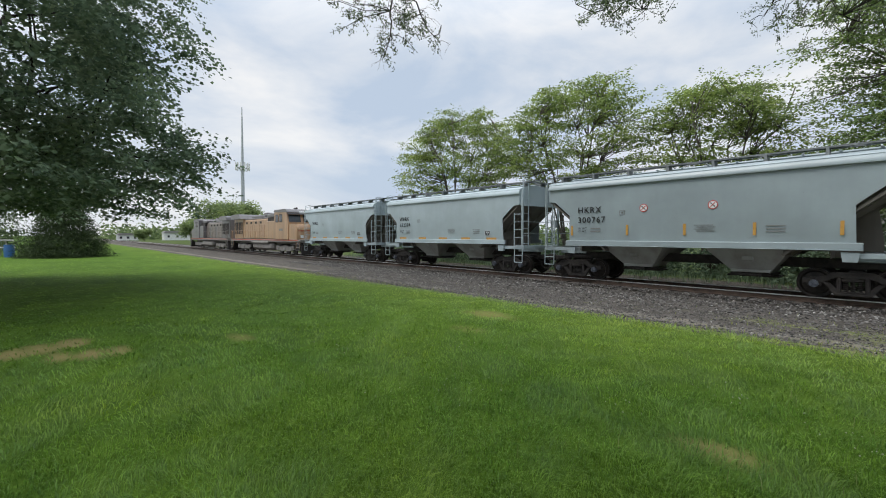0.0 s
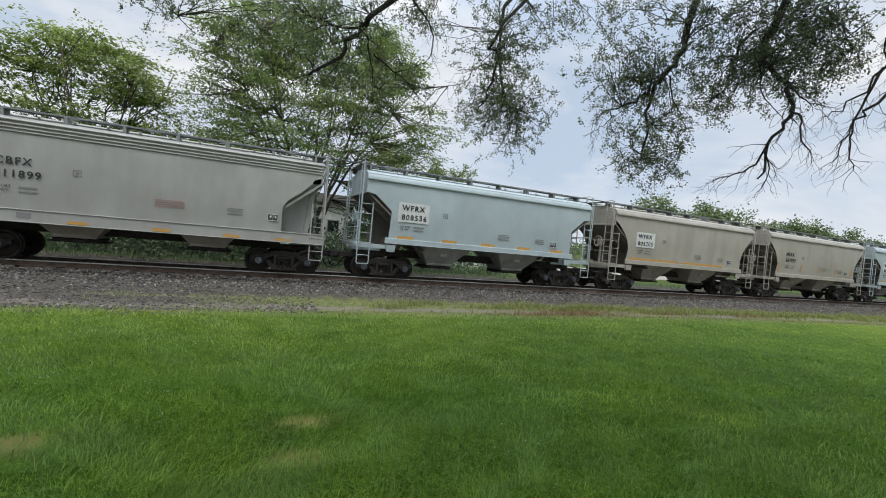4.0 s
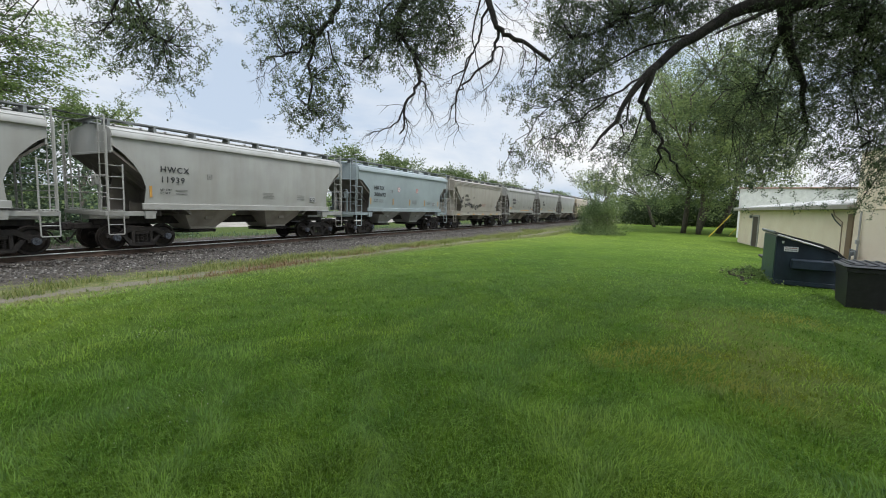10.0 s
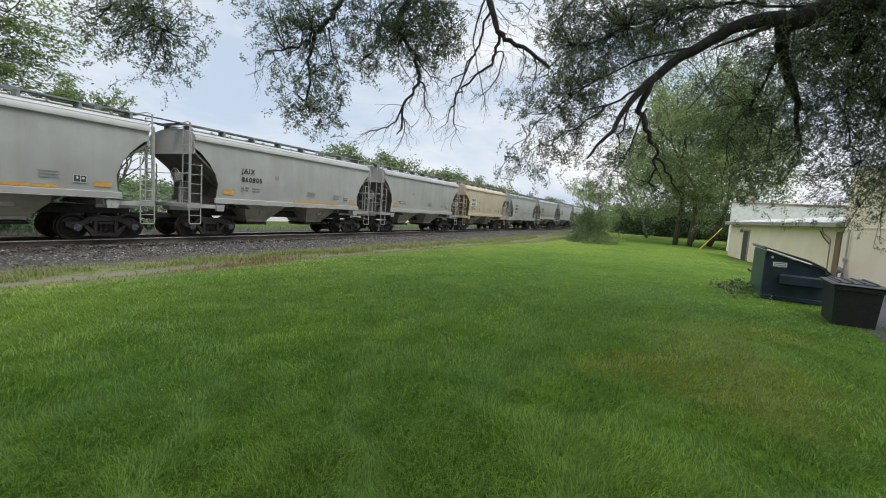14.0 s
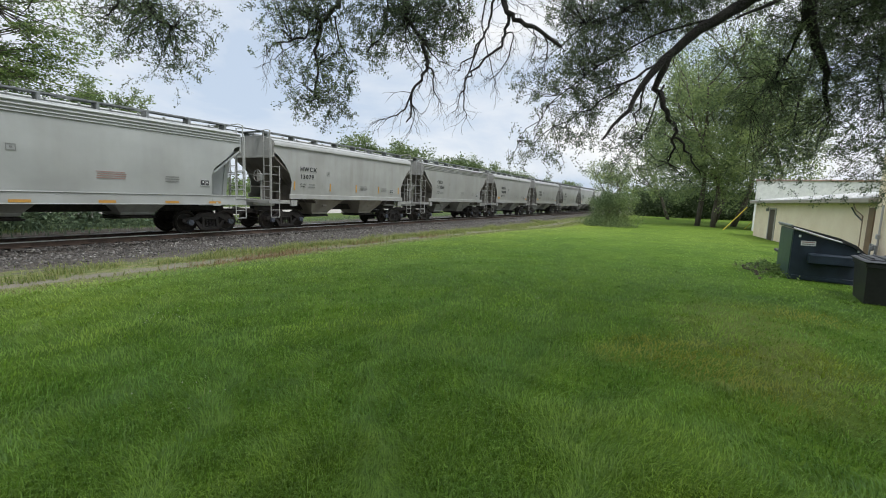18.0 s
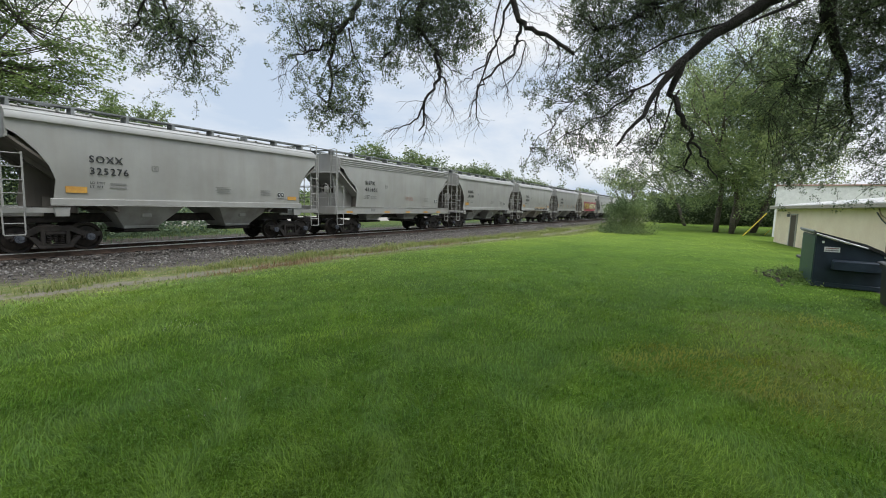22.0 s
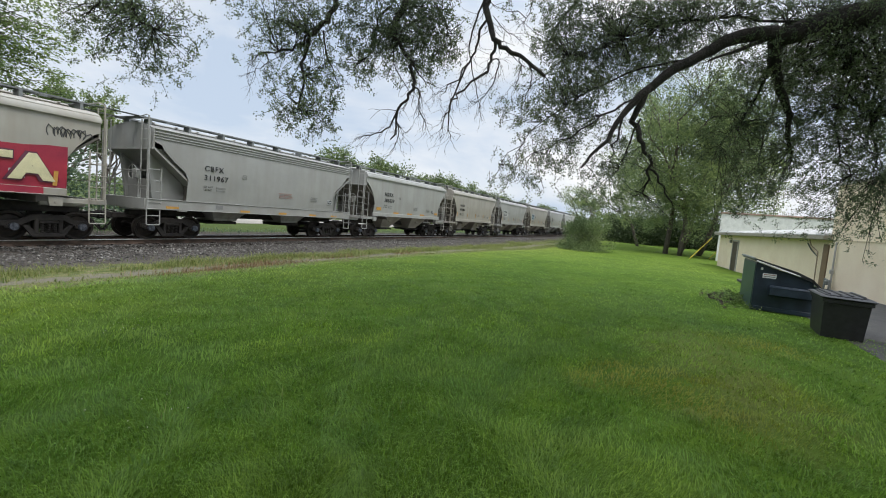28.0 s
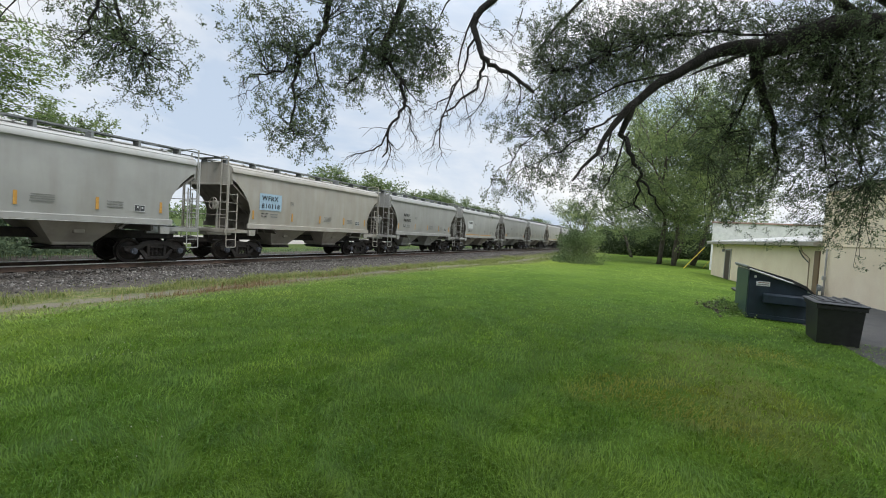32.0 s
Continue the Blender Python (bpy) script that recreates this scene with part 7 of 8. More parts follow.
    spray(9.31, -3.26, 3.72, 0.91, 0.44)
    spray(9.42, -3.41, 2.85, 0.76, 0.33)
    spray(9.4, -3.8, 4.27, 1.14, 0.44)
    spray(-4.51, 2.45, 4.35, 0.12, 0.25)
    spray(-4.38, 2.75, 4.28, 0.2, 0.40)
    spray(-4.12, 2.97, 4.23, 0.21, 0.50)
    spray(-4.18, 2.93, 3.96, 0.15, 0.40)
    spray(-3.97, 3.18, 4.22, 0.17, 0.45)
    spray(-3.88, 3.3, 3.98, 0.12, 0.35)
    spray(-4.2, 2.86, 3.76, 0.06, 0.40)
    spray(-4.4, 2.68, 4.53, 0.24, 0.50)
    spray(-4.08, 3.1, 4.58, 0.27, 0.50)
    spray(-2.63, 4.88, 4.43, 0.19, 0.45)
    spray(-2.41, 5, 4.41, 0.2, 0.50)
    spray(-2.17, 5.04, 4.31, 0.1, 0.40)
    spray(-2.5, 5.04, 4.7, 0.31, 0.50)
    spray(-1.15, 5.88, 4.17, 0.13, 0.35)
    spray(-0.99, 5.99, 4.23, 0.15, 0.40)
    spray(-0.67, 6.09, 4.11, 0.18, 0.40)
    spray(-0.58, 6.05, 3.95, 0.1, 0.40)
    spray(-0.81, 6.07, 4.37, 0.36, 0.50)
    spray(-2.48, 4.62, 4.39, 0.18, 0.40)
    spray(-2.11, 4.74, 4.3, 0.22, 0.45)
    spray(-1.8, 4.82, 4.39, 0.19, 0.40)
    spray(-0.94, 5.28, 4.43, 0.17, 0.35)
    spray(-0.66, 5.26, 4.55, 0.22, 0.50)
    spray(-0.52, 5.32, 4.26, 0.23, 0.50)
    spray(-0.25, 5.27, 4.4, 0.23, 0.50)
    spray(-0.27, 5.36, 3.99, 0.17, 0.35)
    spray(0.02, 5.24, 4.47, 0.2, 0.40)
    spray(0.7, 4.92, 3.92, 0.19, 0.40)
    spray(0.98, 4.91, 4.08, 0.23, 0.50)
    spray(1.18, 4.8, 4.2, 0.27, 0.50)
    spray(1.1, 4.84, 3.69, 0.24, 0.60)
    spray(0.89, 4.9, 3.66, 0.18, 0.50)
    spray(1.46, 4.8, 4.07, 0.22, 0.50)
    spray(1.89, 4.7, 4.19, 0.2, 0.50)
    spray(1.82, 4.83, 3.49, 0.15, 0.40)
    spray(2.03, 4.82, 3.3, 0.14, 0.40)
    spray(1.65, 4.86, 3.24, 0.13, 0.40)
    spray(0.84, 4.91, 3.36, 0.2, 0.50)
    spray(1.18, 4.87, 3.31, 0.19, 0.40)
    spray(2.92, 4.69, 3.94, 0.27, 0.80)
    spray(3.09, 4.67, 4.02, 0.28, 0.70)
    spray(2.99, 4.69, 3.56, 0.23, 0.60)
    spray(3.19, 4.66, 3.65, 0.23, 0.40)
    spray(3.12, 5.48, 4.86, 0.26, 0.5)
    spray(3.60, 5.22, 4.80, 0.28, 0.55)
    spray(4.03, 4.93, 4.88, 0.28, 0.5)
    spray(3.91, 5.02, 4.58, 0.2, 0.45)
    spray(4.38, 4.65, 4.74, 0.26, 0.5)
    spray(4.73, 4.33, 4.81, 0.28, 0.5)
    spray(5.04, 4.00, 4.79, 0.3, 0.6)
    spray(5.28, 3.70, 4.55, 0.28, 0.65)
    spray(5.50, 3.38, 4.58, 0.3, 0.7)
    spray(5.69, 3.06, 4.37, 0.28, 0.7)
    spray(5.83, 2.80, 4.18, 0.26, 0.6)
    spray(5.80, 2.87, 4.50, 0.28, 0.55)
    spray(5.66, 3.12, 3.94, 0.25, 0.6)
    spray(5.87, 2.73, 3.80, 0.2, 0.5)
    spray(-0.43, 6.03, 4.05, 0.2, 0.35)
    spray(0.04, 6.08, 4.14, 0.22, 0.4)
    spray(0.48, 6.10, 4.35, 0.22, 0.4)
    spray(0.96, 6.08, 4.45, 0.24, 0.45)
    spray(2.26, 5.83, 4.79, 0.26, 0.5)
    spray(2.57, 5.72, 4.61, 0.24, 0.45)
    spray(1.98, 5.90, 3.67, 0.2, 0.4)
    spray(2.52, 5.74, 3.43, 0.16, 0.35)


def build_overhead_tree():
    rng = np.random.default_rng(51)
    tree = new("overhanging_tree")
    tree.matrix_basis = Matrix()
    tagged(tree, "old dark-barked tree whose small-leaved boughs hang over the lawn", "tree", "trees round the railway")
    elm_limbs()
    elm_sprays()
    twigs, spine = [], []
    for pts, r0, r1, twiggy in ELM_LIMBS:
        # round the way points off
        ps = [Vector(p) for p in pts]
        fine = []
        for i in range(len(ps) - 1):
            a, b, c, d = ps[max(i - 1, 0)], ps[i], ps[i + 1], ps[min(i + 2, len(ps) - 1)]
            for s in range(4):
                t = s / 4
                q = 0.5 * (2 * b + (c - a) * t + (2 * a - 5 * b + 4 * c - d) * t * t + (3 * b - a - 3 * c + d) * t ** 3)
                fine.append(q + Vector(rng.normal(0, 0.008 if r0 < 0.016 else 0.022 if r0 < 0.06 else 0.014, 3)))
        fine.append(ps[-1])
        part("limb", wood([(fine, r0, r1)], 9 if r0 > 0.03 else 5), BARK, tree)
        n = len(fine)
        spine += fine[2:]
        for i in range(2, n):
            for _ in range(1 + int(twiggy > 0.9)):
                if rng.random() > 0.62 * twiggy:
                    continue
                d = (fine[min(i + 1, n - 1)] - fine[i - 1]).normalized()
                way = d * 0.8 + Vector(rng.normal(0, 0.5, 3)) + Vector((0, 0, -0.2))
                grow(rng, fine[i], way, rng.uniform(0.08, 0.24), max(0.0025, min(0.006, r1 * 0.6)), 1, twigs, [], 0.45, 2, -0.1)
    spine = np.array([tuple(p) for p in spine])
    groups = []
    for c, wide, thick in ELM_SPRAYS:
        c = np.array(c)
        foot = spine[np.argmin(((spine - c) ** 2).sum(1))]
        away = (c - foot) / (np.linalg.norm(c - foot) + 1e-6)
        # leafy twigs through the spray, joined to the nearest limb
        leaves = 1.25 * thick * math.pi * (wide / 0.0056) ** 2 / 5.0
        n = max(3, int(leaves / 32))
        at = c + np.clip(rng.normal(0, 0.62, (n, 3)), -1.5, 1.5) * wide
        way = away * 0.5 + rng.normal(0, 0.6, (n, 3)) + np.array([0, 0, -0.35])
        way /= np.linalg.norm(way, axis=1, keepdims=True)
        ln = rng.uniform(0.10, 0.26, n)
        for j in range(n):
            a, b = Vector(at[j]), Vector(at[j] + way[j] * ln[j])
            twigs.append(([a, (a + b) / 2 + Vector(rng.normal(0, 0.012, 3)), b], 0.0028, 0.0015))
            if j % 6 == 0:
                f = Vector(foot)
                m1 = f.lerp(a, 0.35) + Vector(rng.normal(0, 0.035, 3))
                m2 = f.lerp(a, 0.7) + Vector(rng.normal(0, 0.035, 3)) + Vector((0, 0, 0.03))
                twigs.append(([f, m1, m2, a], 0.006, 0.003))
        s = rng.uniform(0, 1, (n, 32, 1))
        p = (at[:, None] + way[:, None] * ln[:, None, None] * s).reshape(-1, 3)
        groups.append(leaf_cloud(rng, p, 1, 0.045, 0.028, 1.0, 1.9, 0.45))
    tagged(part("twig_mass", wood(twigs, 4), BARK, tree), kind="stuff")
    v, f = joined(groups)
    tagged(part("foliage", cloud_mesh("foliage", v, f), LEAF_ELM, tree), kind="stuff")
    # the crown carried on overhead, mostly out of view, to shade the lawn
    u = rng.normal(0, 1, (1500, 3))
    u /= np.linalg.norm(u, axis=1, keepdims=True)
    c = u * rng.uniform(0.3, 1.0, (1500, 1)) ** 0.5 * np.array([8.0, 8.0, 3.0]) + np.array([7.0, -0.5, 10.6])
    v, f = leaf_cloud(rng, c[c[:, 2] > 7.4], 36, 0.5, 0.11, 0.8, 2.0, 0.4)
    # second unseen canopy, added above the standing point to darken the near grass
    u = rng.normal(0, 1, (1300, 3))
    u /= np.linalg.norm(u, axis=1, keepdims=True)
    c2 = u * rng.uniform(0.2, 1.0, (1300, 1)) ** 0.5 * np.array([8.6, 6.4, 2.0]) + np.array([-0.9, -3.3, 10.4])
    v2, f2 = leaf_cloud(rng, c2[c2[:, 2] > 8.6], 36, 0.5, 0.11, 0.8, 2.0, 0.4)
    v, f = joined([(v, f), (v2, f2)])
    tagged(part("upper_foliage", cloud_mesh("upper_foliage", v, f), LEAF_ELM, tree), kind="stuff")


# ---- buildings and yard things ----
def build_tower():
    t = new("cell_tower")
    t.matrix_basis = Matrix.Translation((-143.4, 44, 0))
    tagged(t, "slender grey monopole antenna tower with one ring of panels", "tower")
    part("pole", Kit().tube([(0, 0, -0.5), (0, 0, 12), (0, 0, 24), (0, 0, 25)], 0.62, 12, 0.42), TOWERGREY, t)
    part("mast", Kit().tube([(0, 0, 25), (0, 0, 34), (0, 0, 42.2)], 0.40, 10, 0.12), TOWERGREY, t)
    part("platform", Kit().lathe([(0.5, -0.1), (0.5, 0.1)], (0, 0, 0), 12), TOWERGREY, t, at=pose(0, 0, 23.4, 90))
    for i in range(12):
        a = i * math.pi / 6
        part("antenna_panel", kept("panel", lambda: Kit().box((0, 0, 0), (0.28, 0.45, 2.4), bev=0.05).mesh("antenna_panel")), HOUSEWHITE, t, at=pose(2.0 * math.cos(a), 2.0 * math.sin(a), 23.6, 0, 0, math.degrees(a)))
        part("antenna_arm", kept("arm", lambda: Kit().tube([(0, 0, 0), (2.0, 0, 0)], 0.06, 5).mesh("antenna_arm")), TOWERGREY, t, at=pose(0, 0, 23.2, 0, 0, math.degrees(a)))


def build_far_yard():
    drum = new("plastic_drum")
    drum.matrix_basis = Matrix.Translation((-47.0, -2.75, float(ground_z(-47.0, -2.75))))
    tagged(drum, "blue plastic drum standing on the grass", "drum")
    part("body", Kit().tube([(0, 0, 0), (0, 0, 0.28)], 0.30, 18, 0.31).tube([(0, 0, 0.28), (0, 0, 0.6)], 0.315, 18).tube([(0, 0, 0.6), (0, 0, 0.95)], 0.31, 18, 0.29), DRUMBLUE, drum)
    for z in (0.28, 0.6, 0.93):
        part("hoop", kept("hoop", lambda: Kit().tube([(0, 0, -0.03), (0, 0, 0.03)], 0.335, 18).mesh("hoop")), DRUMBLUE, drum, at=(0, 0, z))
    table = new("garden_table")
    table.matrix_basis = pose(-49.0, -4.0, float(ground_z(-49.0, -4.0)), 0, 0, 20)
    tagged(table, "pale weathered picnic table beside the drum", "table")
    part("tabletop", Kit().box((0, 0, 1.28), (1.3, 2.6, 0.12), bev=0.02), TRIMGREY, table)
    for sx in (-1, 1):
        part("bench_board", Kit().box((sx * 0.95, 0, 0.72), (0.3, 2.6, 0.07), bev=0.02), HOUSEWHITE, table)
        for sy in (-1, 1):
            part("leg", Kit().tube([(sx * 0.9, sy * 0.9, -0.02), (sx * 0.2, sy * 0.9, 1.25)], 0.07, 6), TRIMGREY, table)


def build_house(x, y, w, d, h, roof, rz, label):
    b = new("house")
    b.matrix_basis = pose(x, y, -0.4, 0, 0, rz)
    tagged(b, label, "house", "far houses")
    part("wall", Kit().box((0, 0, h / 2), (w, d, h), bev=0.02), HOUSEWHITE, b)
    part("roof", Kit().prism([(-w / 2 - 0.4, h), (w / 2 + 0.4, h), (w / 2 - 0.6, h + roof), (-w / 2 + 0.6, h + roof)], -d / 2 - 0.4, d / 2 + 0.4), ROOFGREY, b)
    for i in range(3):
        win = part("window", Kit().box((-w / 3 + i * w / 3, -d / 2 - 0.02, h * 0.55), (1.0, 0.06, 1.1), bev=0.01), TRIMGREY, b)
        part("pane", Kit().box((-w / 3 + i * w / 3, -d / 2 - 0.055, h * 0.55), (0.84, 0.02, 0.94)), GLASS, win)


def build_garage():
    """Low cream building along the lawn: a long wing with a door, a taller block at its near end."""
    yard = math.degrees(math.atan2(1.9, 16.8))
    g = new("cream_building")
    g.matrix_basis = pose(23.8, -6.65, -0.45, 0, 0, yard)
    tagged(g, "low cream block building with shallow pale roof and brown door", "building")
    part("wall", Kit().box((8.95, -3.0, 1.25), (17.9, 6.0, 2.5), bev=0.015), PLASTER, g)
    part("eave_board", Kit().box((9.0, 0.13, 2.575), (18.2, 0.56, 0.2), bev=0.02), flat_paint("weathered_eave", (0.33, 0.30, 0.25)), g, "weathered grey eave")
    roof = Kit()
    roof.v = [(-0.1, 0.4, 2.645), (18.15, 0.4, 2.645), (18.15, -6.2, 3.45), (-0.1, -6.2, 3.45), (-0.1, 0.4, 2.70), (18.15, 0.4, 2.70), (18.15, -6.2, 3.5), (-0.1, -6.2, 3.5)]
    roof.f = [(3, 2, 1, 0), (4, 5, 6, 7), (0, 1, 5, 4), (1, 2, 6, 5), (2, 3, 7, 6), (3, 0, 4, 7)]
    part("roof", roof, ROOFTIN, g, "pale weathered sheet roof")
    tilt = math.degrees(math.atan2(0.8, 6.6))
    for i in range(11):
        part("roof_seam", kept("seam", lambda: Kit().box((0, 0, 0), (0.05, 6.6, 0.05), bev=0.01).mesh("roof_seam")), ROOFTIN, g, at=pose(0.5 + i * 1.6, -2.9, 3.11, -tilt))
    door = part("door", Kit().box((13.37, 0.02, 1.03), (1.2, 0.06, 2.06), bev=0.01), DOORBROWN, g, "dark brown steel door")
    part("door_frame", Kit().box((12.73, 0.03, 1.06), (0.08, 0.09, 2.14), bev=0.01).box((14.01, 0.03, 1.06), (0.08, 0.09, 2.14), bev=0.01).box((13.37, 0.03, 2.12), (1.36, 0.09, 0.08), bev=0.01), TRIMGREY, door)
    part("door_knob", Kit().lathe([(0.03, 0), (0.035, 0.05)], (12.85, 0.05, 1.0), 8), GALV, door)
    part("wall_lamp", Kit().box((14.4, 0.1, 2.05), (0.16, 0.16, 0.22), bev=0.03).tube([(14.4, 0.0, 2.2), (14.4, 0.15, 2.25)], 0.02, 6), GALV, g)
    part("downspout", Kit().tube([(1.5, 0.25, 2.45), (1.35, 0.22, 2.2), (0.95, 0.1, 1.95), (0.9, 0.1, 0.45)], 0.024, 8), flat_paint("brown_pipe", (0.30, 0.22, 0.14)), g)
    part("conduit", Kit().tube([(2.2, 0.04, 2.3), (1.7, 0.06, 2.0), (1.1, 0.05, 1.75)], 0.025, 6), BINBLACK, g)
    part("corner_panel", Kit().box((0.42, 0.03, 1.35), (0.44, 0.06, 1.9), bev=0.01), flat_paint("brown_panel", (0.20, 0.13, 0.075)), g, "brown boarded opening")
    block = part("tall_wall", Kit().box((-6.0, -3.1, 2.35), (12.0, 6.4, 4.7), bev=0.02), PLASTER, g, "taller cream block")
    part("coping", Kit().box((-6.0, -3.1, 4.76), (12.2, 6.6, 0.12), bev=0.02), TRIMGREY, block)
    part("wall_band", Kit().box((-6.4, 0.115, 2.5), (11.0, 0.03, 0.06), bev=0.01), PLASTER, block)
    part("meter_pipe", Kit().tube([(-0.7, 0.18, 2.4), (-0.7, 0.18, 0.5)], 0.035, 6).box((-0.7, 0.2, 1.2), (0.12, 0.12, 0.18), bev=0.02), TRIMGREY, block)
    part("gas_meter", Kit().tube([(-0.9, 0.3, 0.4), (-0.9, 0.3, 0.85), (-0.5, 0.3, 0.9), (-0.5, 0.3, 0.4)], 0.035, 6).box((-0.7, 0.32, 0.75), (0.16, 0.14, 0.2), bev=0.04), GALV, block)
    shed = new("white_shed")
    shed.matrix_basis = pose(50.0, -5.4, -0.5, 0, 0, -7)
    tagged(shed, "white painted shed with a rusty coping behind the cream building", "shed")
    part("wall", Kit().box((3.0, -6.0, 2.35), (6.0, 12.0, 4.7), bev=0.02), HOUSEWHITE, shed)
    part("coping", Kit().box((3.0, -6.0, 4.75), (6.2, 12.2, 0.14), bev=0.02), flat_paint("rusty_coping", (0.40, 0.26, 0.21)), shed, "rusty red coping")
    lot = Kit().box((14.6, -10.8, -0.045), (18.0, 14.6, 0.1), bev=0.02)
    tagged(part("parking_lot", lot, ASPHALT), "dark asphalt yard behind the bins", "pavement", kind="structure")


def build_dumpster():
    d = new("dumpster")
    d.matrix_basis = pose(14.835, -3.094, -0.1, 0, 0, -92.8) @ Matrix.Diagonal((0.76, 1.33, 1.02, 1))
    tagged(d, "dark blue steel dumpster with a sloping black lid and green end", "dumpster")
    side = [(-0.82, 0.1), (0.74, 0.1), (0.82, 0.70), (0.76, 0.90), (-0.82, 1.27)]
    part("body", Kit().prism(side, -0.9, 0.9), DUMPBLUE, d)
    part("end_panel", Kit().box((-0.832, 0, 0.69), (0.02, 1.74, 1.1), bev=0.008), DUMPGREEN, d, "green steel end")
    prof = [(-0.90, 1.30), (0.25, 1.05), (0.60, 0.94), (0.86, 0.78), (0.90, 0.80), (0.64, 0.99), (0.27, 1.12), (-0.89, 1.36)]
    for a, b in ((-0.95, -0.02), (0.02, 0.95)):
        part("lid", Kit().prism(prof, a, b), BINBLACK, d, "black plastic lid")
    part("lid_hinge_bar", Kit().tube([(-0.90, -0.97, 1.35), (-0.90, 0.97, 1.35)], 0.028, 8), GALV, d)
    for s in (-1, 1):
        part("fork_pocket", Kit().box((0.15, s * 0.96, 0.62), (1.15, 0.16, 0.24), bev=0.03), DUMPBLUE, d)
        part("rim_bar", Kit().tube([(-0.84, s * 0.955, 1.30), (0.32, s * 0.955, 1.03)], 0.016, 6), PATCH, d)
        part("skid", Kit().box((0, s * 0.6, 0.05), (1.5, 0.12, 0.1), bev=0.02), DUMPBLUE, d)
        part("warning_label", Kit().box((-0.44, s * 0.906, 0.96), (0.36, 0.008, 0.11)), PATCH, d, "white printed label")
        for j in range(2):
            part("label_text", Kit().box((-0.44, s * 0.912, 0.985 - j * 0.045), (0.30, 0.004, 0.018)), FAINT if j else REDTEXT, d)
        part("corner_bracket", Kit().box((0.74, s * 0.915, 0.86), (0.10, 0.03, 0.06), bev=0.01).box((-0.66, s * 0.915, 1.12), (0.06, 0.03, 0.06), bev=0.01), PATCH, d)
        part("base_rail", Kit().box((0, s * 0.905, 0.16), (1.5, 0.03, 0.1), bev=0.01), DUMPBLUE, d)


def build_cart():
    c = new("wheeled_bin")
    c.matrix_basis = pose(11.62, -3.46, -0.03, 0, 0, -95) @ Matrix.Diagonal((0.92, 1.35, 0.81, 1))
    tagged(c, "black plastic wheeled bin with a ribbed lid on the grass", "bin")
    k = Kit()
    lo, hi = [(-0.33, -0.36), (0.33, -0.36), (0.33, 0.34), (-0.33, 0.34)], [(-0.37, -0.42), (0.37, -0.42), (0.37, 0.40), (-0.37, 0.40)]
    k.v = [(x, y, 0.04) for x, y in lo] + [(x * 0.98, y * 0.98, 0.86) for x, y in hi] + [(x * 1.06, y * 1.06, 0.87) for x, y in hi] + [(x * 1.06, y * 1.06, 0.95) for x, y in hi]
    k.f = [(3, 2, 1, 0), (12, 13, 14, 15)] + [(4 * r + i, 4 * r + (i + 1) % 4, 4 * r + 4 + (i + 1) % 4, 4 * r + 4 + i) for r in range(3) for i in range(4)]
    part("body", k, BINBLACK, c)
    lid = Kit().box((0, 0.0, 0.985), (0.86, 0.96, 0.06), bev=0.025).box((0, 0.02, 1.025), (0.66, 0.74, 0.05), bev=0.02)
    lid = part("lid", lid, BINBLACK, c, "ribbed black lid")
    for i in range(4):
        part("lid_rib", kept("lid_rib", lambda: Kit().box((0, 0, 0), (0.05, 0.7, 0.03), bev=0.012).mesh("lid_rib")), BINBLACK, lid, at=(-0.27 + i * 0.18, 0.02, 1.062))
    part("handle", Kit().tube([(-0.3, 0.46, 0.93), (-0.3, 0.56, 0.95), (0.3, 0.56, 0.95), (0.3, 0.46, 0.93)], 0.02, 7), BINBLACK, c)
    part("axle", Kit().tube([(-0.3, 0.30, 0.13), (0.3, 0.30, 0.13)], 0.014, 6), GALV, c)
    for s in (-1, 1):
        k = Kit()
        ring = [(s * 0.24, 0.30 + 0.13 * math.cos(a * 0.3927), 0.13 + 0.13 * math.sin(a * 0.3927)) for a in range(17)]
        k.tube(ring, 0.035, 6)
        part("wheel", k, BINBLACK, c)


def build_far_lot():
    lot = Kit().box((75.0, 38.0, -0.44), (128.0, 14.0, 0.1), bev=0.02)
    tagged(part("gravel_lot", lot, PALEGRAVEL), "pale dusty gravel lot beyond the railway", "gravel lot", kind="structure")


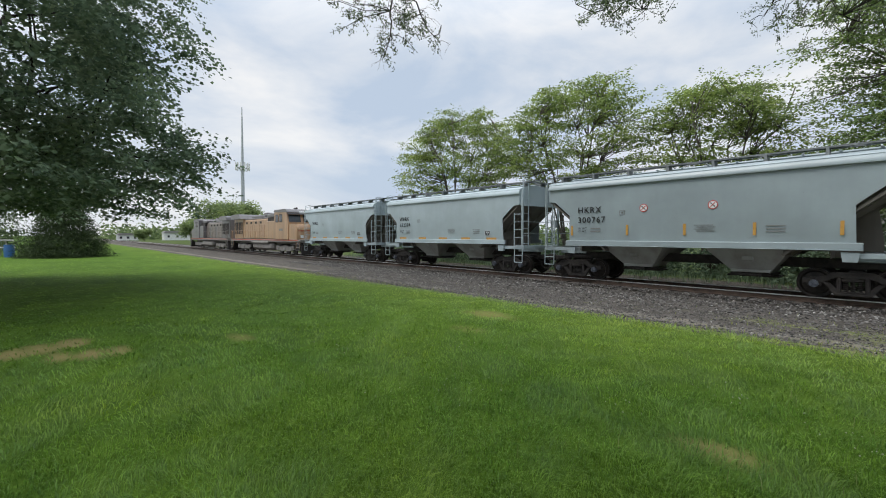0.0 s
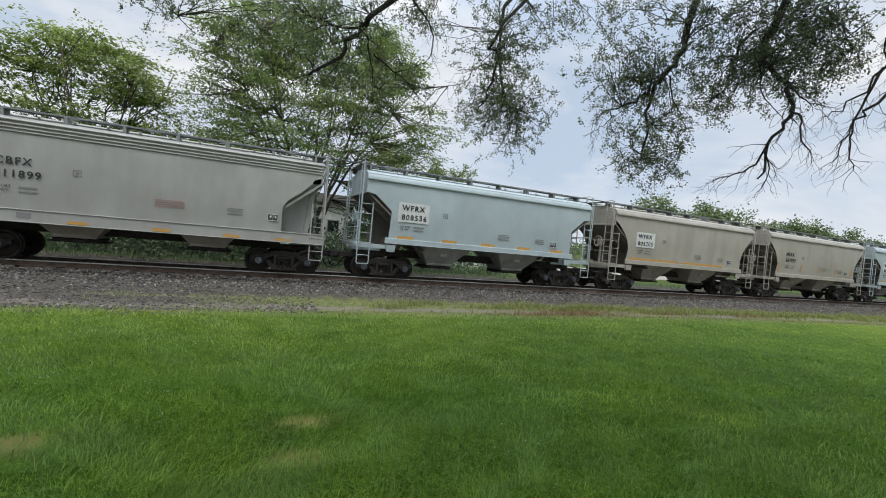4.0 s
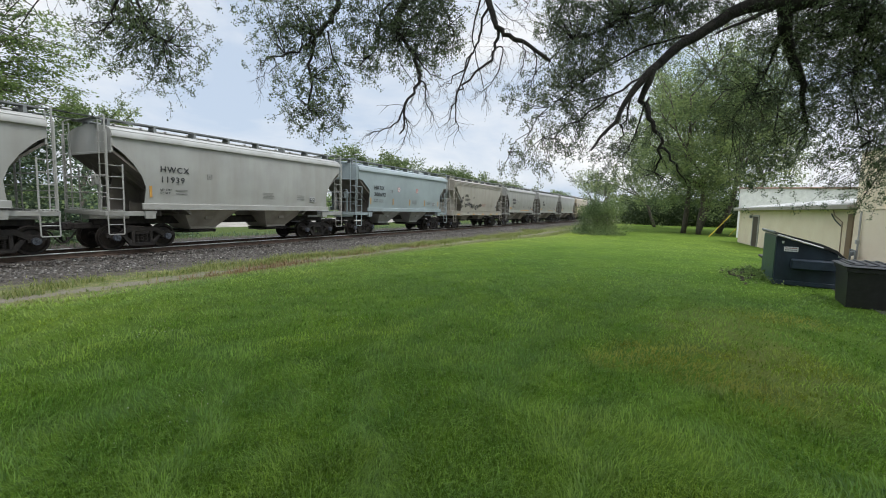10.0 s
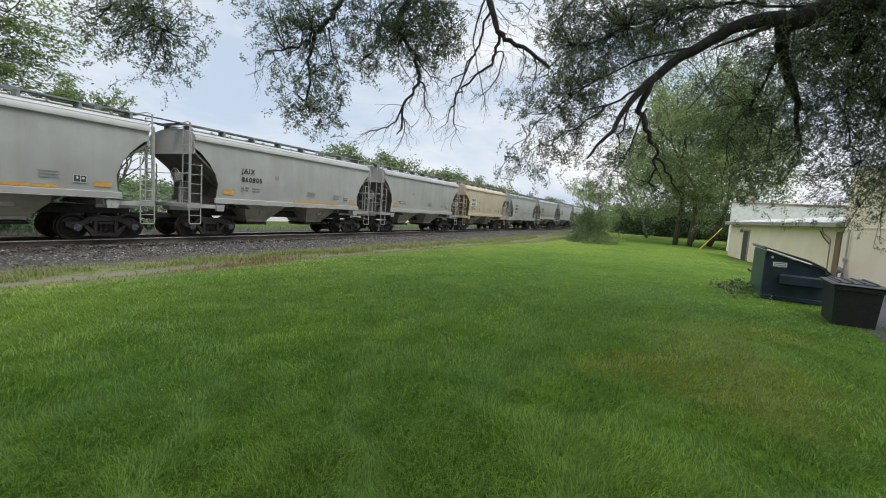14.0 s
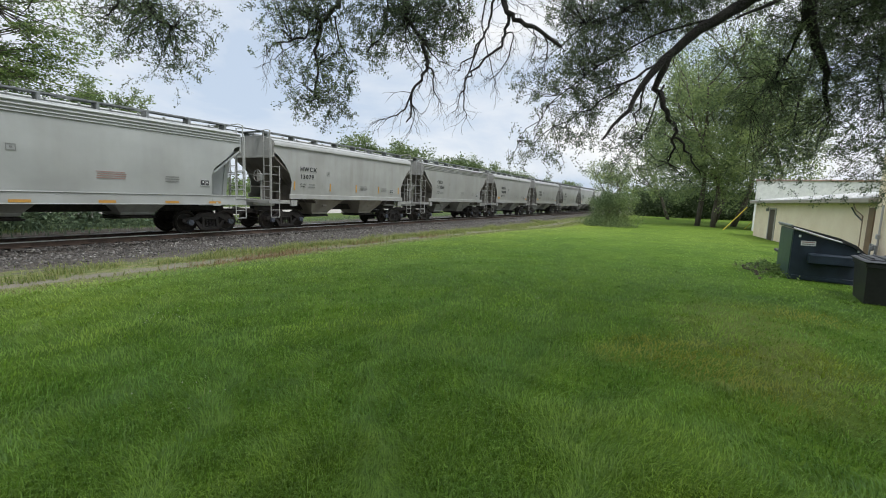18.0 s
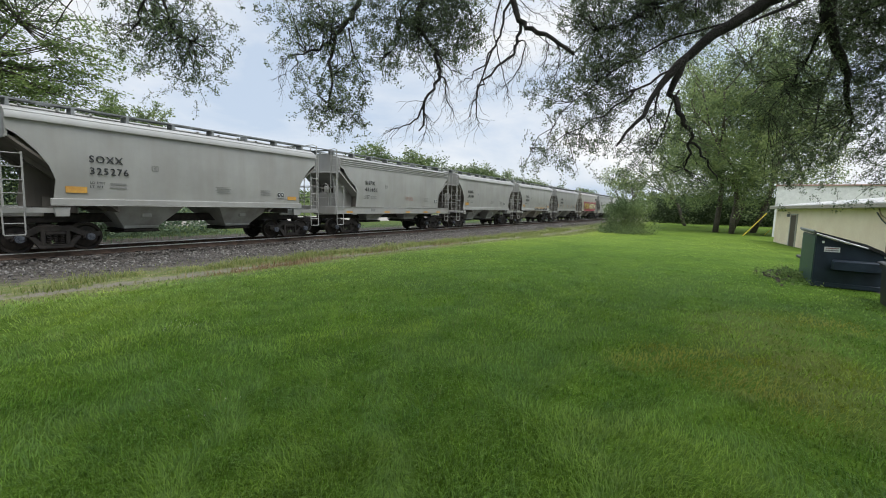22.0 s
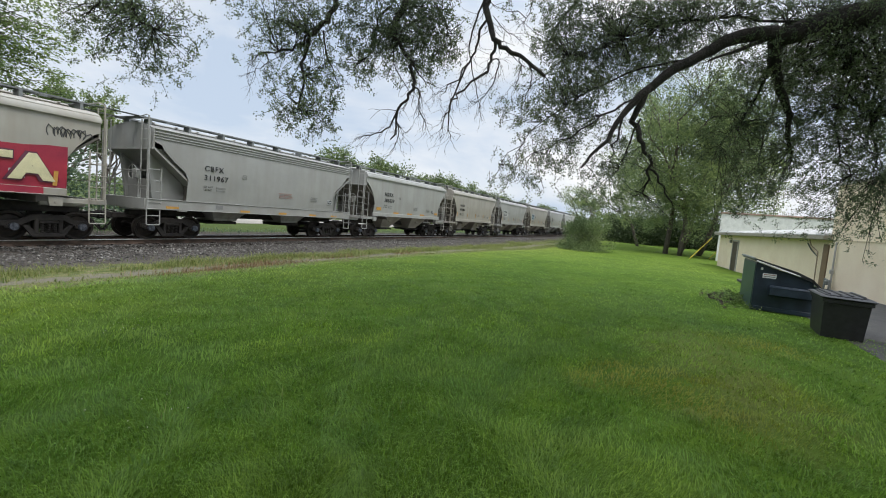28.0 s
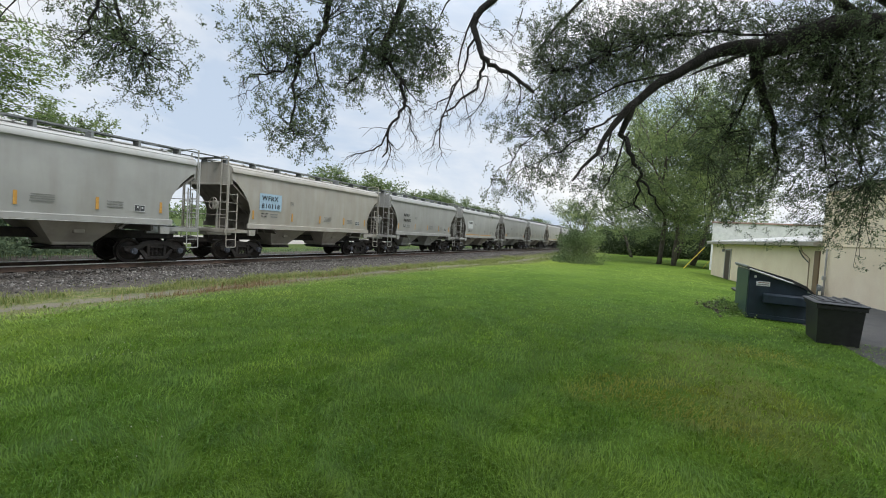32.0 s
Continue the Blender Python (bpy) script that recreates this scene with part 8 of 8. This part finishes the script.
def build_yard_bits():
    for x, y, s in ((49.0, -3.1, 1.0), (54.0, -5.2, 0.5)):
        g = new("guy_wire")
        z = float(ground_z(x, y))
        g.matrix_basis = Matrix.Translation((x, y, z))
        tagged(g, "yellow plastic guard on a slanting guy wire", "guy wire", "guy wires")
        part("guard", Kit().tube([(0, 0, -0.05), (0.7 * s, -1.75 * s, 2.2 * s)], 0.03, 8), GUYYELLOW, g)
        part("wire", Kit().tube([(0.7 * s, -1.75 * s, 2.2 * s), (3.2, -8.0, 10.0)], 0.012, 5), GALV, g)
    # heap of dug stones and weeds beside the dumpster
    rng = np.random.default_rng(61)
    heap = new("stone_heap")
    heap.matrix_basis = Matrix.Translation((15.2, -1.85, -0.02))
    tagged(heap, "small heap of grey stones and weeds by the dumpster", "stone heap")
    stone = surface("heap_stone", (0.03, 0.025, 0.018), (0.11, 0.09, 0.07), 6, 0.9, 0, 0.6, 30, 0.02, 0.3)
    forms = []
    for i in range(5):
        b = bmesh.new()
        bmesh.ops.create_icosphere(b, subdivisions=1, radius=1)
        for v in b.verts:
            v.co *= rng.uniform(0.7, 1.2)
        me = bpy.data.meshes.new("stone")
        b.to_mesh(me)
        b.free()
        forms.append(me)
    for i in range(30):
        s = rng.uniform(0.03, 0.085)
        ob = part("stone", forms[i % 5], stone, heap, at=pose(rng.normal(0, 0.75), rng.normal(0, 0.3), s * 0.3, *rng.uniform(0, 360, 3)))
        ob.scale = (s, s, s * 0.7)
    c = np.stack([rng.normal(0, 0.8, 90), rng.normal(-0.3, 0.3, 90), np.abs(rng.normal(0.02, 0.06, 90))], -1)
    v, f = leaf_cloud(rng, c, 14, 0.16, 0.07)
    tagged(part("weed_mass", cloud_mesh("weed_mass", v, f), LEAF_MID, heap), kind="stuff")


build_ground()
build_track()
build_train()
build_loco(FIRST - 6.5 - 11.5, 1, False)
build_loco(FIRST - 6.5 - 11.5 - 23.0, -1, True)
build_maple()
build_background_trees()
build_bush()
build_overhead_tree()
build_tower()
build_far_yard()
build_garage()
build_dumpster()
build_cart()
build_yard_bits()
build_far_lot()
build_house(-118, 52, 22, 9, 3.2, 2.0, 8, "white low house with a grey roof beyond the track")
build_house(-250, 44.6, 11, 8, 3.4, 1.2, 88, "long white low building far along the railway")
build_house(-250, 24.8, 8, 8, 2.4, 0.9, 88, "low white building far beside the railway")
build_house(-92, 58, 14, 9, 3.0, 1.8, -5, "white house far beyond the track")
build_house(6.0, 37.0, 4.0, 3.0, 4.1, 0.7, 0, "small cream shed glimpsed beyond the railway")
build_house(-8, 58, 16, 9, 3.2, 2.2, 0, "white house glimpsed beyond the railway")
build_stones()
build_grass()
build_clover()

# ---- what moves ----
GONE = [(0.0, 0.0), (3.0, 36.9), (4.5, 55.5), (6.5, 80.4), (9.0, 111.1), (13.0, 159.92), (17.0, 208.98), (19.0, 233.3), (23.0, 282.02), (28.0, 342.38), (30.0, 366.5), (32.0, 390.75)]


def gone(t):
    return float(np.interp(t, [a for a, _ in GONE], [b for _, b in GONE]))


def motions():
    for car, x, axles, y in CARS:
        walk(car, [(t, pose(x - s, y, RAIL_Z)) for t, s in GONE])
        # the wheels turn while the car is near
        times = [t / 30 for t in range(0, 961, 1) if -24 < x - gone(t / 30) < 34]
        if len(times) < 2:
            times = [0.0]
        for w in axles:
            base = w.matrix_basis.translation
            rows = [(t, pose(base.x, 0, base.z, 0, -math.degrees(gone(t) / 0.457), 0)) for t in times]
            rows = ([(0.0, rows[0][1])] if times[0] > 0 else []) + rows + ([(32.0, rows[-1][1])] if times[-1] < 32 else [])
            walk(w, rows)
    for loco, x, facing in LOCOS:
        walk(loco, [(t, pose(x - s, TRACK_Y, RAIL_Z, 0, 0, 0 if facing > 0 else 180)) for t, s in GONE])


motions()
